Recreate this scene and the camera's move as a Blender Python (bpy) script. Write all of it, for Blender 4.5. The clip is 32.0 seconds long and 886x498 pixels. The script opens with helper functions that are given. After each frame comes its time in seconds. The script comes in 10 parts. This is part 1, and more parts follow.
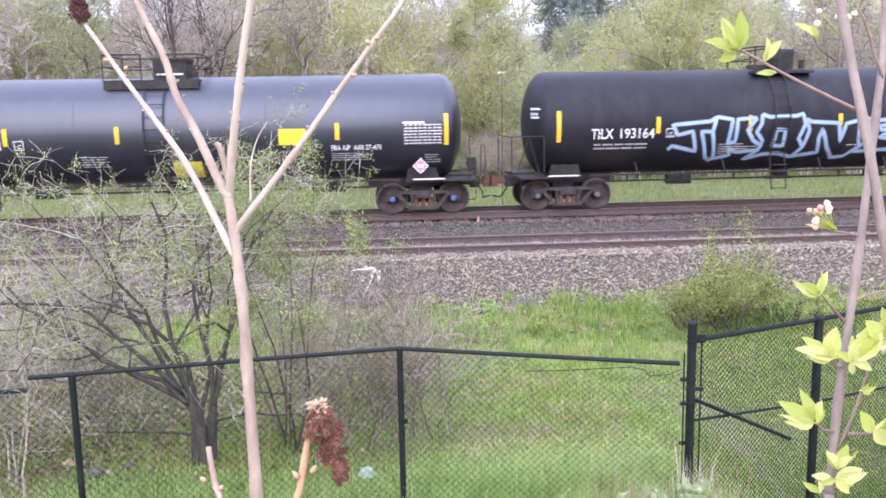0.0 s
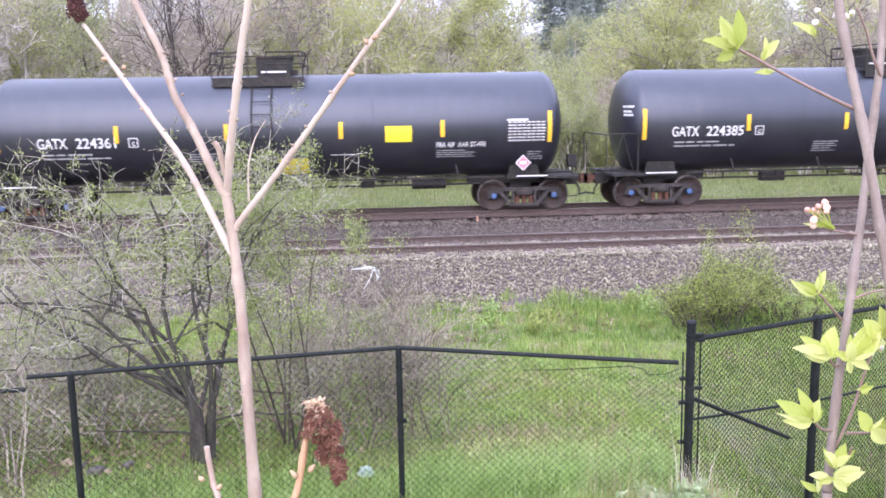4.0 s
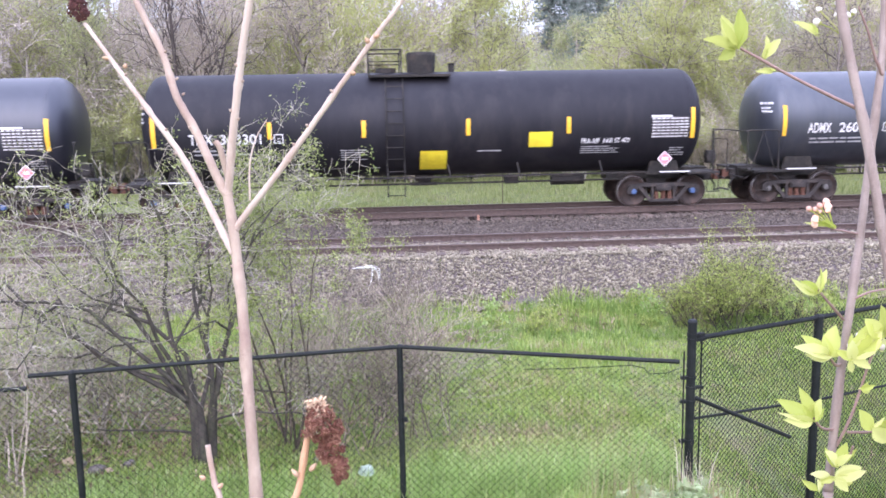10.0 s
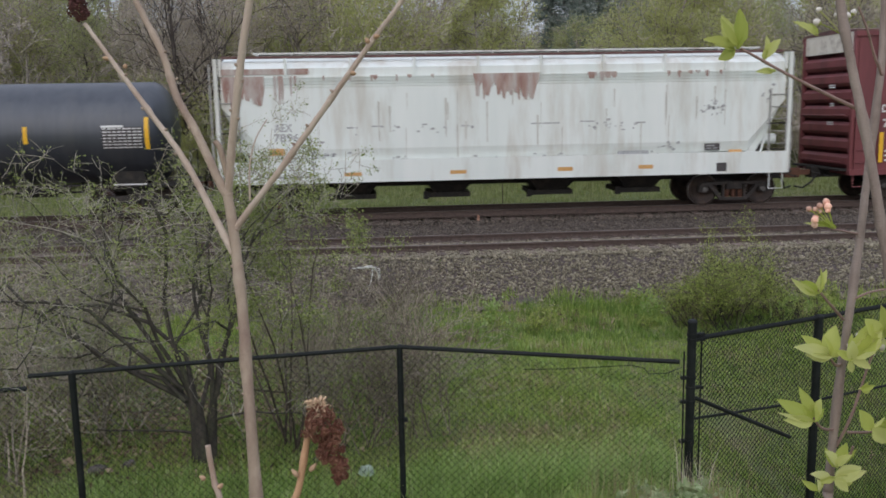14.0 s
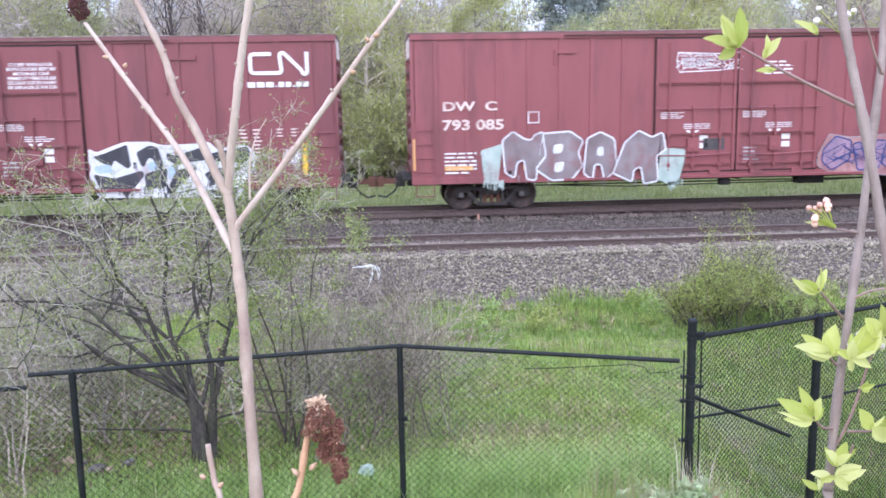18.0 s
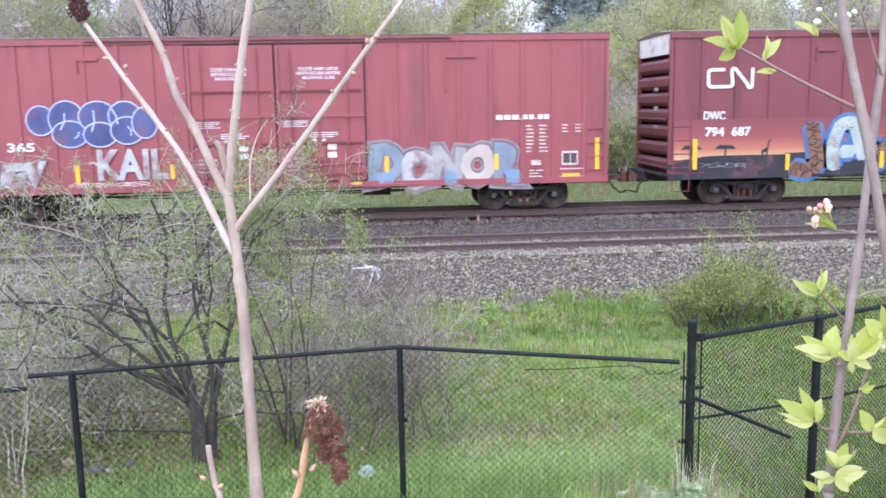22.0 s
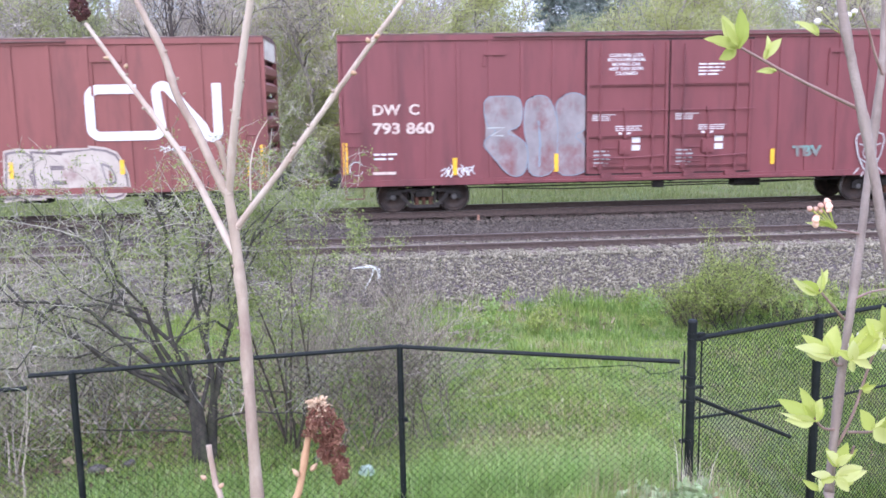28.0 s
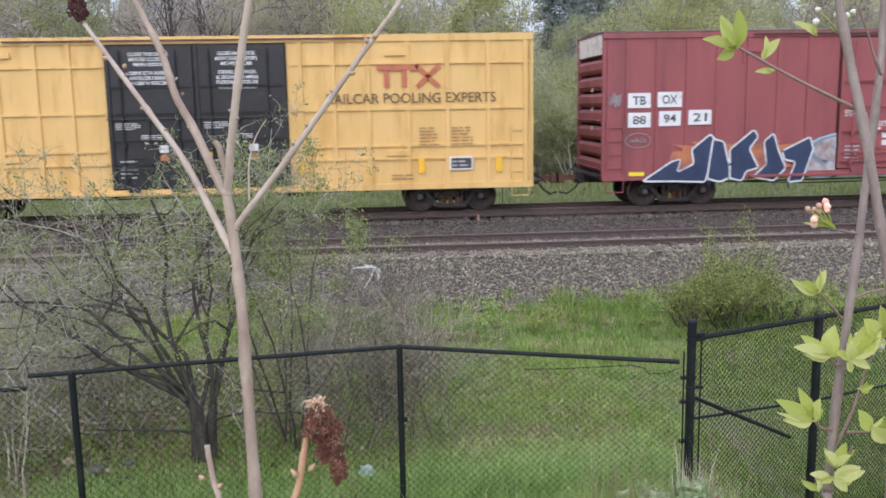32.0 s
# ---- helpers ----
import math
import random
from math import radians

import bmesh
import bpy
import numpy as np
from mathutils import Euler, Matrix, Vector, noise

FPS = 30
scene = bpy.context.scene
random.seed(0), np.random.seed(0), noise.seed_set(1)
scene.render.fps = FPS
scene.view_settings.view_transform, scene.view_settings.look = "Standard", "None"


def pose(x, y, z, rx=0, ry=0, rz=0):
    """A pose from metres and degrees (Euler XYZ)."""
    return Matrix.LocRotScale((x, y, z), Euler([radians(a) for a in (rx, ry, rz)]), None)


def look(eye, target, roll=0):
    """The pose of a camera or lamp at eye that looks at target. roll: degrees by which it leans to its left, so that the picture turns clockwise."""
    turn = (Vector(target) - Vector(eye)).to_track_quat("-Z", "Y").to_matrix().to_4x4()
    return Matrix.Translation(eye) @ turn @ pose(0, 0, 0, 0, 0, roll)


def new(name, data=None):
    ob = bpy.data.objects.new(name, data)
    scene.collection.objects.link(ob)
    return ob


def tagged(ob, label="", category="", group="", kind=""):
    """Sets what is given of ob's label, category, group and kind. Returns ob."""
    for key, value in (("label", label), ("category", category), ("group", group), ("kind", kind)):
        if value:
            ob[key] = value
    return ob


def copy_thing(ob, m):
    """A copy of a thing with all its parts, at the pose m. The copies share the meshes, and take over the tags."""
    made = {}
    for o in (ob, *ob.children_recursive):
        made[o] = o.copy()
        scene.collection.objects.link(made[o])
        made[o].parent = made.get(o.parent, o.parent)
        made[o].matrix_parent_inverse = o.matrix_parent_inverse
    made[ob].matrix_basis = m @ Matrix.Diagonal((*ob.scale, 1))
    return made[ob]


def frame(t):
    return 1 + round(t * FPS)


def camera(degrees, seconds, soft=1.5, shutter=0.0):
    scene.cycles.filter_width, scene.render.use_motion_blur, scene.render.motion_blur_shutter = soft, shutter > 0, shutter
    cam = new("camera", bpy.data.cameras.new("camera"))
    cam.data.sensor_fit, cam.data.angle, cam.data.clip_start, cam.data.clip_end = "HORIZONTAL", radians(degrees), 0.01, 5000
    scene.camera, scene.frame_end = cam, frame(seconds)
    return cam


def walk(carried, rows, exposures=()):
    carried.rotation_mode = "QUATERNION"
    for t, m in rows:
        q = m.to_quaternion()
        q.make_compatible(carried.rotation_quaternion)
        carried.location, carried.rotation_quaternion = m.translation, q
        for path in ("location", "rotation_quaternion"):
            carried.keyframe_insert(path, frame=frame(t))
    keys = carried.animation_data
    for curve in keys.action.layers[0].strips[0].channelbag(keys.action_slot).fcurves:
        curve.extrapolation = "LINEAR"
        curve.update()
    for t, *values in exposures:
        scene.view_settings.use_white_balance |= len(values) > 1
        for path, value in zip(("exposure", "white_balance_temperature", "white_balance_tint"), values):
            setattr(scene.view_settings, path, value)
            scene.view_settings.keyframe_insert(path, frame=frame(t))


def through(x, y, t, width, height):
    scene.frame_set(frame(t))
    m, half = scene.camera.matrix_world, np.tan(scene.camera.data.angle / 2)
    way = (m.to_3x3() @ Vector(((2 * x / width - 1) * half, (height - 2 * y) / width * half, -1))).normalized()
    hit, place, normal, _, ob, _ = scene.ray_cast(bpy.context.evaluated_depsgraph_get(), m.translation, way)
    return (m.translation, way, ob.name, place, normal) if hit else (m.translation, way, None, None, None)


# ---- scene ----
# the eye stands on a bank above the railway; x runs along the track, y away from the eye, z up from the rail tops
EYE_Z = 3.061
TRACK_Y = 26.36      # centre of the far track, which carries the train
NEAR_Y = 21.0        # centre of the empty near track
NEAR_Z = -0.15


def aim(x, yaw, pitch):
    a, b = radians(yaw), radians(pitch)
    return look((x, 0, EYE_Z), (x + math.sin(a) * math.cos(b), math.cos(a) * math.cos(b), EYE_Z - math.sin(b)), -1.01)


cam = camera(53.57, 32.0, soft=1.7, shutter=0.2)
walk(cam, [(t, aim(x, yaw, pitch)) for t, x, yaw, pitch in (
    (0, -0.0015, 4.327, 9.154), (0.5, -0.0015, 4.376, 9.148), (1, -0.0015, 4.428, 9.105), (1.5, -0.0012, 4.429, 9.105), (2, -0.0005, 4.383, 9.148),
    (2.5, -0.0001, 4.376, 9.154), (3, -0.0001, 4.376, 9.16), (3.5, -0.0001, 4.376, 9.205), (4.5, 0.0014, 4.405, 9.211), (5.5, 0.0033, 4.435, 9.205),
    (6, 0.0033, 4.429, 9.16), (6.5, 0.0024, 4.383, 9.154), (7, 0.0022, 4.376, 9.16), (7.5, 0.0017, 4.37, 9.205), (8, 0.0011, 4.326, 9.215),
    (8.5, 0.0004, 4.32, 9.241), (9, 0, 4.32, 9.266), (9.5, 0, 4.32, 9.269), (10, -0, 4.32, 9.269), (10.5, -0, 4.32, 9.269),
    (11, 0, 4.326, 9.251), (11.5, 0.0003, 4.364, 9.123), (12, 0.0007, 4.326, 9.154), (12.5, 0.0003, 4.32, 9.205), (13, 0, 4.32, 9.211),
    (13.5, 0, 4.32, 9.218), (14, 0, 4.32, 9.262), (14.5, -0, 4.32, 9.269), (15.5, -0, 4.32, 9.296), (16.5, -0.0005, 4.32, 9.324),
    (17, -0.0008, 4.32, 9.324), (17.5, -0.0004, 4.32, 9.324), (18, -0.0001, 4.32, 9.324), (18.5, -0.0004, 4.32, 9.318), (19, -0.0008, 4.32, 9.275),
    (19.5, -0.0004, 4.32, 9.269), (20, -0.0001, 4.32, 9.269), (20.5, -0.0004, 4.32, 9.269), (21, -0.0011, 4.32, 9.262), (21.5, -0.0012, 4.32, 9.222),
    (22, -0.0008, 4.326, 9.25), (22.5, -0.0012, 4.364, 9.173), (23, -0.0015, 4.332, 9.205), (23.5, -0.0019, 4.37, 9.212), (24, -0.0023, 4.376, 9.213),
    (24.5, -0.0019, 4.37, 9.219), (25, -0.0012, 4.326, 9.263), (25.5, -0.0005, 4.32, 9.269), (26.5, -0, 4.32, 9.296), (27.5, -0.0009, 4.32, 9.317),
    (28, -0.0016, 4.32, 9.274), (28.5, -0.0007, 4.32, 9.269), (29, -0.0001, 4.32, 9.269), (29.5, -0.0004, 4.32, 9.269), (30, -0.0011, 4.32, 9.274),
    (30.5, -0.0008, 4.32, 9.312), (31, 0.0007, 4.32, 9.274), (31.5, 0.0014, 4.32, 9.269), (32, 0.0014, 4.32, 9.269))],
    exposures=((0, 1.08, 5750, 27), (10, 1.08, 5700, 27), (11.8, 1.03, 5700, 27), (12.7, 0.33, 5950, 22), (13.5, -0.42, 6200, 16), (14, -0.62, 6250, 12), (15, -0.35, 6150, 14), (17, 0.62, 5650, 22), (18, 0.82, 5450, 22), (27, 0.82, 5450, 22), (29, 0.78, 5400, 22), (30, 0.46, 5350, 20), (31, 0.12, 5800, 16), (32, 0.13, 5850, 16)))

# ---- light: a bright overcast spring day ----
world = bpy.data.worlds.new("overcast_sky")
scene.world = world
world.use_nodes = True
wn, wl = world.node_tree.nodes, world.node_tree.links
sky = wn.new("ShaderNodeTexSky")
sky.sky_type = "NISHITA"
sky.sun_disc = False
sky.sun_elevation, sky.sun_rotation = radians(35), radians(196)
sky.air_density, sky.dust_density, sky.ozone_density = 1.2, 4.0, 1.0
cloud = wn.new("ShaderNodeMixRGB")
cloud.inputs["Fac"].default_value = 0.72
# cloud cover: brighter overhead than at the horizon, as an overcast sky is
wco, wsep = wn.new("ShaderNodeTexCoord"), wn.new("ShaderNodeSeparateXYZ")
wl.new(wco.outputs["Generated"], wsep.inputs[0])
wrg = wn.new("ShaderNodeMapRange")
wrg.inputs["From Min"].default_value, wrg.inputs["From Max"].default_value = 0.0, 0.9
wrg.inputs["To Min"].default_value, wrg.inputs["To Max"].default_value = 7.0, 15.0
wl.new(wsep.outputs["Z"], wrg.inputs["Value"])
tint = wn.new("ShaderNodeMixRGB")
tint.blend_type = "MULTIPLY"
tint.inputs["Fac"].default_value = 1.0
tint.inputs["Color2"].default_value = (0.93, 0.98, 1.11, 1)
wl.new(wrg.outputs[0], tint.inputs["Color1"])
wl.new(tint.outputs["Color"], cloud.inputs["Color2"])
wl.new(sky.outputs["Color"], cloud.inputs["Color1"])
wl.new(cloud.outputs["Color"], wn["Background"].inputs["Color"])
wn["Background"].inputs["Strength"].default_value = 0.12
sun = new("sun", bpy.data.lights.new("sun", "SUN"))
sun.data.energy, sun.data.angle, sun.data.color = 1.0, radians(70), (1.0, 0.96, 0.9)
sun.matrix_world = look((-12, -34, 30), (0, 8, 0))


# ---- materials ----
def nodes_of(name):
    m = bpy.data.materials.new(name)
    m.use_nodes = True
    return m, m.node_tree.nodes, m.node_tree.links


def ramp(n, stops):
    r = n.new("ShaderNodeValToRGB")
    while len(r.color_ramp.elements) < len(stops):
        r.color_ramp.elements.new(0.5)
    for e, (at, c) in zip(r.color_ramp.elements, stops):
        e.position, e.color = at, (*c, 1)
    return r


def noisy(n, l, scale, detail=4.0, stretch=(1, 1, 1), rough=0.55):
    co = n.new("ShaderNodeTexCoord")
    mp = n.new("ShaderNodeMapping")
    mp.inputs["Scale"].default_value = stretch
    l.new(co.outputs["Object"], mp.inputs["Vector"])
    t = n.new("ShaderNodeTexNoise")
    t.inputs["Scale"].default_value, t.inputs["Detail"].default_value, t.inputs["Roughness"].default_value = scale, detail, rough
    l.new(mp.outputs["Vector"], t.inputs["Vector"])
    return t


def surface(name, a, b, scale=8.0, rough=0.6, metal=0.0, grime=None, grime_scale=1.2, grime_at=0.58, bump=0.15, fine=60.0,
            stretch=(1, 1, 1), spec=0.5, islands=False, coat=0.0, gloss_tint=None):
    """Two-tone weathered surface: fine grain between a and b, large stains of grime, bump."""
    m, n, l = nodes_of(name)
    p = n["Principled BSDF"]
    p.inputs["Roughness"].default_value, p.inputs["Metallic"].default_value = rough, metal
    p.inputs["Specular IOR Level"].default_value = spec
    p.inputs["Coat Weight"].default_value = coat
    if gloss_tint:
        p.inputs["Specular Tint"].default_value = (*gloss_tint, 1)
    t = noisy(n, l, scale, 5.0, stretch)
    r = ramp(n, [(0.3, a), (0.7, b)])
    l.new(t.outputs["Fac"], r.inputs["Fac"])
    colour = r.outputs["Color"]
    if islands:
        g = n.new("ShaderNodeNewGeometry")
        o = n.new("ShaderNodeObjectInfo")
        add = n.new("ShaderNodeMath")
        l.new(g.outputs["Random Per Island"], add.inputs[0])
        l.new(o.outputs["Random"], add.inputs[1])
        half = n.new("ShaderNodeMath")
        half.operation = "MULTIPLY"
        half.inputs[1].default_value = 0.5
        l.new(add.outputs[0], half.inputs[0])
        hsv = n.new("ShaderNodeHueSaturation")
        rg = n.new("ShaderNodeMapRange")
        rg.inputs["From Min"].default_value, rg.inputs["From Max"].default_value = 0.1, 0.9
        rg.inputs["To Min"].default_value, rg.inputs["To Max"].default_value = 0.32, 2.0
        l.new(half.outputs[0], rg.inputs["Value"])
        l.new(rg.outputs[0], hsv.inputs["Value"])
        l.new(colour, hsv.inputs["Color"])
        colour = hsv.outputs["Color"]
    if grime:
        t2 = noisy(n, l, grime_scale, 6.0, stretch, 0.65)
        r2 = ramp(n, [(grime_at - 0.1, (0, 0, 0)), (grime_at + 0.12, (1, 1, 1))])
        l.new(t2.outputs["Fac"], r2.inputs["Fac"])
        mix = n.new("ShaderNodeMixRGB")
        l.new(r2.outputs["Color"], mix.inputs["Fac"])
        l.new(colour, mix.inputs["Color1"])
        mix.inputs["Color2"].default_value = (*grime, 1)
        colour = mix.outputs["Color"]
    l.new(colour, p.inputs["Base Color"])
    if bump:
        t3 = noisy(n, l, fine, 3.0)
        b2 = n.new("ShaderNodeBump")
        b2.inputs["Strength"].default_value, b2.inputs["Distance"].default_value = bump, 0.01
        l.new(t3.outputs["Fac"], b2.inputs["Height"])
        l.new(b2.outputs["Normal"], p.inputs["Normal"])
    return m


def leafy(name, a, b, c, through=0.45, rough=0.5, dry=None, dry_at=0.55):
    """Leaf: three tones spread over the leaves, partly letting light through; dry gives the colour of withered stretches."""
    m, n, l = nodes_of(name)
    p = n["Principled BSDF"]
    p.inputs["Roughness"].default_value = rough
    p.inputs["Specular IOR Level"].default_value = 0.3
    g = n.new("ShaderNodeNewGeometry")
    r = ramp(n, [(0.0, a), (0.5, b), (1.0, c)])
    o = n.new("ShaderNodeObjectInfo")
    add = n.new("ShaderNodeMath")
    l.new(g.outputs["Random Per Island"], add.inputs[0])
    l.new(o.outputs["Random"], add.inputs[1])
    wrap_round = n.new("ShaderNodeMath")
    wrap_round.operation = "FRACT"
    l.new(add.outputs[0], wrap_round.inputs[0])
    l.new(wrap_round.outputs[0], r.inputs["Fac"])
    t = noisy(n, l, 3.0, 3.0)
    hsv = n.new("ShaderNodeHueSaturation")
    rg = n.new("ShaderNodeMapRange")
    rg.inputs["To Min"].default_value, rg.inputs["To Max"].default_value = 0.6, 1.4
    l.new(t.outputs["Fac"], rg.inputs["Value"])
    l.new(rg.outputs[0], hsv.inputs["Value"])
    l.new(r.outputs["Color"], hsv.inputs["Color"])
    tr = n.new("ShaderNodeBsdfTranslucent")
    colour = hsv.outputs["Color"]
    if dry:
        t2 = noisy(n, l, 1.1, 5.0, (1, 0.7, 0.2), 0.68)
        r2 = ramp(n, [(dry_at - 0.09, (0, 0, 0)), (dry_at + 0.11, (0.85, 0.85, 0.85))])
        l.new(t2.outputs["Fac"], r2.inputs["Fac"])
        mx = n.new("ShaderNodeMixRGB")
        l.new(r2.outputs["Color"], mx.inputs["Fac"])
        l.new(colour, mx.inputs["Color1"])
        mx.inputs["Color2"].default_value = (*dry, 1)
        colour = mx.outputs["Color"]
    l.new(colour, p.inputs["Base Color"])
    l.new(colour, tr.inputs["Color"])
    mix = n.new("ShaderNodeMixShader")
    mix.inputs["Fac"].default_value = through
    l.new(p.outputs[0], mix.inputs[1])
    l.new(tr.outputs[0], mix.inputs[2])
    l.new(mix.outputs[0], n["Material Output"].inputs["Surface"])
    return m


M_BLACK = surface("tank_black_paint", (0.014, 0.014, 0.018), (0.024, 0.023, 0.030), 3.0, 0.42, spec=1.0, coat=0.25, gloss_tint=(0.80, 0.87, 1.0), grime=(0.035, 0.033, 0.032), grime_scale=0.7, grime_at=0.66, bump=0.03, fine=9.0, stretch=(1, 1, 0.3))
M_BLACK_WORN = surface("tank_black_worn", (0.022, 0.024, 0.030), (0.044, 0.047, 0.056), 2.0, 0.46, spec=1.0, coat=0.25, gloss_tint=(0.80, 0.87, 1.0), grime=(0.05, 0.05, 0.052), grime_scale=1.6, grime_at=0.6, bump=0.04, fine=8.0, stretch=(1.6, 1.6, 0.12))
M_MATT = surface("tank_black_matt", (0.012, 0.011, 0.014), (0.020, 0.019, 0.022), 3.0, 0.55, spec=0.32, gloss_tint=(0.86, 0.9, 1.0), grime=(0.04, 0.036, 0.036), grime_scale=0.8, grime_at=0.64, bump=0.03, fine=9.0, stretch=(1, 1, 0.3))
M_UNDER = surface("underframe_black", (0.012, 0.011, 0.010), (0.028, 0.025, 0.022), 12.0, 0.75, grime=(0.055, 0.042, 0.033), grime_scale=3.0, bump=0.3)
M_IRON = surface("bogie_iron", (0.022, 0.019, 0.018), (0.05, 0.043, 0.04), 14.0, 0.72, grime=(0.09, 0.07, 0.06), grime_scale=5.0, bump=0.3)
M_WHEEL = surface("wheel_steel", (0.03, 0.022, 0.019), (0.06, 0.042, 0.035), 10.0, 0.6, metal=0.2, grime=(0.10, 0.065, 0.05), grime_scale=4.0, bump=0.2)
M_TREAD = surface("wheel_tread", (0.4, 0.39, 0.38), (0.55, 0.54, 0.53), 20.0, 0.35, metal=0.9, bump=0.05)
M_CAP = surface("bearing_cap_blue", (0.06, 0.12, 0.28), (0.10, 0.17, 0.34), 10.0, 0.5, grime=(0.05, 0.045, 0.04), bump=0.1)
M_CAP_GREY = surface("bearing_cap_grey", (0.10, 0.10, 0.10), (0.18, 0.17, 0.16), 10.0, 0.6, bump=0.1)
M_COUPLER = surface("coupler_rust", (0.09, 0.04, 0.025), (0.17, 0.08, 0.05), 12.0, 0.8, bump=0.3)
M_HOSE = surface("rubber_hose", (0.012, 0.012, 0.012), (0.025, 0.024, 0.023), 20.0, 0.6, bump=0.1)


def car_red(name, tone):
    a = tuple(x * 0.86 for x in tone)
    return surface(name, a, tone, 1.3, 0.5, grime=(tone[0] * 0.62, tone[1] * 0.7, tone[2] * 0.72), grime_scale=1.1, grime_at=0.60,
                   bump=0.05, fine=14.0, stretch=(1.4, 1.4, 0.25), spec=0.4)


M_RED = car_red("boxcar_red", (0.265, 0.083, 0.086))
M_RED_DARK = car_red("boxcar_maroon", (0.222, 0.067, 0.072))
M_RED_WORN = car_red("boxcar_oxide", (0.275, 0.092, 0.082))
M_RED_FADED = car_red("boxcar_faded", (0.335, 0.095, 0.098))
M_YELLOW_CAR = surface("boxcar_yellow", (0.72, 0.465, 0.155), (0.80, 0.53, 0.197), 1.5, 0.45, grime=(0.55, 0.30, 0.06), grime_scale=1.2, grime_at=0.62, bump=0.05, fine=14.0, stretch=(1.4, 1.4, 0.25))
M_DOOR_BLACK = surface("door_black", (0.012, 0.012, 0.014), (0.022, 0.022, 0.025), 3.0, 0.4, grime=(0.05, 0.045, 0.04), grime_scale=2.0, grime_at=0.66, bump=0.06)
M_GALV = surface("galvanised_roof", (0.50, 0.50, 0.48), (0.66, 0.66, 0.63), 3.0, 0.45, metal=0.3, grime=(0.30, 0.20, 0.15), grime_scale=2.0, grime_at=0.64, bump=0.1)
M_ROOF_SEAM = surface("roof_seam_worn", (0.28, 0.19, 0.17), (0.46, 0.37, 0.34), 6.0, 0.6, grime=(0.16, 0.09, 0.08), grime_scale=3.0, bump=0.1)
M_ROOF = surface("weathered_red_roof", (0.10, 0.052, 0.048), (0.17, 0.085, 0.078), 3.0, 0.7, grime=(0.20, 0.13, 0.11), grime_scale=2.0, grime_at=0.62, bump=0.1)
M_WHITE_END = surface("white_end_panel", (0.72, 0.66, 0.56), (0.82, 0.77, 0.68), 3.0, 0.5, grime=(0.36, 0.29, 0.24), grime_scale=2.0, grime_at=0.62, bump=0.05)
M_HOPPER = surface("hopper_white", (0.79, 0.845, 0.815), (0.88, 0.915, 0.885), 1.2, 0.5, grime=(0.60, 0.57, 0.50), grime_scale=0.9, grime_at=0.60, bump=0.05, fine=10.0, stretch=(1.2, 1.2, 0.2))
M_HOPPER_RUST = surface("hopper_rust", (0.29, 0.15, 0.12), (0.50, 0.38, 0.33), 4.0, 0.75, grime=(0.55, 0.52, 0.49), grime_scale=2.4, grime_at=0.55, bump=0.2, stretch=(1.5, 1.5, 0.35))
M_LADDER = surface("weathered_steel", (0.26, 0.26, 0.25), (0.42, 0.42, 0.40), 9.0, 0.7, grime=(0.18, 0.13, 0.10), grime_scale=5.0, bump=0.1)
M_STREAK = surface("grime_streak", (0.50, 0.49, 0.44), (0.68, 0.68, 0.63), 4.0, 0.7, bump=0)
M_WHITE = surface("white_lettering", (0.70, 0.70, 0.70), (0.82, 0.82, 0.81), 5.0, 0.5, grime=(0.45, 0.42, 0.41), grime_scale=3.0, grime_at=0.66, bump=0)
M_CREAM = surface("cream_lettering", (0.62, 0.50, 0.44), (0.74, 0.62, 0.55), 5.0, 0.55, grime=(0.40, 0.24, 0.21), grime_scale=3.0, grime_at=0.6, bump=0)
M_GREYTXT = surface("grey_lettering", (0.30, 0.31, 0.32), (0.5, 0.5, 0.5), 9.0, 0.6, bump=0)
M_DARKTXT = surface("dark_lettering", (0.045, 0.04, 0.04), (0.09, 0.08, 0.08), 9.0, 0.6, bump=0)
M_TANTXT = surface("faded_brown_lettering", (0.36, 0.21, 0.075), (0.46, 0.28, 0.11), 9.0, 0.55, bump=0)
M_BROWNTXT = surface("brown_lettering", (0.13, 0.08, 0.035), (0.19, 0.115, 0.05), 9.0, 0.55, bump=0)
M_REFLECT = surface("yellow_reflective_tape", (0.85, 0.47, 0.02), (0.95, 0.56, 0.04), 12.0, 0.4, bump=0.02)
M_SQUARE = surface("yellow_panel_paint", (0.83, 0.67, 0.02), (0.9, 0.75, 0.04), 6.0, 0.5, grime=(0.6, 0.46, 0.03), grime_at=0.62, bump=0)
M_ORANGE = surface("faded_orange_tape", (0.62, 0.33, 0.10), (0.72, 0.42, 0.16), 9.0, 0.6, bump=0)
M_PLACARD = surface("placard_red", (0.72, 0.20, 0.24), (0.80, 0.27, 0.31), 9.0, 0.5, bump=0)
M_LOGO_RED = surface("logo_red", (0.60, 0.07, 0.06), (0.68, 0.10, 0.085), 9.0, 0.5, bump=0)
M_LOGO_FADED = surface("logo_faded_red", (0.46, 0.13, 0.065), (0.54, 0.18, 0.09), 9.0, 0.5, bump=0)
M_LOGO_BLUE = surface("logo_blue", (0.05, 0.08, 0.38), (0.07, 0.11, 0.46), 9.0, 0.5, bump=0)


def spray(name, a, b=None, scale=2.5, worn=0.66):
    b = b or tuple(min(1, x * 1.25 + 0.01) for x in a)
    return surface("spray_" + name, a, b, scale, 0.55, grime=(0.22, 0.085, 0.09), grime_scale=1.7, grime_at=worn, bump=0, stretch=(1, 1, 0.7))


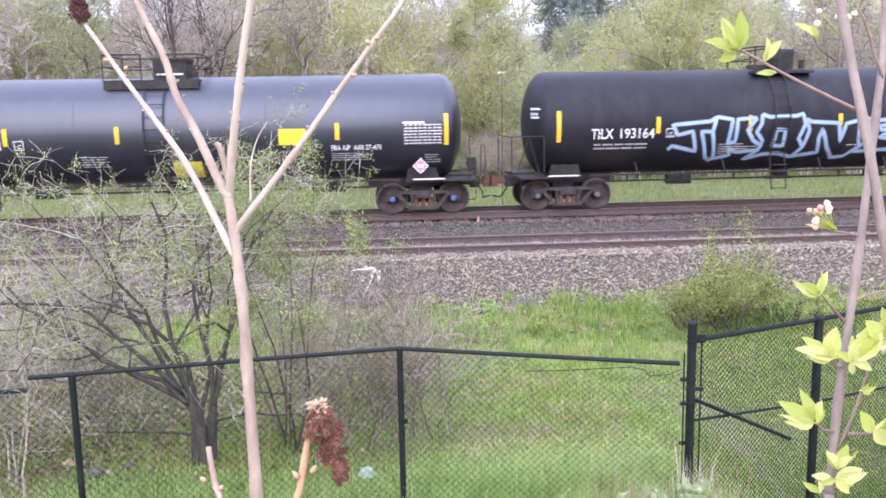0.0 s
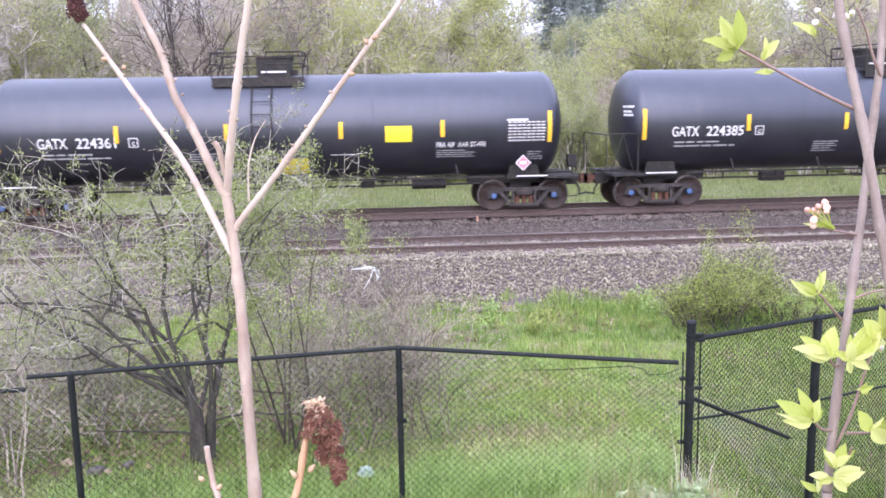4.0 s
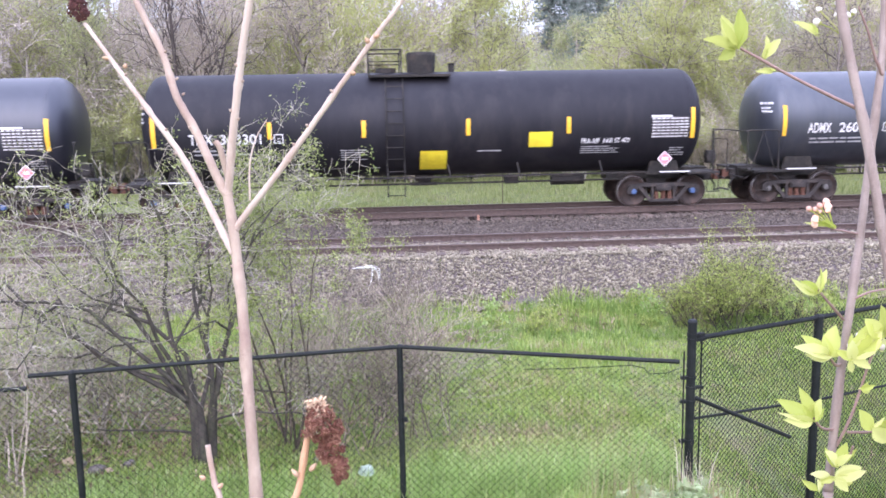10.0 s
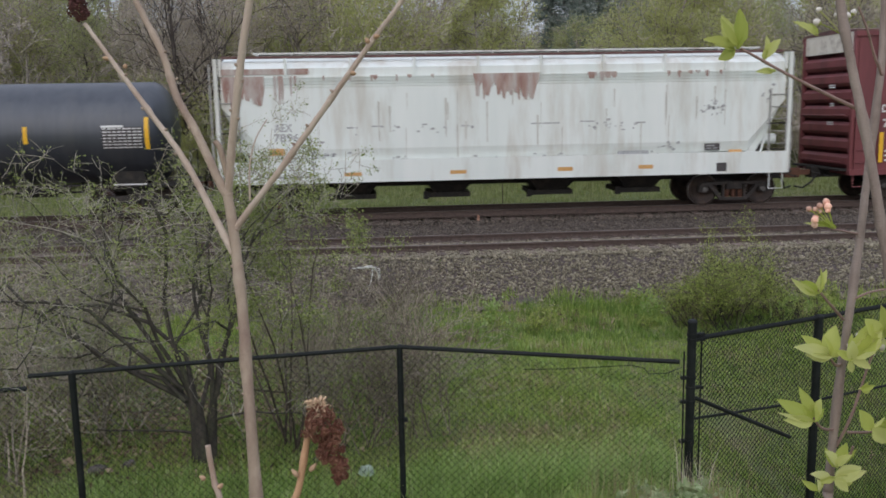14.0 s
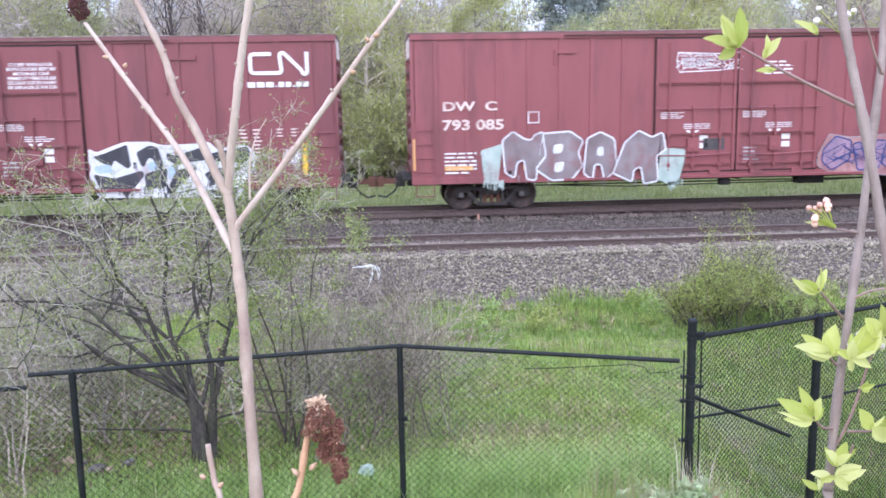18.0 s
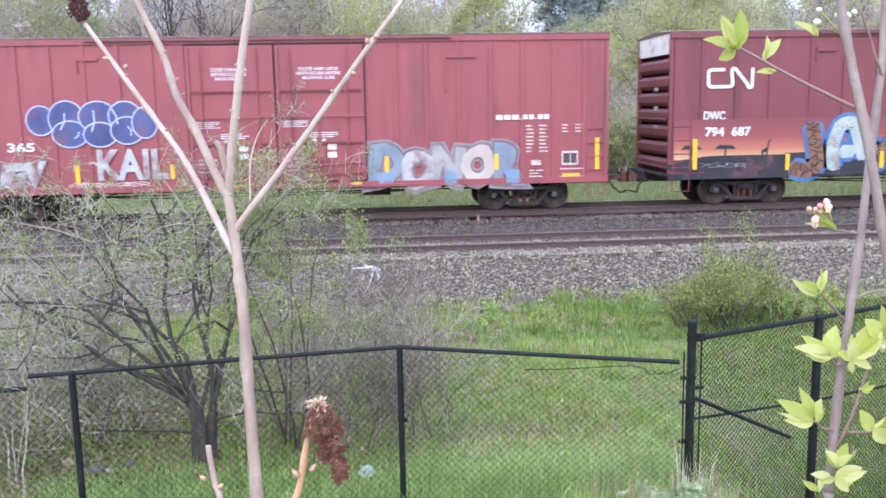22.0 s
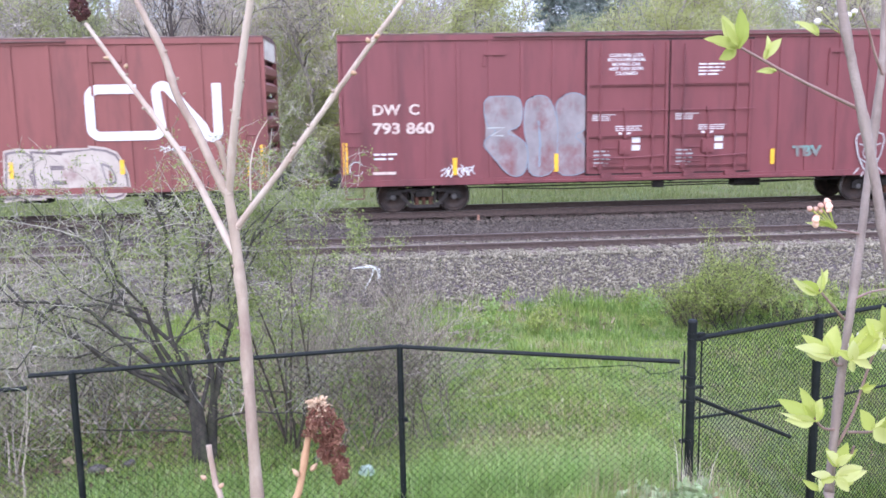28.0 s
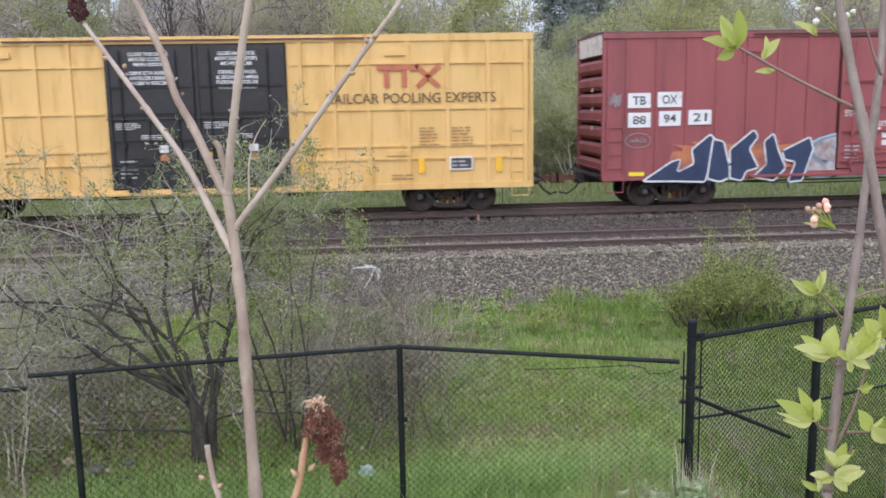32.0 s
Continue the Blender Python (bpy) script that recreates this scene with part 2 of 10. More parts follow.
P_SKY = spray("pale_blue", (0.30, 0.42, 0.58), (0.42, 0.54, 0.68))
P_SKY_DIM = spray("thin_pale_blue", (0.10, 0.15, 0.22), (0.16, 0.21, 0.29), 3.0)
P_SILVER = spray("silver", (0.22, 0.19, 0.195), (0.34, 0.31, 0.315), 2.5, 0.57)
P_DUSK = spray("dusky_grey", (0.14, 0.105, 0.105), (0.27, 0.235, 0.235), 1.6, 0.62)
P_BUBBLE = spray("bubble_blue", (0.04, 0.05, 0.14), (0.085, 0.115, 0.27), 1.2, 0.6)
P_LINE = spray("pale_line", (0.40, 0.46, 0.66), (0.55, 0.60, 0.74), 2.0, 0.7)
P_FADED = spray("faded_white", (0.40, 0.42, 0.41), (0.56, 0.57, 0.55), 2.0, 0.58)
P_WHITE = spray("white", (0.52, 0.54, 0.55), (0.72, 0.73, 0.73))
P_SOOT = spray("worn_black", (0.022, 0.023, 0.03), (0.05, 0.05, 0.06), 2.0, 0.72)
P_BLACK = spray("black", (0.018, 0.018, 0.022), (0.035, 0.035, 0.04))
P_INK = spray("ink_blue", (0.020, 0.032, 0.075), (0.035, 0.055, 0.12), 2.0, 0.75)
P_NAVY = spray("navy", (0.025, 0.035, 0.13), (0.04, 0.06, 0.2))
P_HALO = spray("halo_blue", (0.05, 0.13, 0.31), (0.09, 0.20, 0.42))
P_LILAC = spray("lilac", (0.17, 0.13, 0.21), (0.36, 0.23, 0.29), 2.2)
P_PINK = spray("salmon", (0.30, 0.13, 0.14), (0.44, 0.28, 0.24), 2.5, 0.56)
P_MINT = spray("mint", (0.29, 0.38, 0.33), (0.46, 0.54, 0.48), 3.0)
P_TAN = spray("tan", (0.30, 0.165, 0.08), (0.46, 0.29, 0.15), 5.0)
P_BEIGE = spray("beige", (0.46, 0.39, 0.33), (0.58, 0.51, 0.44), 2.0)
P_ORANGE = spray("orange", (0.44, 0.14, 0.06), (0.58, 0.23, 0.09), 1.5, 0.58)
P_STONE = spray("stone_grey", (0.27, 0.27, 0.26), (0.42, 0.42, 0.40), 2.0)
P_TEAL = spray("teal", (0.13, 0.26, 0.23), (0.22, 0.36, 0.32), 2.5, 0.58)
P_GREEN = spray("green", (0.16, 0.30, 0.10), (0.22, 0.38, 0.14))
P_BLUE_PALE = spray("faded_blue", (0.16, 0.27, 0.38), (0.24, 0.36, 0.47), 2.0)
P_STEEL = spray("steel_blue", (0.17, 0.22, 0.27), (0.28, 0.33, 0.38), 2.0)


def sunset(name):
    """Painted evening sky: bands of colour over the lower side of the car, from maroon through orange to pale yellow."""
    m, n, l = nodes_of(name)
    co = n.new("ShaderNodeTexCoord")
    sep = n.new("ShaderNodeSeparateXYZ")
    l.new(co.outputs["Object"], sep.inputs[0])
    t = noisy(n, l, 2.0, 4.0, (0.25, 1, 1))
    mad = n.new("ShaderNodeMath")
    mad.operation = "MULTIPLY_ADD"
    mad.inputs[1].default_value = 0.10
    l.new(t.outputs["Fac"], mad.inputs[0])
    l.new(sep.outputs["Z"], mad.inputs[2])
    rg = n.new("ShaderNodeMapRange")
    rg.inputs["From Min"].default_value, rg.inputs["From Max"].default_value = 1.30, 2.55
    l.new(mad.outputs[0], rg.inputs["Value"])
    r = ramp(n, [(0.0, (0.66, 0.56, 0.40)), (0.14, (0.62, 0.40, 0.20)), (0.36, (0.46, 0.17, 0.10)), (0.65, (0.28, 0.075, 0.07)), (1.0, (0.215, 0.064, 0.069))])
    l.new(rg.outputs[0], r.inputs["Fac"])
    l.new(r.outputs["Color"], n["Principled BSDF"].inputs["Base Color"])
    n["Principled BSDF"].inputs["Roughness"].default_value = 0.5
    return m


M_SUNSET = sunset("painted_evening_sky")
M_RAIL = surface("rail_rusty", (0.075, 0.055, 0.048), (0.13, 0.09, 0.075), 14.0, 0.75, bump=0.2)
M_RAILTOP = surface("rail_top_worn", (0.22, 0.19, 0.18), (0.32, 0.29, 0.28), 20.0, 0.4, metal=0.7, bump=0.05, stretch=(0.2, 3, 1))
M_TIE = surface("tie_weathered_wood", (0.075, 0.055, 0.045), (0.17, 0.13, 0.11), 9.0, 0.9, grime=(0.24, 0.19, 0.16), grime_scale=2.0, bump=0.5, stretch=(4, 0.6, 4), islands=True)
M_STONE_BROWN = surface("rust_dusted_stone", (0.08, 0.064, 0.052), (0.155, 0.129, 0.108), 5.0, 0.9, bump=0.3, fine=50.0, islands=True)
M_STONE = surface("ballast_stone", (0.148, 0.130, 0.092), (0.275, 0.245, 0.178), 5.0, 0.9, bump=0.3, fine=50.0, islands=True)
M_BED = surface("ballast_bed", (0.065, 0.05, 0.044), (0.13, 0.10, 0.09), 25.0, 0.95, grime=(0.16, 0.14, 0.138), grime_scale=14.0, bump=0.8, fine=24.0)
M_SOIL = surface("grassy_soil", (0.09, 0.12, 0.04), (0.165, 0.19, 0.068), 5.0, 0.95, grime=(0.20, 0.165, 0.09), grime_scale=0.9, grime_at=0.58, bump=0.6, fine=20.0)
M_GRASS = leafy("grass_blade", (0.17, 0.265, 0.045), (0.32, 0.43, 0.09), (0.49, 0.56, 0.18), 0.45, dry=(0.47, 0.46, 0.21), dry_at=0.60)
M_GRASS_FAR = leafy("meadow_blade", (0.25, 0.31, 0.11), (0.33, 0.37, 0.15), (0.39, 0.41, 0.2), 0.4)
M_TUFT = leafy("dark_grass_blade", (0.12, 0.21, 0.04), (0.20, 0.31, 0.07), (0.32, 0.43, 0.12), 0.4)
M_LUSH = leafy("lush_grass_blade", (0.28, 0.43, 0.11), (0.40, 0.54, 0.18), (0.54, 0.65, 0.28), 0.5)
M_PALE_GRASS = leafy("pale_grass_blade", (0.40, 0.52, 0.14), (0.54, 0.62, 0.22), (0.68, 0.72, 0.36), 0.5)
M_DEAD_LEAF = leafy("dead_leaf", (0.12, 0.085, 0.055), (0.27, 0.20, 0.13), (0.46, 0.36, 0.25), 0.2, 0.8)
M_PALE_STALK = leafy("bleached_stalk", (0.52, 0.46, 0.34), (0.62, 0.56, 0.43), (0.7, 0.65, 0.52), 0.2)
M_STRAW = leafy("dry_stalk", (0.30, 0.24, 0.13), (0.42, 0.35, 0.2), (0.5, 0.43, 0.28), 0.2)
M_FENCE = surface("fence_black_vinyl", (0.008, 0.010, 0.010), (0.015, 0.018, 0.018), 12.0, 0.6, spec=0.25, grime=(0.03, 0.034, 0.03), grime_scale=4.0, grime_at=0.64, bump=0.08)
M_BARK = surface("grey_bark", (0.030, 0.026, 0.021), (0.088, 0.076, 0.063), 16.0, 0.9, grime=(0.09, 0.095, 0.055), grime_scale=5.0, bump=0.6, stretch=(1, 1, 0.3))
M_TWIG = surface("pale_twig_bark", (0.25, 0.21, 0.165), (0.39, 0.335, 0.27), 14.0, 0.85, bump=0.3, islands=True)
M_BUSH_TWIG = surface("dark_bush_bark", (0.075, 0.06, 0.045), (0.16, 0.13, 0.10), 14.0, 0.9, bump=0.3, islands=True)
M_BROWN_TWIG = surface("brown_twig_bark", (0.20, 0.165, 0.125), (0.34, 0.285, 0.23), 14.0, 0.85, bump=0.3, islands=True)
# far bark kept pale: distance haze is put into its colour
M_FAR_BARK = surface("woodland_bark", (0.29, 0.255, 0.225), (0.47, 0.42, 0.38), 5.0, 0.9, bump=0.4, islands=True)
M_SUMAC = surface("sumac_bark", (0.325, 0.245, 0.18), (0.45, 0.355, 0.27), 34.0, 0.72, grime=(0.26, 0.17, 0.135), grime_scale=16.0, grime_at=0.6, bump=0.35, fine=220.0, stretch=(1, 1, 0.35))
M_SUMAC_PALE = surface("sumac_pale_bark", (0.48, 0.38, 0.30), (0.60, 0.50, 0.41), 30.0, 0.7, grime=(0.36, 0.25, 0.19), grime_scale=14.0, bump=0.3, fine=200.0, stretch=(1, 1, 0.35))
M_SUMAC_TAN = surface("sumac_tan_bark", (0.46, 0.26, 0.14), (0.58, 0.35, 0.2), 30.0, 0.7, bump=0.3, fine=200.0)
M_BUD = surface("tan_bud", (0.44, 0.27, 0.16), (0.56, 0.38, 0.25), 60.0, 0.7, bump=0.2)
M_DRUPE = surface("dried_red_fruit", (0.10, 0.034, 0.021), (0.20, 0.075, 0.045), 90.0, 0.9, grime=(0.28, 0.14, 0.085), grime_scale=40.0, grime_at=0.56, bump=0.5, fine=300.0)
M_DRUPE_DARK = surface("dried_dark_fruit", (0.05, 0.018, 0.016), (0.11, 0.04, 0.035), 60.0, 0.85, bump=0.5, fine=300.0, islands=True)
M_SEED = surface("dock_seed", (0.40, 0.20, 0.10), (0.56, 0.32, 0.19), 60.0, 0.9, bump=0.2)
M_FUZZ = surface("dried_hairs", (0.24, 0.13, 0.08), (0.36, 0.21, 0.13), 40.0, 0.9, bump=0)
M_DRIED = surface("dried_stalklets", (0.46, 0.32, 0.20), (0.62, 0.46, 0.32), 40.0, 0.8, bump=0.2, islands=True)
M_PEAR = surface("sapling_bark", (0.24, 0.185, 0.155), (0.36, 0.29, 0.25), 40.0, 0.7, grime=(0.19, 0.14, 0.115), grime_scale=18.0, bump=0.3, fine=240.0, stretch=(1, 1, 0.4))
M_PEAR_TWIG = surface("sapling_twig", (0.23, 0.145, 0.125), (0.35, 0.235, 0.20), 40.0, 0.65, bump=0.2, fine=240.0)
M_LEAF = leafy("fresh_yellow_green_leaf", (0.40, 0.47, 0.09), (0.55, 0.59, 0.16), (0.70, 0.71, 0.32), 0.5, 0.4)
M_BLOSSOM = surface("blossom_bud", (0.60, 0.30, 0.21), (0.76, 0.50, 0.39), 60.0, 0.6, bump=0.1, islands=True)
M_BLOSSOM_WHITE = surface("white_petal", (0.70, 0.62, 0.55), (0.80, 0.76, 0.70), 60.0, 0.6, bump=0.1)
M_THORN_LEAF = leafy("small_spring_leaf", (0.15, 0.195, 0.055), (0.27, 0.325, 0.10), (0.48, 0.52, 0.21), 0.45)
M_BUSH_LEAF = leafy("bush_leaf", (0.22, 0.29, 0.07), (0.36, 0.43, 0.11), (0.53, 0.57, 0.19), 0.5)
# woodland leaf tones are paled and greyed to imitate haze
M_WOOD_YELLOW = leafy("woodland_yellow_green", (0.46, 0.49, 0.19), (0.54, 0.56, 0.25), (0.62, 0.62, 0.33), 0.6)
M_WOOD_GREEN = leafy("woodland_green", (0.38, 0.42, 0.19), (0.46, 0.49, 0.24), (0.54, 0.56, 0.31), 0.6)
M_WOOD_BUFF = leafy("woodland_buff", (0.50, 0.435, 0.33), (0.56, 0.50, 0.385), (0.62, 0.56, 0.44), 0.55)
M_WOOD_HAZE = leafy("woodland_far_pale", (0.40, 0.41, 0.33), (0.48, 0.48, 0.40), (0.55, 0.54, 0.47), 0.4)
M_WEED = leafy("silvery_weed_leaf", (0.28, 0.37, 0.17), (0.40, 0.48, 0.25), (0.53, 0.59, 0.35), 0.35)
M_ROCK = surface("field_stone", (0.09, 0.08, 0.074), (0.16, 0.14, 0.13), 6.0, 0.9, grime=(0.14, 0.14, 0.09), grime_scale=3.0, bump=0.6, fine=30.0)
# needles toned pale blue-green, with the haze painted in
M_CONIFER = leafy("conifer_needles", (0.20, 0.245, 0.215), (0.27, 0.315, 0.275), (0.35, 0.385, 0.345), 0.4)
M_BAG = leafy("torn_white_plastic", (0.82, 0.82, 0.80), (0.85, 0.85, 0.83), (0.87, 0.87, 0.85), 0.35)
M_LITTER = leafy("pale_green_plastic", (0.32, 0.43, 0.34), (0.41, 0.52, 0.42), (0.5, 0.6, 0.5), 0.3)
M_ORANGE_MARK = surface("orange_marker", (0.42, 0.22, 0.15), (0.52, 0.30, 0.21), 20.0, 0.7, bump=0.1)
M_HOUSE = surface("pale_house_wall", (0.55, 0.55, 0.55), (0.66, 0.66, 0.66), 3.0, 0.8, bump=0.1)
M_SHINGLE = surface("roof_shingle", (0.10, 0.095, 0.095), (0.17, 0.16, 0.16), 6.0, 0.9, bump=0.3)


# ---- mesh building ----
# pale, widely spread tones imitate sky-lit twigs among dark ones
M_GREY_TWIG = surface("grey_twig_bark", (0.25, 0.225, 0.18), (0.44, 0.405, 0.335), 14.0, 0.85, bump=0.3, islands=True)
# door seal colour, dark enough to carry the shade of the gaps
M_SEAL_SHADE = surface("dark_rubber_seal", (0.03, 0.015, 0.015), (0.05, 0.025, 0.025), 10.0, 0.8, bump=0)
M_DARK_BARK = surface("dark_woodland_bark", (0.06, 0.05, 0.045), (0.12, 0.10, 0.09), 5.0, 0.9, bump=0.4)


class Form:
    """Vertices and faces of one mesh."""

    def __init__(self):
        self.v, self.f = [], []

    def add(self, verts, faces):
        k = len(self.v)
        self.v.extend(tuple(p) for p in verts)
        self.f.extend(tuple(i + k for i in q) for q in faces)
        return self

    def box(self, x0, x1, y0, y1, z0, z1):
        return self.add([(x0, y0, z0), (x1, y0, z0), (x1, y1, z0), (x0, y1, z0), (x0, y0, z1), (x1, y0, z1), (x1, y1, z1), (x0, y1, z1)],
                        [(0, 3, 2, 1), (4, 5, 6, 7), (0, 1, 5, 4), (1, 2, 6, 5), (2, 3, 7, 6), (3, 0, 4, 7)])

    def tube(self, pts, radii, n=6, caps=True):
        pts = [Vector(p) for p in pts]
        if isinstance(radii, (int, float)):
            radii = [radii] * len(pts)
        k = len(self.v)
        side = None
        for i, p in enumerate(pts):
            d = (pts[min(i + 1, len(pts) - 1)] - pts[max(i - 1, 0)]).normalized()
            if side is None:
                side = d.cross(Vector((0, 0, 1)) if abs(d.z) < 0.9 else Vector((1, 0, 0))).normalized()
            else:
                side = (side - d * side.dot(d)).normalized()
            up = d.cross(side)
            for j in range(n):
                a = 2 * math.pi * j / n
                self.v.append(tuple(p + (side * math.cos(a) + up * math.sin(a)) * radii[i]))
        for i in range(len(pts) - 1):
            for j in range(n):
                a, b = k + i * n + j, k + i * n + (j + 1) % n
                self.f.append((a, b, b + n, a + n))
        if caps:
            self.f.append(tuple(k + j for j in reversed(range(n))))
            self.f.append(tuple(k + (len(pts) - 1) * n + j for j in range(n)))
        return self

    def prism(self, outline, y0, y1):
        """A closed outline of (x, z) points, from y0 to y1."""
        n = len(outline)
        return self.add([(x, y0, z) for x, z in outline] + [(x, y1, z) for x, z in outline],
                        [tuple(range(n)), tuple(reversed(range(n, 2 * n)))] + [(i, i + n, (i + 1) % n + n, (i + 1) % n) for i in range(n)])

    def bars(self, x0, x1, y0, y1, profile):
        """A closed (y, z) profile run along x."""
        n = len(profile)
        return self.add([(x0, y, z) for y, z in profile] + [(x1, y, z) for y, z in profile],
                        [tuple(reversed(range(n))), tuple(range(n, 2 * n))] + [(i, (i + 1) % n, (i + 1) % n + n, i + n) for i in range(n)])

    def mesh(self, name, material, smooth=False):
        me = bpy.data.meshes.new(name)
        me.from_pydata(self.v, [], self.f)
        me.materials.append(material)
        if smooth:
            me.polygons.foreach_set("use_smooth", [True] * len(me.polygons))
        me.update()
        return me


def quick_mesh(name, verts, faces, material):
    """A mesh from numpy arrays of vertices and of triangles or quads."""
    me = bpy.data.meshes.new(name)
    k = faces.shape[1]
    me.vertices.add(len(verts))
    me.vertices.foreach_set("co", verts.astype(np.float32).ravel())
    me.loops.add(faces.size)
    me.loops.foreach_set("vertex_index", faces.astype(np.int32).ravel())
    me.polygons.add(len(faces))
    me.polygons.foreach_set("loop_start", np.arange(0, faces.size, k, dtype=np.int32))
    me.update(calc_edges=True)
    me.materials.append(material)
    return me


def part(name, form, material, parent, label="", smooth=False, at=None):
    me = form.mesh(name, material, smooth) if isinstance(form, Form) else form
    ob = new(name, me)
    ob.parent = parent
    if at is not None:
        ob.matrix_basis = at
    if label:
        ob["label"] = label
    return ob


def thing(name, at, label, category, group="", kind=""):
    ob = new(name)
    ob.empty_display_size = 0.2
    ob.matrix_basis = at
    return tagged(ob, label, category, group, kind)


# ---- ground ----
rng = np.random.default_rng(7)


def ground_z(x, y):
    prof_y = [-60, -4, 0, 6, 8, 12, 16.2, 17.7, 19.35, 28.9, 30.2, 33, 60, 140, 600]
    prof_z = [1.9, 1.7, 1.45, -0.35, -0.75, -0.98, -1.12, -1.1, -0.36, -0.30, -0.75, -0.72, -0.1, 3.0, 6.0]
    z = np.interp(y, prof_y, prof_z)
    soft_part = np.clip((17.0 - y) / 2, 0, 1) + np.clip((y - 31) / 3, 0, 1)
    z = z - 0.75 * np.clip((x - 3.0) / 1.7, 0, 1) * np.clip((13.5 - y) / 3.5, 0, 1) * np.clip((y - 4.6) / 2.6, 0, 1)
    return z + soft_part * (0.05 * np.sin(x * 0.9 + y * 0.5) + 0.035 * np.sin(x * 2.1 - y * 1.3) + 0.02 * np.sin(y * 3.1 + x * 0.4))


def sheet(xs, ys):
    gx, gy = np.meshgrid(xs, ys)
    v = np.stack([gx, gy, ground_z(gx, gy)], -1).reshape(-1, 3)
    nx = len(xs)
    i = (np.arange(len(ys) - 1)[:, None] * nx + np.arange(nx - 1)[None]).ravel()
    return v, np.stack([i, i + 1, i + nx + 1, i + nx], 1)


gxs = np.concatenate([np.linspace(-600, -40, 12), np.arange(-34, 45, 0.5), np.linspace(52, 600, 12)])
gys = np.concatenate([np.linspace(-60, -4, 5), np.arange(-3, 34, 0.3), np.arange(35, 64, 2), np.linspace(70, 600, 14)])
gv, gf = sheet(gxs, gys)
ground = tagged(new("ground", quick_mesh("ground", gv, gf, M_SOIL)), "grassy bank sloping down to the railway", "ground", kind="structure")
bed_v, bed_f = sheet(np.concatenate([np.linspace(-400, -32, 8), np.arange(-30, 42, 0.6), np.linspace(45, 400, 8)]), np.concatenate([np.arange(17.45, 30.6, 0.25)]))
wob = 0.16 * np.sin(bed_v[:, 0] * 1.7) + 0.1 * np.sin(bed_v[:, 0] * 4.3)
bed_v[:, 1] += np.where(bed_v[:, 1] < 18.2, wob, 0)
bed_v[:, 2] += 0.02
edge = (bed_v[:, 1] < 17.8) | (bed_v[:, 1] > 30.3)
bed_v[edge, 2] -= 0.12
ballast_bed = tagged(new("ballast_bed", quick_mesh("ballast_bed", bed_v, bed_f, M_BED)), "bed of grey crushed stone under the tracks", "ballast", kind="structure")

# loose ballast stones, denser on the shoulder towards the eye
def scatter_stones(name, n, x0, x1, y0, y1, size, lift, material, label):
    x, y = rng.uniform(x0, x1, n), rng.uniform(y0, y1, n)
    y = y + np.where(y < 17.9, 0.2 * np.sin(x * 1.7), 0)
    base = np.array([(1, 0, 0), (-1, 0, 0), (0, 1, 0), (0, -1, 0), (0, 0, 1), (0, 0, -1)], float)
    s = size * rng.lognormal(0, 0.32, (n, 1, 1)) * rng.uniform(0.6, 1.25, (n, 6, 1))
    v = base[None] * s * np.array([1.15, 1.0, 0.75])
    a, b = rng.uniform(0, 6.28, n), rng.uniform(-0.9, 0.9, n)
    ca, sa, cb, sb = np.cos(a), np.sin(a), np.cos(b), np.sin(b)
    vx, vz = v[..., 0] * cb[:, None] - v[..., 2] * sb[:, None], v[..., 0] * sb[:, None] + v[..., 2] * cb[:, None]
    vx, vy = vx * ca[:, None] - v[..., 1] * sa[:, None], vx * sa[:, None] + v[..., 1] * ca[:, None]
    v = np.stack([vx + x[:, None], vy + y[:, None], vz + (ground_z(x, y) + lift + rng.uniform(0, 0.03, n))[:, None]], -1)
    tri = np.array([(0, 2, 4), (2, 1, 4), (1, 3, 4), (3, 0, 4), (2, 0, 5), (1, 2, 5), (3, 1, 5), (0, 3, 5)])
    f = tri[None] + 6 * np.arange(n)[:, None, None]
    return tagged(new(name, quick_mesh(name, v.reshape(-1, 3), f.reshape(-1, 3), material)), label, "gravel", kind="stuff")


scatter_stones("ballast_stones", 72000, -13, 17, 17.35, 21.4, 0.0255, 0.028, M_STONE, "loose grey and pinkish crushed stone")
scatter_stones("ballast_stones", 40000, -13, 18, 21.4, 24.9, 0.026, 0.02, M_STONE_BROWN, "darker brown crushed stone between the tracks")
scatter_stones("ballast_stones", 20000, -14, 19, 24.7, 28.2, 0.036, 0.055, M_STONE_BROWN, "darker brown crushed stone beneath the train")


# ---- tracks ----
def rail_profile(y, z):
    half = [(0.076, -0.185), (0.076, -0.17), (0.012, -0.15), (0.010, -0.05), (0.037, -0.035), (0.037, -0.006), (0.028, 0.0)]
    return [(y + a, z + b) for a, b in half] + [(y - a, z + b) for a, b in reversed(half)]


TIE_FORM = Form().box(-0.115, 0.115, -1.3, 1.3, -0.17, 0.0)
TIE_FORM.v = [(x * (0.93 if z > -0.1 else 1), y, z) for x, y, z in TIE_FORM.v]
TIE_MESH = TIE_FORM.mesh("tie", M_TIE)
PLATE_MESH = Form().box(-0.095, 0.095, -0.17, 0.17, 0.0, 0.018).box(-0.08, -0.05, -0.125, -0.095, 0.018, 0.06).box(0.05, 0.08, 0.095, 0.125, 0.018, 0.06).mesh("tie_plate", M_RAIL)


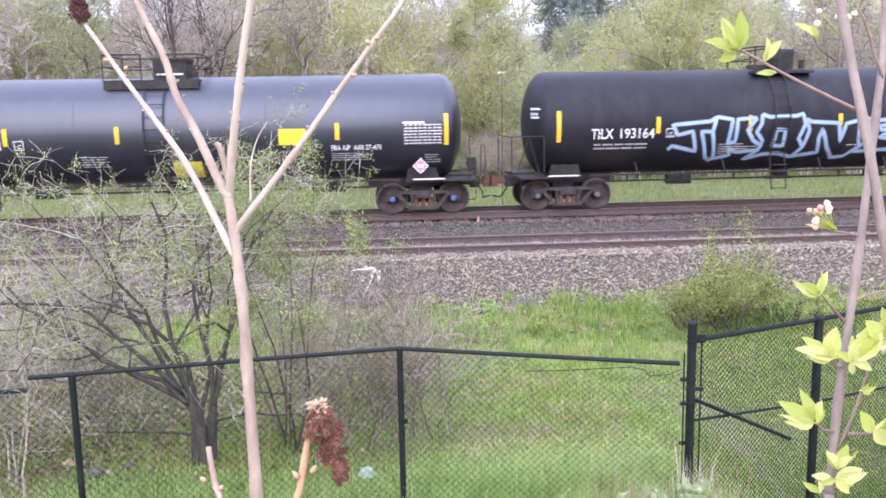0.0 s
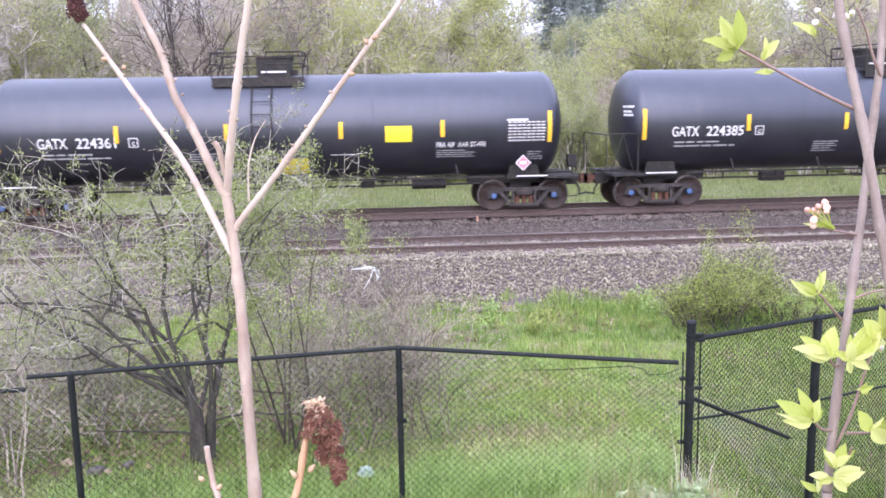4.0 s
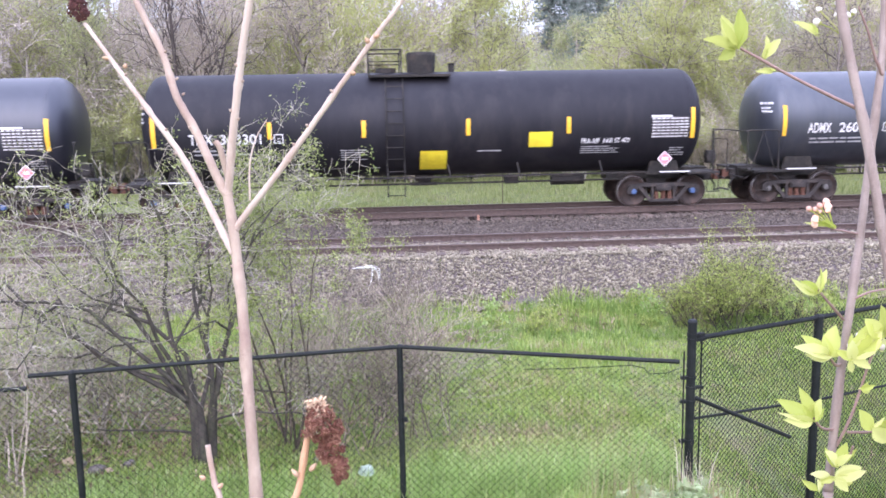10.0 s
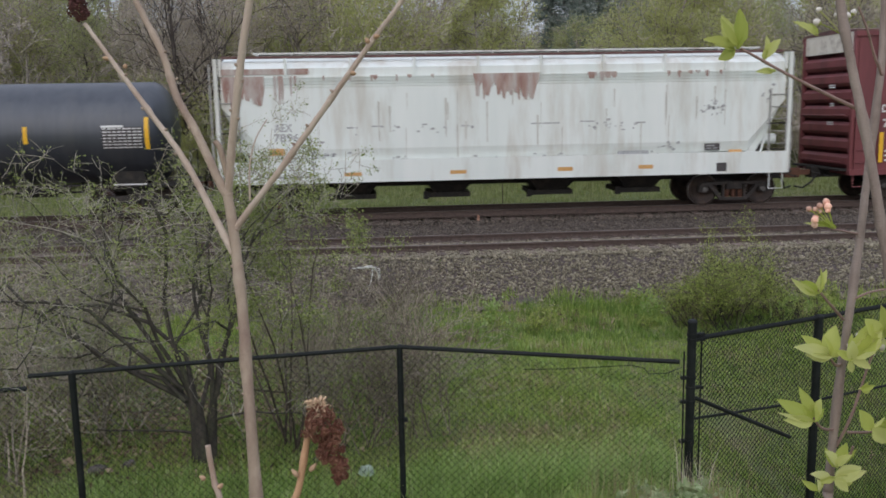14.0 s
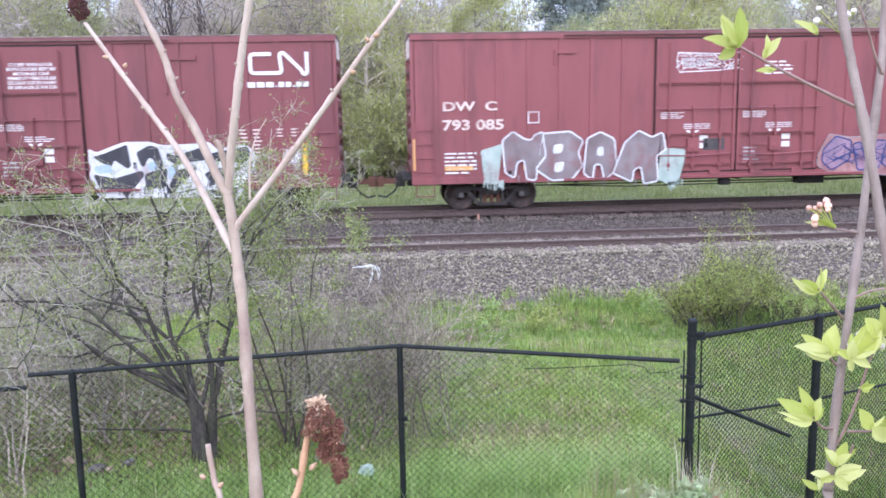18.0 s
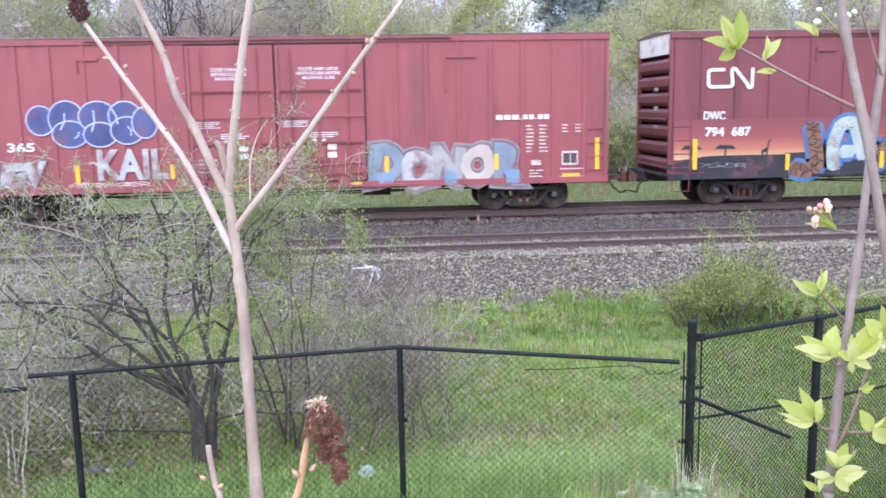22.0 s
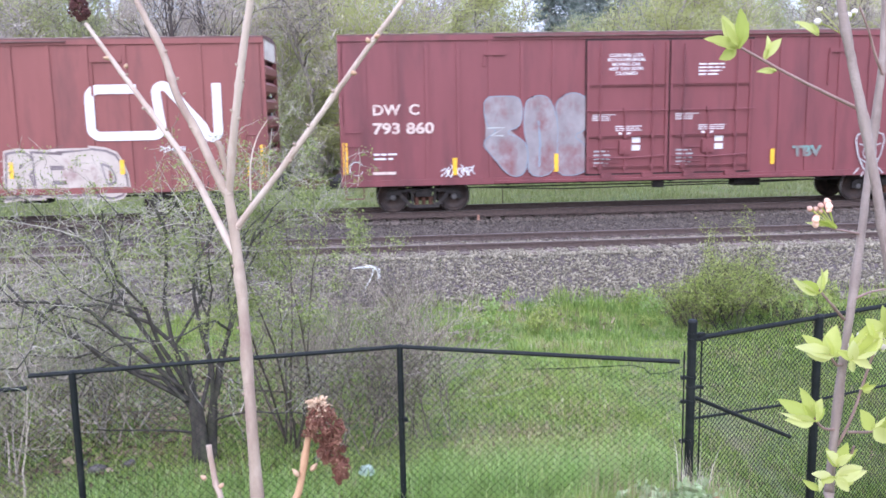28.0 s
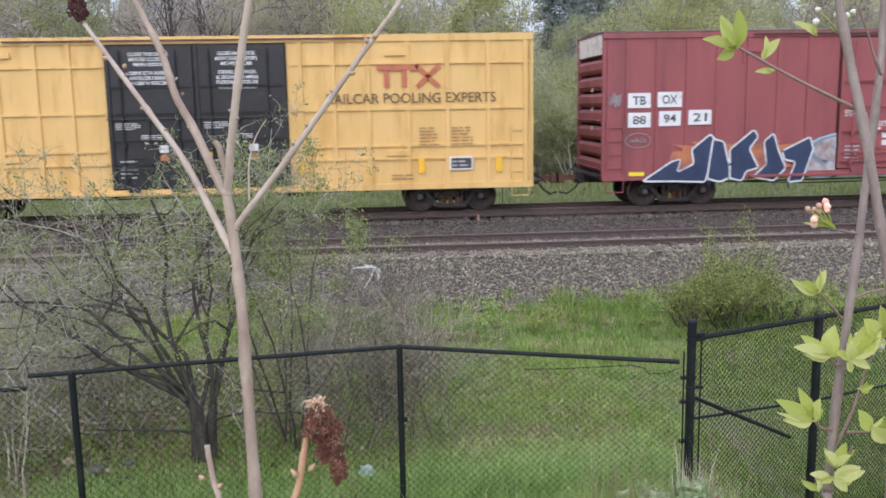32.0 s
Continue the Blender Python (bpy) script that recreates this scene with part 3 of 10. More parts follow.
def railway(y, z, label, x0, x1, tie_z):
    track = thing("railway_track", pose(0, y, z), label, "railway track", kind="structure")
    for side in (-1, 1):
        part("rail", Form().bars(-400, 400, 0, 0, rail_profile(side * 0.7545, 0)), M_RAIL, track)
        part("rail_head", Form().box(-400, 400, side * 0.7545 - 0.026, side * 0.7545 + 0.026, 0.0005, 0.004), M_RAILTOP, track, "worn steel running surface")
    x = x0
    while x < x1:
        tie = part("tie", TIE_MESH, None, track, at=pose(x + random.uniform(-0.03, 0.03), random.uniform(-0.06, 0.06), tie_z + random.uniform(-0.01, 0.008), 0, 0, random.uniform(-1.5, 1.5)))
        for side in (-1, 1):
            part("tie_plate", PLATE_MESH, None, tie, at=pose(0, side * 0.7545, 0))
        x += 0.5
    return track


railway(NEAR_Y, NEAR_Z, "empty rusty railway track on wooden ties", -14, 18, -0.142)
railway(TRACK_Y, 0, "railway track on wooden ties carrying a freight train", -17, 21, -0.225)


# ---- lettering and paint on the cars ----
GLYPHS = {}


def glyphs(body, bold=0.0, stroke=0.0, slant=0.0, spacing=1.0):
    """Outline letters of the built-in font as (points in a plane, faces), with the size of their box."""
    key = (body, bold, stroke, slant, spacing)
    if key not in GLYPHS:
        cu = bpy.data.curves.new("letters", "FONT")
        cu.body, cu.offset, cu.shear, cu.space_character, cu.resolution_u = body, bold, slant, spacing, 3
        if stroke:
            cu.fill_mode, cu.bevel_depth, cu.bevel_resolution = "NONE", stroke, 0
        ob = new("letters", cu)
        me = bpy.data.meshes.new_from_object(ob.evaluated_get(bpy.context.evaluated_depsgraph_get()))
        v = np.array([tuple(p.co) for p in me.vertices])
        f = [tuple(p.vertices) for p in me.polygons]
        bpy.data.objects.remove(ob)
        bpy.data.curves.remove(cu)
        bpy.data.meshes.remove(me)
        GLYPHS[key] = (v, f)
    v, f = GLYPHS[key]
    return v.copy(), f


def on_tank(radius, zc, out=0.006):
    """Lays (x, z) points on the side of a lying cylinder."""
    def lay(x, z, d=0.0):
        r = radius + out + d
        h = max(-r * 0.98, min(r * 0.98, z - zc))
        return (x, -math.sqrt(r * r - h * h), z)
    return lay


def on_side(y):
    def lay(x, z, d=0.0):
        return (x, -y - d, z)
    return lay


def cut_rows(form, step=0.12):
    """Cuts faces along level lines, so that tall ones can follow a round side."""
    bm = bmesh.new()
    vs = [bm.verts.new((x, 0, z)) for x, _, z in form.v]
    for q in form.f:
        try:
            bm.faces.new([vs[i] for i in q])
        except ValueError:
            pass
    zs = [p[2] for p in form.v]
    z = min(zs) + step
    while z < max(zs):
        bmesh.ops.bisect_plane(bm, geom=bm.verts[:] + bm.edges[:] + bm.faces[:], plane_co=(0, 0, z), plane_no=(0, 0, 1))
        z += step
    bm.verts.index_update()
    out = Form().add([tuple(v.co) for v in bm.verts], [tuple(v.index for v in q.verts) for q in bm.faces])
    bm.free()
    return out


def wrap(form, lay, d=0.0, tall=False):
    if tall:
        form = cut_rows(form)
    form.v = [lay(x, z, d) for x, _, z in form.v]
    return form


def letters(car, name, body, x0, x1, z0, z1, lay, material, label="", bold=0.012, stroke=0.0, slant=0.0, spacing=1.0, d=0.0, tall=False):
    v, f = glyphs(body, bold, stroke, slant, spacing)
    lo, hi = v.min(0), v.max(0)
    sx, sz = (x1 - x0) / (hi[0] - lo[0]), (z1 - z0) / (hi[1] - lo[1])
    form = Form().add([(x0 + (p[0] - lo[0]) * sx, 0, z0 + (p[1] - lo[1]) * sz) for p in v], f)
    return part(name, wrap(form, lay, d, tall), material, car, label)


def patch(car, name, x0, x1, z0, z1, lay, material, label="", lean=0.0, d=0.0, rows=1):
    form = Form()
    for i in range(rows):
        a, b = z0 + (z1 - z0) * i / rows, z0 + (z1 - z0) * (i + 1) / rows
        form.add([(x0 - lean * (z1 - a), 0, a), (x1 - lean * (z1 - a), 0, a), (x1 - lean * (z1 - b), 0, b), (x0 - lean * (z1 - b), 0, b)], [(0, 1, 2, 3)])
    return part(name, wrap(form, lay, d), material, car, label)


def small_print(car, x0, x1, z0, z1, lay, rows, material=None, seed=1, d=0.0, columns=0):
    """Lines of lettering too small to read: broken bars."""
    r = random.Random(seed)
    form = Form()
    h = (z1 - z0) / rows
    for i in range(rows):
        a, b = z0 + h * (i + 0.28), z0 + h * (i + 0.70)
        x = x0
        end = x1 - (x1 - x0) * r.choice((0, 0, 0.1, 0.25))
        while x < end:
            w = min(r.uniform(1.2, 4.0) * h, end - x)
            form.add([(x, 0, a), (x + w, 0, a), (x + w, 0, b), (x, 0, b)], [(0, 1, 2, 3)])
            x += w + h * r.uniform(0.3, 0.6)
    tagged(part("stencil_print", wrap(form, lay, d), material or M_WHITE, car), kind="stuff")


def data_block(car, x0, x1, z0, z1, lay):
    """White table of small print with dark bars on it."""
    patch(car, "data_panel", x0, x1, z0, z1, lay, M_DARKTXT, "dark panel of white inspection data", rows=4)
    form = Form()
    r = random.Random(5)
    rows = 7
    h = (z1 - z0) / rows
    for i in range(rows):
        for k in range(8):
            a = x0 + (x1 - x0) * (k + 0.1) / 8
            b = x0 + (x1 - x0) * (k + r.uniform(0.7, 0.98)) / 8
            form.add([(a, 0, z0 + h * (i + 0.3)), (b, 0, z0 + h * (i + 0.3)), (b, 0, z0 + h * (i + 0.66)), (a, 0, z0 + h * (i + 0.66))], [(0, 1, 2, 3)])
    form.add([(x0 - 0.02, 0, z1 - 0.01), (x1 - 0.5, 0, z1 - 0.01), (x1 - 0.5, 0, z1 + 0.05), (x0 - 0.02, 0, z1 + 0.05)], [(0, 1, 2, 3)])
    tagged(part("data_print", wrap(form, lay, 0.004), M_WHITE, car), kind="stuff")


def ribbon(form, pts, width):
    """A flat band along (x, z) points."""
    w = width / 2
    left, right = [], []
    for i, (x, z) in enumerate(pts):
        ax, az = pts[max(i - 1, 0)]
        bx, bz = pts[min(i + 1, len(pts) - 1)]
        k = math.hypot(bx - ax, bz - az) or 1
        nx, nz = -(bz - az) / k, (bx - ax) / k
        left.append((x + nx * w, 0, z + nz * w))
        right.append((x - nx * w, 0, z - nz * w))
    n = len(pts)
    return form.add(left + right, [(i + n, i + 1 + n, i + 1, i) for i in range(n - 1)])


def arc(cx, cz, r, a0, a1, n=7):
    return [(cx + r * math.cos(radians(a0 + (a1 - a0) * i / (n - 1))), cz + r * math.sin(radians(a0 + (a1 - a0) * i / (n - 1)))) for i in range(n)]


def railway_emblem(car, x0, x1, z0, z1, lay, material):
    """One flowing white band: an open loop that runs on into a wave."""
    w, h = x1 - x0, z1 - z0
    t = h * 0.165
    a, b, c = x0 + t / 2, z0 + t / 2, z1 - t / 2
    r = h * 0.16
    m = x0 + w * 0.51
    form = Form()
    path = [(x0 + w * 0.38, c)] + arc(a + r, c - r, r, 90, 180) + arc(a + r, b + r, r, 180, 270) + [(m - t * 1.2, b)]
    path += arc(m - r * 0.4, b + r, r, 270, 350)
    path += [(m + t * 0.25, c - r * 1.4)] + arc(m + t * 0.9, c - t * 0.45, t * 0.75, 170, 45, 6)
    path += [(x1 - t * 2.1, b + t * 0.8)] + arc(x1 - t * 1.2, b + t * 0.35, t * 0.7, 215, 350, 6) + [(x1 - t / 2, c + t / 2)]
    ribbon(form, path, t)
    part("emblem", wrap(form, lay), material, car, "painted white railway emblem")


def web_line(car, x0, x1, z0, z1, lay, material):
    """The line of lettering under the emblem, drawn as plain bars."""
    at = 0.0
    for wide in (0.125, 0.125, 0.125, 0.03, 0.09, 0.09, 0.03, 0.09, 0.09):
        a, b = x0 + (x1 - x0) * at, x0 + (x1 - x0) * (at + wide)
        patch(car, "lettering_bar", a, b, z0, z0 + (z1 - z0) * (0.25 if wide < 0.05 else 0.78), lay, material)
        at += wide + 0.0255


def mark_blocks(car, x0, x1, z0, z1, lay, material, n=4):
    """Owner's name, drawn as a row of plain blocks in place of letters."""
    for i in range(n):
        a, b = x0 + (x1 - x0) * (i + 0.06) / n, x0 + (x1 - x0) * (i + 0.72) / n
        patch(car, "owner_block", a, b, z0, z1, lay, material)


def tag_scrawl(car, x0, x1, z0, z1, lay, material, seed, turns=9, width=0.03):
    """A thin sprayed scrawl."""
    r = random.Random(seed)
    form = Form()
    for k in range(2):
        pts = []
        for i in range(turns * 3):
            u = i / (turns * 3 - 1)
            pts.append((x0 + (x1 - x0) * (0.05 + 0.9 * u + 0.09 * math.sin(i * 2.1 + seed)), (z0 + z1) / 2 + (z1 - z0) * 0.42 * math.sin(i * 1.7 + k * 2 + seed) * r.uniform(0.4, 1)))
        ribbon(form, pts, width)
    part("scrawl", wrap(form, lay), material, car, "thin sprayed scrawl")


def blob(car, x0, x1, z0, z1, lay, material, seed, bumps=9, d=0.0, name="graffiti_cloud", label="", tall=False, spiky=0.16):
    """A sprayed field with an uneven edge."""
    r = random.Random(seed)
    cx, cz, a, b = (x0 + x1) / 2, (z0 + z1) / 2, (x1 - x0) / 2, (z1 - z0) / 2
    n = 56
    ring = []
    for i in range(n):
        q = 2 * math.pi * i / n
        k = 1 - spiky + spiky * math.cos(bumps * q + seed) * r.uniform(0.5, 1) + r.uniform(-0.04, 0.04)
        c, s = math.cos(q), math.sin(q)
        e = 0.38
        ring.append((cx + a * k * math.copysign(abs(c) ** e, c), 0, cz + b * k * math.copysign(abs(s) ** e, s)))
    form = Form().add([(cx, 0, cz)] + ring, [(0, 1 + (i + 1) % n, 1 + i) for i in range(n)])
    part(name, wrap(form, lay, d, tall), material, car, label)


def graffiti(car, body, x0, x1, z0, z1, lay, fill, outline, halo=None, seed=1, slant=0.0, tall=False, fills=None, bold=0.06, shine=None):
    """Fat sprayed letters: a halo, outlines and fills, letter by letter, each a little askew."""
    r = random.Random(seed)
    n = len(body)
    w = (x1 - x0) / n
    lay_h, letters_made = Form(), []
    for i, ch in enumerate(body):
        a, b = x0 + w * (i - 0.06), x0 + w * (i + 1.04)
        lo_z, hi_z = z0 + (z1 - z0) * r.uniform(0.0, 0.08), z1 - (z1 - z0) * r.uniform(0, 0.1)
        lean = slant + r.uniform(-0.12, 0.12)
        for kind, grow in (("h", bold + 0.085), ("o", bold + 0.045), ("f", bold)):
            if kind == "h" and not halo:
                continue
            v, f = glyphs(ch, grow, 0.0, 0.0)
            v0, _ = glyphs(ch, bold, 0.0, 0.0)
            lo, hi = v0.min(0), v0.max(0)
            sx, sz = (b - a) / (hi[0] - lo[0]), (hi_z - lo_z) / (hi[1] - lo[1])
            pts = []
            for p in v:
                x, z = a + (p[0] - lo[0]) * sx, lo_z + (p[1] - lo[1]) * sz
                x += lean * (z - (z0 + z1) / 2) + 0.05 * math.sin(z * 5 + i)
                z += 0.045 * math.sin(x * 4.0 + seed)
                pts.append((x, 0, z))
            if kind == "h":
                lay_h.add(pts, f)
            else:
                letters_made.append((kind, i, Form().add(pts, f)))
    if halo:
        part("graffiti_halo", wrap(lay_h, lay, 0.0, tall), halo, car, "sprayed glow round the letters")
    for kind, i, form in letters_made:
        if kind == "o":
            part("letter_outline", wrap(form, lay, 0.003 + 0.001 * (i % 2), tall), outline, car, "sprayed outline of a fat letter")
        else:
            part("graffiti_letter", wrap(form, lay, 0.006 + 0.001 * (i % 2), tall), fills[i % len(fills)] if fills else fill, car, "sprayed fat letter")


def rounded(pts, times=2):
    """A closed outline with its corners cut round."""
    for _ in range(times):
        out = []
        for (ax, az), (bx, bz) in zip(pts, pts[1:] + pts[:1]):
            out += [(ax * 0.75 + bx * 0.25, az * 0.75 + bz * 0.25), (ax * 0.25 + bx * 0.75, az * 0.25 + bz * 0.75)]
        pts = out
    return pts


def ring_of(u, v, a, b, n=14):
    return [(u + a * math.cos(6.2832 * i / n), v + b * math.sin(6.2832 * i / n)) for i in range(n)]


def sprayed_shapes(car, shapes, x0, x1, z0, z1, y, fills, line, width=0.04, glow=None, soft=2, label="sprayed bubble letter"):
    """Overlapping sprayed bubbles, each with its outline, given in a unit box."""
    for i, pts in enumerate(shapes):
        ring = rounded([(x0 + (x1 - x0) * u, z0 + (z1 - z0) * v) for u, v in pts], soft)
        d = 0.002 * i
        if glow:
            part("graffiti_halo", wrap(ribbon(Form(), ring + ring[:2], width * 3.2), on_side(y), 0.0), glow, car, "faint sprayed glow")
        flat = bmesh.new()
        flat.faces.new([flat.verts.new((px, 0, pz)) for px, pz in ring])
        bmesh.ops.triangulate(flat, faces=flat.faces[:])
        flat.verts.index_update()
        form = Form().add([tuple(q.co) for q in flat.verts], [tuple(q.index for q in t.verts) for t in flat.faces])
        flat.free()
        part("graffiti_letter", wrap(form, on_side(y), 0.003 + d), fills[i % len(fills)], car, label)
        part("letter_outline", wrap(ribbon(Form(), ring + ring[:2], width), on_side(y), 0.004 + d), line, car, "sprayed outline of a bubble letter")


def flat_form(ring):
    flat = bmesh.new()
    flat.faces.new([flat.verts.new((px, 0, pz)) for px, pz in ring])
    bmesh.ops.triangulate(flat, faces=flat.faces[:])
    flat.verts.index_update()
    form = Form().add([tuple(q.co) for q in flat.verts], [tuple(q.index for q in t.verts) for t in flat.faces])
    flat.free()
    return form


def sprayed(car, pts, fill, out, line=None, width=0.045, name="graffiti_letter", label="sprayed angular letter", soft=1, drips=0, seed=1):
    """One sprayed shape with clipped corners: its field, its outline and a few runs of paint."""
    ring = []
    for (hx, hz), (ax, az), (bx, bz) in zip(pts[-1:] + pts[:-1], pts, pts[1:] + pts[:1]):
        for ex, ez in ((hx, hz), (bx, bz)):
            k = min(0.3, 0.045 * soft / (math.hypot(ex - ax, ez - az) or 1))
            ring.append((ax + (ex - ax) * k, az + (ez - az) * k))
    y = SIDE_Y + out + 0.017
    part(name, wrap(flat_form(ring), on_side(y)), fill, car, label)
    if line:
        part("letter_outline", wrap(ribbon(Form(), ring + ring[:2], width), on_side(y + 0.0015)), line, car, "sprayed outline of a letter")
    r = random.Random(seed)
    low = sorted(ring, key=lambda q: q[1])[:max(3, len(ring) // 3)]
    f = Form()
    for _ in range(drips):
        x, z = r.choice(low)
        x, w = x + r.uniform(-0.15, 0.15), r.uniform(0.012, 0.03)
        f.add([(x - w, 0, z + 0.08), (x + w, 0, z + 0.08), (x + w * 0.7, 0, z - r.uniform(0.04, 0.22)), (x - w * 0.7, 0, z - r.uniform(0.04, 0.2))], [(0, 1, 2, 3)])
    if drips:
        part("paint_run", wrap(f, on_side(y)), fill, car, "runs of sprayed paint")


SIDE_Y = 1.56

# ---- running gear ----
WHEEL_R = 0.457


def lathe(form, profile, n, axis_y=True):
    """Turns (radius, y) points round the y axis."""
    k = len(form.v)
    for r, y in profile:
        for j in range(n):
            a = 2 * math.pi * j / n
            form.v.append((r * math.cos(a), y, r * math.sin(a)))
    for i in range(len(profile) - 1):
        for j in range(n):
            a, b = k + i * n + j, k + i * n + (j + 1) % n
            form.f.append((a, a + n, b + n, b))
    return form


wheel_form = Form()
for s in (-1, 1):
    outer = [(0.001, s * 0.83), (0.10, s * 0.83), (0.115, s * 0.80), (0.15, s * 0.775), (0.30, s * 0.79), (0.375, s * 0.815), (0.385, s * 0.835), (0.44, s * 0.835),
             (WHEEL_R, s * 0.82), (WHEEL_R + 0.002, s * 0.73), (WHEEL_R + 0.028, s * 0.712), (WHEEL_R + 0.028, s * 0.695), (0.40, s * 0.69), (0.38, s * 0.72), (0.15, s * 0.69), (0.09, s * 0.66)]
    lathe(wheel_form, outer if s < 0 else outer[::-1], 28)
wheel_form.tube([(0, -0.68, 0), (0, 0.68, 0)], 0.085, 10)
WHEEL_MESH = wheel_form.mesh("wheelset", M_WHEEL, True)
TREAD_MESH, CAP_MESH = {}, {}
for s in (-1, 1):
    q = [(WHEEL_R - 0.012, s * 0.836), (WHEEL_R + 0.001, s * 0.824), (WHEEL_R + 0.004, s * 0.74)]
    TREAD_MESH[s] = lathe(Form(), q if s < 0 else q[::-1], 28).mesh("tread", M_TREAD, True)
    q = [(0.001, s * 1.03), (0.06, s * 1.03), (0.085, s * 1.015), (0.09, s * 0.86)]
    f = lathe(Form(), q if s < 0 else q[::-1], 12)
    for j in range(3):
        a = 2 * math.pi * j / 3
        c, d = 0.05 * math.cos(a), 0.05 * math.sin(a)
        f.tube([(c, s * 1.03, d), (c, s * 1.048, d)], 0.014, 6)
    CAP_MESH[s, True] = f.mesh("bearing_cap", M_CAP)
    CAP_MESH[s, False] = f.mesh("bearing_cap", M_CAP_GREY)
coil = Form()
lathe(coil, [(0.062 if k % 2 else 0.078, 0.0225 * k) for k in range(11)][::-1], 10)
coil.v = [(x, z, y) for x, y, z in coil.v]
SPRING_MESH = coil.mesh("spring", M_COUPLER)


def frame_form(s):
    """Cast side frame with its two windows, outside the wheels."""
    y0, y1 = s * 0.90, s * 1.02
    if y0 > y1:
        y0, y1 = y1, y0
    f = Form()
    f.prism([(-1.08, 0.57), (-0.70, 0.60), (0.70, 0.60), (1.08, 0.57), (1.0, 0.66), (0.6, 0.70), (-0.6, 0.70), (-1.0, 0.66)], y0, y1)
    for m in (-1, 1):
        f.prism([(m * 1.08, 0.58), (m * 0.93, 0.60), (m * 0.97, 0.40), (m * 1.08, 0.40)] if m < 0 else [(m * 1.08, 0.58), (m * 1.08, 0.40), (m * 0.97, 0.40), (m * 0.93, 0.60)], y0, y1)
        q = [(m * 0.80, 0.60), (m * 0.66, 0.60), (m * 0.33, 0.22), (m * 0.42, 0.16)]
        f.prism(q if m > 0 else q[::-1], y0, y1)
        q = [(m * 0.29, 0.62), (m * 0.36, 0.62), (m * 0.36, 0.2), (m * 0.29, 0.2)]
        f.prism(q if m < 0 else q[::-1], y0, y1)
        f.box(m * 0.89 - 0.12, m * 0.89 + 0.12, y0 + 0.005, y1 - 0.005, 0.52, 0.60)
    f.prism([(-0.44, 0.15), (0.44, 0.15), (0.36, 0.235), (-0.36, 0.235)], y0 - 0.015, y1 + 0.015)
    return f


FRAME_MESH = {s: frame_form(s).mesh("side_frame", M_IRON) for s in (-1, 1)}
bolster = Form().box(-0.24, 0.24, -1.06, 1.06, 0.47, 0.66).box(-0.19, 0.19, -1.10, 1.10, 0.50, 0.60).box(-0.3, 0.3, -0.3, 0.3, 0.6, 0.78)
BOLSTER_MESH = bolster.mesh("bolster", M_IRON)
WHEELSETS = []


def bogie(car, x, blue=True):
    b = part("bogie", BOLSTER_MESH, None, car, "four-wheeled cast iron bogie", at=pose(x, 0, 0))
    for s in (-1, 1):
        part("side_frame", FRAME_MESH[s], None, b)
    for s in (-1, 1):
        for k in (-0.2, 0.0, 0.2):
            part("spring", SPRING_MESH, None, b, "rusty coil spring", at=pose(k, s * 0.96, 0.235))
    for k in (-0.889, 0.889):
        w = part("wheelset", WHEEL_MESH, None, b, at=pose(k, 0, WHEEL_R))
        WHEELSETS.append(w)
        for s in (-1, 1):
            part("wheel_tread", TREAD_MESH[s], None, car, at=pose(x + k, 0, WHEEL_R))
            part("bearing_cap", CAP_MESH[s, blue], None, car, "blue bearing cap" if blue else "grey bearing cap", at=pose(x + k, 0, WHEEL_R))


def couplers(car, half, reach, z=0.85):
    """Coupler, draft box and air hose at both ends."""
    for s in (-1, 1):
        f = Form()
        f.box(min(s * half, s * (half + 0.28)), max(s * half, s * (half + 0.28)), -0.2, 0.2, z - 0.17, z + 0.15)
        part("draft_box", f, M_UNDER, car)
        f = Form()
        a, b = s * (half + 0.28), s * (reach - 0.16)
        f.box(min(a, b), max(a, b), -0.075, 0.075, z - 0.09, z + 0.07)
        a, b = s * (reach - 0.20), s * (reach + 0.04)
        f.box(min(a, b), max(a, b), -0.16, 0.05, z - 0.16, z + 0.14)
        f.box(min(a, s * (reach - 0.02)), max(a, s * (reach - 0.02)), 0.05, 0.17, z - 0.13, z + 0.11)
        part("coupler", f, M_COUPLER, car, "rusty knuckle coupler")
        pts = [(s * (half + 0.2), -0.32, z - 0.08), (s * (half + 0.35), -0.32, z - 0.3), (s * (reach - 0.25), -0.26, z - 0.47), (s * (reach - 0.02), -0.2, z - 0.42)]
        part("air_hose", Form().tube(pts, 0.028, 6), M_HOSE, car, "black rubber air hose")
        part("uncoupling_lever", Form().tube([(s * (half + 0.2), -1.35, z + 0.02), (s * (half + 0.3), -1.3, z - 0.05), (s * (half + 0.32), -0.25, z + 0.02)], 0.014, 5), M_UNDER, car)


def ladder(car, x0, x1, z0, z1, y, material, rungs, label="", out=0.0, name="ladder"):
    f = Form()
    for x in (x0, x1):
        f.box(x - 0.022, x + 0.022, y - 0.012, y + 0.012, z0, z1)
    for i in range(rungs):
        z = z0 + (z1 - z0) * (i + 0.5) / rungs
        f.tube([(x0, y, z), (x1, y, z)], 0.014, 5)
    return part(name, f, material, car, label)


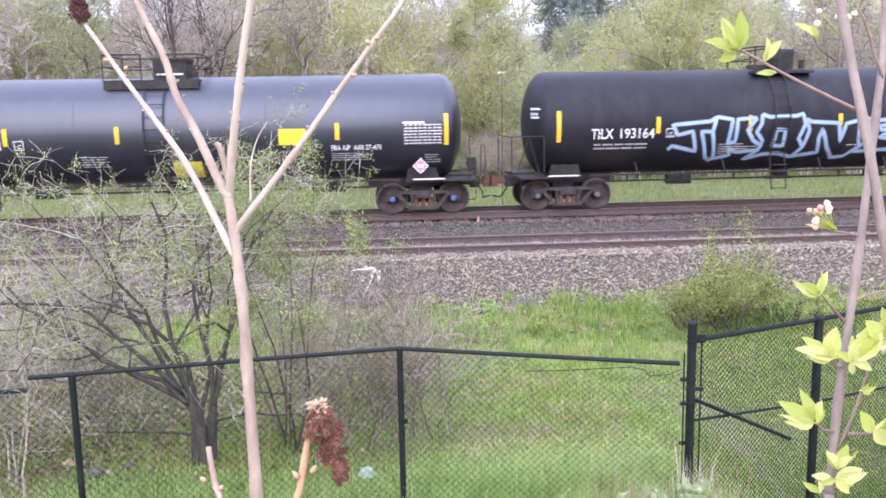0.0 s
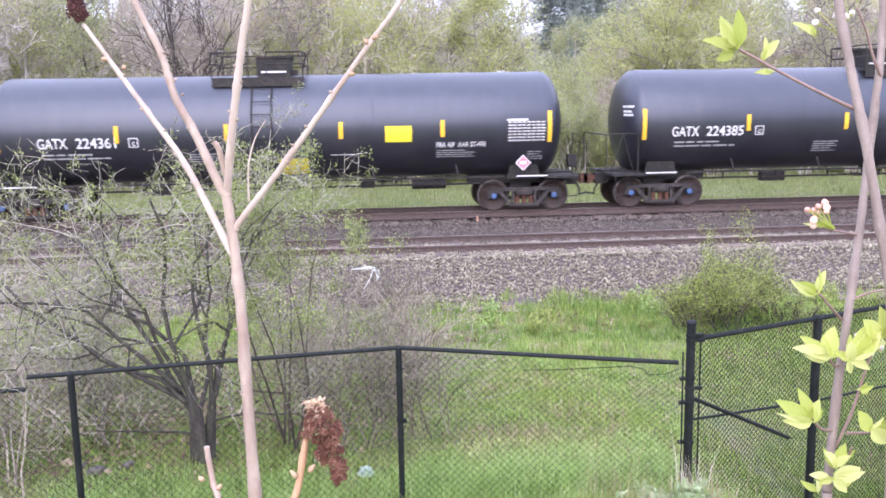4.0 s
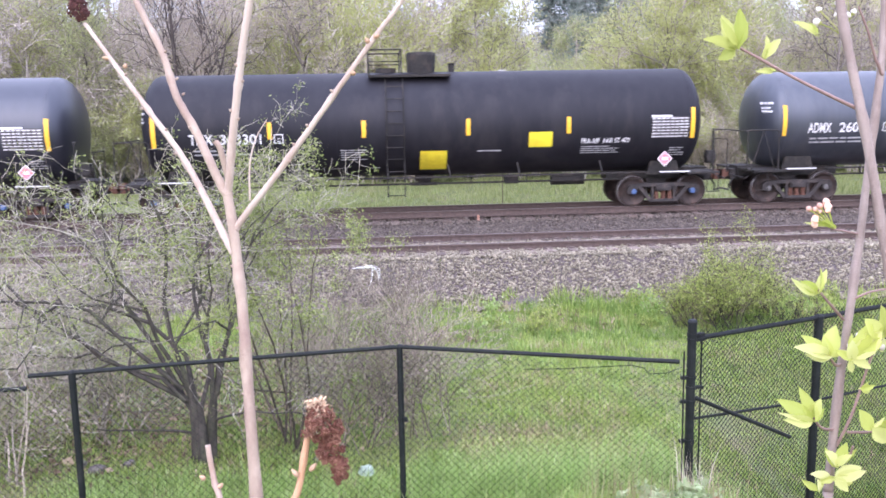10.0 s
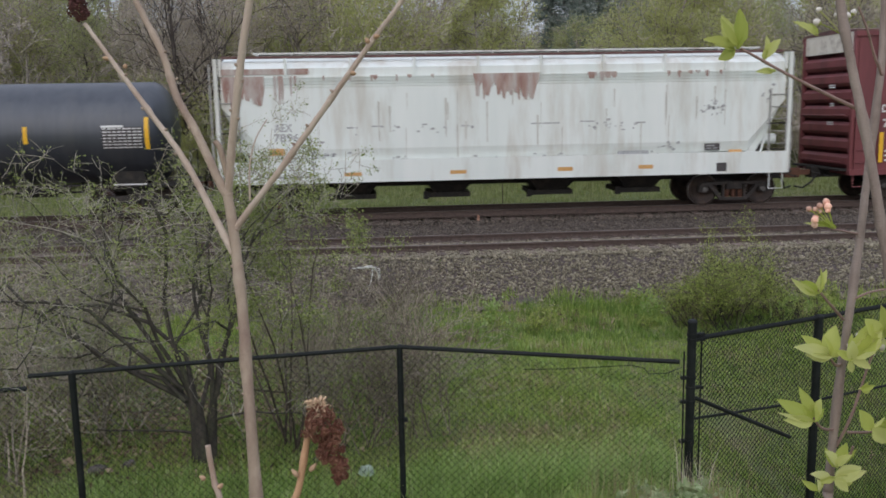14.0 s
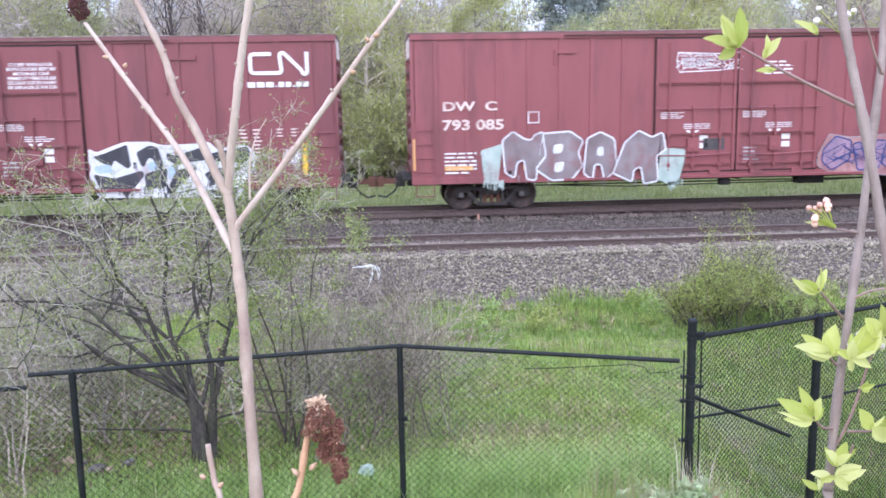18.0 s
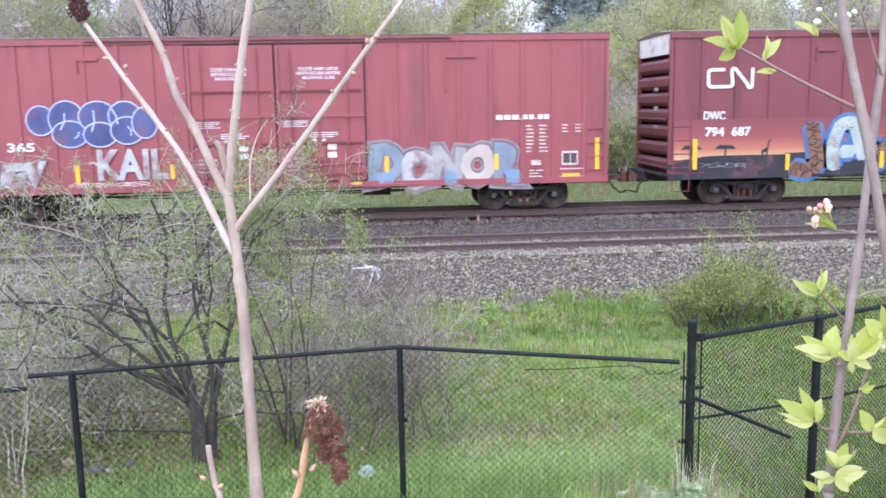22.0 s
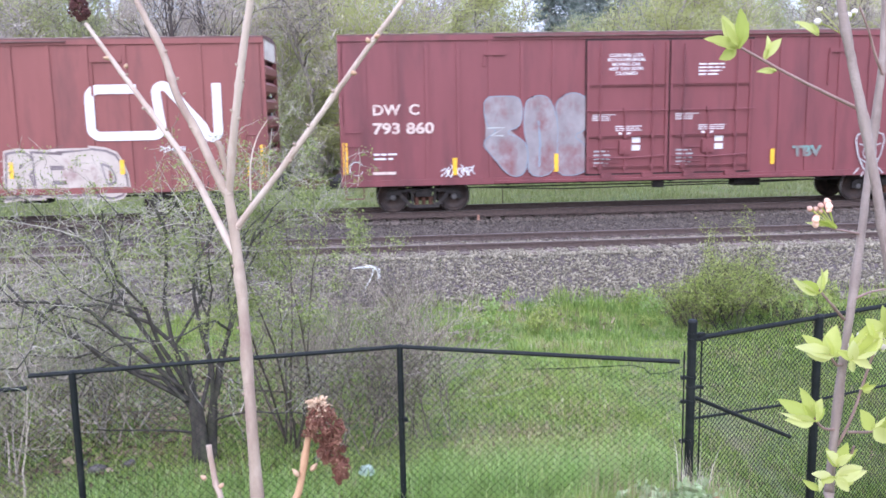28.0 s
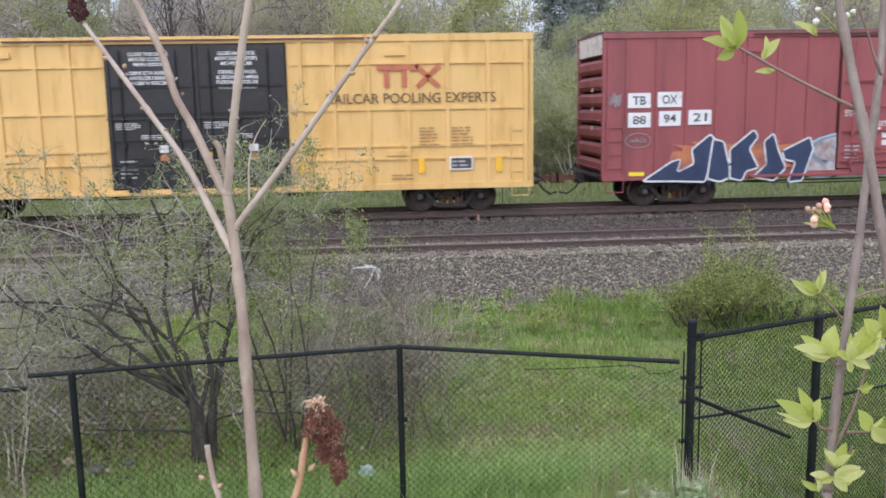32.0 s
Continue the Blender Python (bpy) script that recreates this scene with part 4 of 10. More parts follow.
# ---- tank cars ----
def tank_car(c, number, mark_x, number_x, bars, squares, plat, ladder_x, radius=1.515, zc=2.535, half=8.17, bar_x=7.61, bogie_x=6.95, worn=False, matt=False,
             blue=True, dome=False, label="", plain=False, tall_number=(2.09, 2.38), code="GATX"):
    car = thing("tank_car", pose(c, TRACK_Y, 0), label, "tank car", "freight train cars")
    paint = M_BLACK_WORN if worn else M_MATT if matt else M_BLACK
    f = Form()
    n = 56
    head = 0.62
    prof = []
    for i in range(9):
        a = radians(90 * i / 8)
        prof.append((-half + head - head * math.cos(a) * 1.0, radius * math.sin(a)))
    prof = prof[:1] + prof[1:]
    ring = [(x, max(r, 0.002)) for x, r in prof]
    ring = ring + [(-half + head + (2 * half - 2 * head) * k / 6, radius) for k in range(1, 6)] + [(-x, r) for x, r in reversed(ring)]
    for x, r in ring:
        for j in range(n):
            a = 2 * math.pi * j / n
            f.v.append((x, r * math.cos(a), zc + r * math.sin(a)))
    for i in range(len(ring) - 1):
        for j in range(n):
            a, b = i * n + j, i * n + (j + 1) % n
            f.f.append((a, b, b + n, a + n))
    part("tank", f, paint, car, "glossy black cylindrical tank with domed ends", True)
    lay = on_tank(radius, zc)
    for x in (-half + head, -2.6, 2.6, half - head):
        seam = Form()
        for j in range(n):
            a = 2 * math.pi * j / n
            for dx, dr in ((-0.012, 0.0), (0.0, 0.005), (0.012, 0.0)):
                seam.v.append((x + dx, (radius + dr) * math.cos(a), zc + (radius + dr) * math.sin(a)))
        for j in range(n):
            a, b = 3 * j, 3 * ((j + 1) % n)
            seam.f += [(a, b, b + 1, a + 1), (a + 1, b + 1, b + 2, a + 2)]
        part("weld_seam", seam, paint, car)
    # underframe, running board and hanging gear
    for s in (-1, 1):
        f = Form().box(min(s * 5.4, s * (half + 0.35)), max(s * 5.4, s * (half + 0.35)), -0.32, 0.32, 0.78, 1.10)
        part("stub_sill", f, M_UNDER, car)
        f = Form().box(min(s * 7.5, s * (half + 0.32)), max(s * 7.5, s * (half + 0.32)), -1.45, 1.45, 0.98, 1.04)
        part("end_platform", f, M_UNDER, car, "black steel walkway over the bogie")
        for y in (-0.95, 0.85):
            part("saddle", Form().prism([(s * 6.95 - 0.5, 0.95), (s * 6.95 + 0.5, 0.95), (s * 6.95 + 0.36, 1.5), (s * 6.95 - 0.36, 1.5)], y, y + 0.1), M_UNDER, car)
        # end railing: a tall frame at one end, bare uprights and a grab iron at the other
        x = s * (half + 0.22)
        if s < 0:
            f = Form().tube([(x + 0.62, -1.42, 1.0), (x + 0.62, -1.42, 2.14), (x + 0.56, -1.42, 2.2), (x - 0.28, -1.42, 2.2), (x - 0.32, -1.42, 2.16), (x - 0.32, -1.42, 1.0)], 0.02, 6)
            part("end_railing", f, M_UNDER, car)
            part("railing_brace", Form().tube([(x + 0.16, -1.42, 2.19), (x - 0.2, -1.42, 1.02)], 0.016, 5), M_UNDER, car)
            part("railing_brace", Form().tube([(x + 0.16, -1.42, 2.19), (x + 0.52, -1.42, 1.02)], 0.016, 5), M_UNDER, car)
            part("railing_brace", Form().tube([(x - 0.32, -1.42, 2.18), (x - 0.32, 1.3, 2.18), (x - 0.32, 1.3, 1.0)], 0.02, 5), M_UNDER, car)
        else:
            part("end_railing", Form().tube([(x - 0.12, -1.42, 1.0), (x - 0.12, -1.42, 2.24)], 0.018, 5).tube([(x - 0.16, -1.42, 2.24), (x - 0.05, -1.42, 2.24)], 0.016, 5), M_UNDER, car)
            part("end_railing", Form().tube([(x + 0.34, -1.30, 1.0), (x + 0.34, -1.30, 1.95), (x + 0.34, -0.3, 1.95), (x + 0.34, -0.3, 1.0)], 0.018, 5), M_UNDER, car)
        part("grab_iron", Form().tube([(x - s * 0.30, -1.47, 0.45), (x - s * 0.30, -1.47, 1.0)], 0.014, 5).tube([(x + s * 0.04, -1.47, 0.45), (x + s * 0.04, -1.47, 1.0)], 0.014, 5).tube([(x - s * 0.30, -1.47, 0.46), (x + s * 0.04, -1.47, 0.46)], 0.014, 5), M_UNDER, car, "steel step under the corner")
        f = Form().box(x - 0.12, x + 0.12, -0.95, -0.72, 1.25, 1.62).tube([(x, -0.99, 1.44), (x, -0.72, 1.44)], 0.15, 10)
        if s > 0:
            part("hand_brake", f, M_UNDER, car)
        f = Form().box(s * 7.1 - 0.45, s * 7.1 + 0.45, -1.52, -1.515, 1.05, 1.085)
        part("white_stripe", f, M_WHITE, car, "white stencil stripe on the sill")
    f = Form()
    for x in (-5.2, -3.6, -2.0, -0.4, 1.2, 2.8, 4.4, 5.4):
        f.box(x - 0.02, x + 0.02, -1.33, -1.29, 0.84, 1.06)
    f.box(-6.3, 6.3, -1.50, -1.28, 1.04, 1.075).tube([(-6.2, -1.32, 0.86), (6.2, -1.32, 0.86)], 0.018, 5)
    part("side_rail", f, M_UNDER, car, "long thin rail and hangers along the tank")
    for x in (-4.9, -2.3, 0.6, 2.6, 5.0):
        f = Form().add([(x - 0.02, -1.44, 1.05), (x + 0.02, -1.44, 1.05), (x - 0.06, -1.36, 1.42), (x - 0.10, -1.36, 1.42), (x - 0.02, -1.40, 1.05), (x + 0.02, -1.40, 1.05)], [(0, 1, 2, 3), (1, 5, 2), (4, 0, 3)])
        part("bracket", f, M_UNDER, car)
    f = Form()
    lathe(f, [(0.001, -0.25), (0.16, -0.25), (0.16, 0.25), (0.001, 0.25)], 12)
    f.v = [(y * 2.0 + 4.2, -0.35 + x, 0.82 + z) for x, y, z in f.v]
    part("air_reservoir", f, M_UNDER, car)
    f = Form().tube([(-0.1, -0.2, 1.05), (-0.1, -0.2, 0.75)], [0.30, 0.16], 10).box(-0.5, 0.3, -0.2, 0.1, 0.72, 0.80)
    part("outlet_valve", f, M_UNDER, car)
    f = Form().box(-3.9, -3.2, -1.1, -0.8, 0.72, 1.0).box(2.2, 2.6, -1.15, -0.85, 0.80, 1.0).tube([(-6, -0.5, 0.80), (6, -0.5, 0.80)], 0.03, 5)
    part("brake_rigging", f, M_UNDER, car)
    # top fittings
    p0, p1 = plat
    zt = zc + radius
    f = Form().box(p0, p1, -1.0, 1.0, zt - 0.16, zt - 0.09)
    if not (dome or plain):
        f.box(p0, p1, -1.02, -1.0, zt - 0.34, zt - 0.09).box(p0, p1, 1.0, 1.02, zt - 0.34, zt - 0.09)
    part("platform", f, M_UNDER, car, "black steel grating platform round the valves")
    top = zt + 0.60
    posts = (p0, p0 + (p1 - p0) * 0.40, p0 + (p1 - p0) * 0.60, p1)
    runs = (posts[:2],) if dome else (posts[:2], posts[2:])
    for y in (-1.0, 1.0):
        for x in (q for run in runs for q in run):
            part("railing_post", Form().tube([(x, y, zt - 0.12), (x, y, top)], 0.022, 5), M_UNDER, car)
        for a, b in runs:
            part("safety_railing", Form().tube([(a, y, top), (b, y, top)], 0.022, 5), M_UNDER, car)
            part("safety_railing", Form().tube([(a, y, zt + 0.27), (b, y, zt + 0.27)], 0.016, 5), M_UNDER, car)
    for x in (p0, posts[1]) if dome else (p0, p1):
        part("safety_railing", Form().tube([(x, -1.0, top), (x, 1.0, top)], 0.022, 5), M_UNDER, car)
        part("safety_railing", Form().tube([(x, -1.0, zt + 0.27), (x, 1.0, zt + 0.27)], 0.016, 5), M_UNDER, car)
    if dome:
        f = Form()
        xc = p0 + (p1 - p0) * 0.66
        f.tube([(xc, 0, zt - 0.1), (xc, 0, zt + 0.48), (xc, 0, zt + 0.56), (xc, 0, zt + 0.58)], [0.40, 0.44, 0.42, 0.25], 16)
        f.tube([(p0 + 0.5, 0, zt - 0.1), (p0 + 0.5, 0, zt + 0.12)], 0.30, 14).tube([(p1 + 0.1, 0, zt - 0.1), (p1 + 0.1, 0, zt + 0.2), (p1 + 0.1, 0, zt + 0.24)], [0.09, 0.09, 0.12], 10)
        part("valve_housing", f, M_UNDER, car, "round black valve housing")
    elif not plain:
        xc = p0 + (p1 - p0) * (0.66 if squares and len(squares) > 1 else 0.30)
        f = Form().box(xc - 0.46, xc + 0.46, -0.5, 0.5, zt - 0.1, zt + 0.46).box(xc - 0.5, xc + 0.5, -0.54, 0.54, zt + 0.46, zt + 0.52)
        part("valve_housing", f, M_UNDER, car, "square black valve housing")
        part("stencil_print", Form().box(xc - 0.36, xc + 0.36, -0.515, -0.50, zt + 0.05, zt + 0.10), M_WHITE, car)
        f = Form().tube([(p1 - 0.5, 0.1, zt - 0.1), (p1 - 0.5, 0.1, zt + 0.14)], 0.28, 12)
        part("manway", f, M_UNDER, car)
    else:
        f = Form().tube([(p0 + 0.4, 0, zt - 0.1), (p0 + 0.4, 0, zt + 0.2), (p0 + 0.4, 0, zt + 0.26)], [0.3, 0.3, 0.12], 14).tube([(p1 - 0.5, 0, zt - 0.1), (p1 - 0.5, 0, zt + 0.16)], 0.24, 12)
        part("valve_housing", f, M_UNDER, car)
    # ladder bent over the tank's side
    f = Form()
    x0, x1 = ladder_x
    for x in (x0, x1):
        pts = [(x, 0.94, 1.0)] + [lay(x, zc + (radius + 0.09) * math.sin(radians(a)), 0.09) for a in (-40, -10, 15, 40, 58)] + [(x, -0.98, zt - 0.1)]
        pts[0] = (x, -1.46, 0.52)
        f.tube(pts, 0.02, 5)
    for i in range(10):
        z = 0.56 + i * 0.34
        y = -1.46 if z < 1.5 else lay(0, z, 0.09)[1]
        f.tube([(x0, y, z), (x1, y, z)], 0.014, 5)
    part("ladder", f, M_UNDER, car)
    # markings
    for x in (-bar_x, bar_x):
        patch(car, "reflective_strip", x - 0.06, x + 0.06, 2.02, 2.90, lay, M_REFLECT, "tall yellow reflective strip", rows=6)
    for x in bars:
        patch(car, "reflective_strip", x - 0.06, x + 0.06, 2.22, 2.69, lay, M_REFLECT, "yellow reflective strip", rows=3)
    for a, b, lo, hi in squares:
        patch(car, "yellow_panel", a, b, lo, hi, lay, M_SQUARE, "bright yellow painted panel", rows=4)
    z0, z1 = tall_number
    letters(car, "car_code", code, mark_x[0], mark_x[1], z0, z1, lay, M_WHITE, "white stencilled code letters", bold=0.015)
    letters(car, "car_number", number, number_x[0], number_x[1], z0, z1, lay, M_WHITE, "white stencilled car number", bold=0.015)
    e = number_x[1] + 0.34
    f = Form()
    for q in ((e, e + 0.26, 2.10, 2.125), (e, e + 0.26, 2.335, 2.36), (e, e + 0.025, 2.1, 2.36), (e + 0.235, e + 0.26, 2.1, 2.36)):
        f.add([(q[0], 0, q[2]), (q[1], 0, q[2]), (q[1], 0, q[3]), (q[0], 0, q[3])], [(0, 1, 2, 3)])
    part("stencil_frame", wrap(f, lay), M_WHITE, car)
    letters(car, "class_letter", "C", e + 0.09, e + 0.18, 2.14, 2.25, lay, M_WHITE, bold=0.03)
    small_print(car, mark_x[0] + 0.1, number_x[1] - 0.2, 1.76, 1.98, lay, 2, M_GREYTXT, 3)
    data_block(car, bar_x - 1.2, bar_x - 0.12, 2.04, 2.64, lay)
    small_print(car, -2.5, -1.75, 1.56, 1.90, lay, 5, M_GREYTXT, 6)
    if not plain:
        for word, wa, wb in (("FRA AIP", 4.38, 4.90), ("AAR ST-470", 4.99, 5.78)):
            letters(car, "stencil_word", word, wa, wb, 1.92, 2.07, lay, M_WHITE, bold=0.02)
        small_print(car, 4.38, 5.5, 1.62, 1.86, lay, 4, M_GREYTXT, 8)
        small_print(car, 1.4, 2.3, 1.74, 1.80, lay, 1, M_WHITE, 9)
        small_print(car, 7.0, 7.45, 1.50, 1.78, lay, 4, M_GREYTXT, 10)
        f = Form().add([(6.88, 0, 1.20), (7.11, 0, 1.43), (6.88, 0, 1.66), (6.65, 0, 1.43)], [(0, 1, 2, 3)])
        part("placard_border", wrap(f, on_side(1.27)), M_WHITE, car, "white border of the placard")
        f = Form().add([(6.88, 0, 1.235), (7.075, 0, 1.43), (6.88, 0, 1.625), (6.685, 0, 1.43)], [(0, 1, 2, 3)])
        part("placard", wrap(f, on_side(1.274)), M_PLACARD, car, "diamond-shaped red hazard placard")
        part("placard_text", wrap(Form().add([(6.79, 0, 1.385), (6.97, 0, 1.385), (6.97, 0, 1.475), (6.79, 0, 1.475)], [(0, 1, 2, 3)]), on_side(1.278)), M_WHITE, car)
    def on_dome(x, z, d=0.0):
        k = (abs(x) - (half - head)) / head
        r = (radius + 0.012 + d) * math.sqrt(max(0.02, 1 - k * k))
        return (x, -math.sqrt(max(0.01, r * r - (z - zc) ** 2)), z)

    for z, w in ((2.94, 0.20), (2.80, 0.14), (2.70, 0.17)):
        form = Form()
        for k in range(4):
            a = -half + 0.12 + w * k / 4
            form.add([(a, 0, z), (a + w * 0.19, 0, z), (a + w * 0.19, 0, z + 0.06), (a, 0, z + 0.06)], [(0, 1, 2, 3)])
        tagged(part("stencil_print", wrap(form, on_dome), M_WHITE, car), kind="stuff")
    for x in (-bogie_x, bogie_x):
        bogie(car, x, blue)
    couplers(car, half + 0.25, 9.02)
    return car


MID = [-4.42, -1.45, 1.70, 4.55]
TWO = [(2.93, 3.68, 2.10, 2.55), (-0.05, 0.75, 1.21, 1.69)]
ONE = [(3.34, 4.07, 2.08, 2.54)]
L_TANK = "black tank car with yellow reflective strips and white stencils"
train = []
train.append((tank_car(-5.58, "224383", (-6.75, -5.9), (-5.65, -4.55), MID, TWO, (-1.85, 0.75), (-0.72, -0.18), label="glossy black tank car with yellow panels and blue bearing caps"), -5.58))
t_b = tank_car(12.49, "193164", (-6.30, -5.65), (-5.45, -4.45), [-4.35, -1.63, 1.07, 3.85], [], (-1.35, 0.45), (-0.9, -0.46), bar_x=7.24, bogie_x=6.87, half=8.05, blue=False, dome=True, matt=True, code="TILX",
               label="matt black tank car with pale blue sprayed letters")
train.append((t_b, 12.49))
train.append((tank_car(30.55, "224361", (-6.55, -5.75), (-5.52, -4.45), MID, TWO, (-1.85, 0.68), (-0.75, -0.2), label=L_TANK), 30.55))
train.append((tank_car(48.53, "224385", (-6.8, -6.0), (-5.78, -4.68), [-4.54, -1.60, 1.43, 4.35], ONE, (-0.84, 1.65), (0.2, 0.72), label="black tank car with one yellow panel and white stencils"), 48.53))
train.append((tank_car(66.56, "224360", (-6.7, -5.9), (-5.7, -4.6), MID, TWO, (-1.85, 0.7), (-0.75, -0.2), label=L_TANK), 66.56))
train.append((tank_car(84.6, "363301", (-6.65, -6.0), (-5.8, -4.67), [-4.44, -1.83, 1.11, 3.99], [(2.85, 3.53, 1.85, 2.28), (-0.25, 0.52, 1.24, 1.80)], (-1.66, 0.68), (-1.19, -0.70), dome=True, matt=True, code="TILX",
                        label="black tank car with round valve housing and yellow panels"), 84.6))
train.append((tank_car(102.6, "26028", (-6.9, -6.2), (-5.95, -4.97), [-4.47, -1.39, 1.23, 4.36], [], (-0.82, 1.09), (0.25, 0.83), radius=1.43, zc=2.46, worn=True, blue=False, plain=True, code="ADMX",
                        label="older dull black tank car streaked with grime"), 102.6))
lay_b = on_tank(1.515, 2.535)


def hollow_letter(car, pts, lay):
    """One stroke of a hand-sprayed hollow letter on the tank: a soft wide band under a bright line."""
    run = []
    for (ax, az), (bx, bz) in zip(pts, pts[1:]):
        m = max(2, int(math.hypot(bx - ax, bz - az) / 0.08))
        run += [(ax + (bx - ax) * k / m, az + (bz - az) * k / m) for k in range(m)]
    run.append(pts[-1])
    part("graffiti_halo", wrap(ribbon(Form(), run, 0.135), lay), P_SKY_DIM, car, "faint overspray round the line")
    part("graffiti_outline", wrap(ribbon(Form(), run, 0.088), lay, 0.003), P_SKY, car, "pale blue sprayed outline of a jagged letter")


hollow_letter(t_b, [(-2.81, 2.54), (-2.63, 2.66), (-2.74, 2.24), (-3.07, 2.25), (-2.81, 1.48), (-2.64, 1.38), (-2.57, 1.51), (-2.74, 2.24)], lay_b)
hollow_letter(t_b, [(-2.81, 2.54), (-3.93, 2.45), (-3.76, 2.16), (-3.33, 2.26), (-3.16, 1.67), (-3.9, 1.85), (-4, 1.73)], lay_b)
hollow_letter(t_b, [(-2.63, 2.66), (-2.16, 2.58), (-2.25, 1.88), (-2.03, 1.94), (-2.01, 2.58), (-1.44, 2.61)], lay_b)
hollow_letter(t_b, [(-1.44, 2.61), (-1.7, 2.27), (-1.49, 1.96), (-1.21, 1.79), (-1.31, 1.67), (-1.91, 1.62), (-2.19, 1.75), (-2.1, 1.53), (-2.64, 1.42)], lay_b)
hollow_letter(t_b, [(-1.28, 2.71), (-1.06, 2.63), (-0.24, 2.65), (-0.07, 2.71), (0.02, 2.43), (-0.13, 1.99), (0.06, 1.73), (-0.2, 1.44), (-0.64, 1.56), (-1.09, 1.54), (-1.63, 1.39), (-1.27, 1.67), (-1.21, 1.95), (-1.42, 2.2), (-1.29, 2.45), (-1.28, 2.71)], lay_b)
hollow_letter(t_b, [(-0.83, 2.26), (-0.57, 2.25), (-0.56, 1.78), (-0.88, 1.79), (-0.83, 2.26)], lay_b)
hollow_letter(t_b, [(0.04, 2.55), (0.2, 2.47), (1.03, 2.42), (1.15, 1.87), (1.25, 2.4), (1.92, 2.55), (1.67, 2.27), (1.7, 1.95), (1.79, 1.73), (1.44, 1.42), (1.08, 1.39), (0.8, 1.72), (0.55, 2.26), (0.48, 1.98), (0.57, 1.56), (-0.2, 1.45)], lay_b)
hollow_letter(t_b, [(0.04, 2.55), (0.16, 2.24), (0.06, 1.73)], lay_b)
hollow_letter(t_b, [(1.92, 2.55), (2.05, 2.46), (2.63, 2.5), (2.95, 2.69), (3.02, 2.37), (2.31, 2.32), (2.34, 2.19), (2.57, 2.22), (2.5, 2.09), (2.31, 1.97), (3.09, 1.92), (3.57, 2.05), (3.22, 1.49), (2.63, 1.61), (1.63, 1.56), (1.99, 1.88), (2.02, 2.26), (1.92, 2.55)], lay_b)
small_print(t_b, -2.35, -1.35, 1.62, 1.82, lay_b, 3, M_GREYTXT, 14, 0.005)
tag_scrawl(t_b, 4.0, 4.8, 2.2, 2.5, lay_b, P_GREEN, 4)


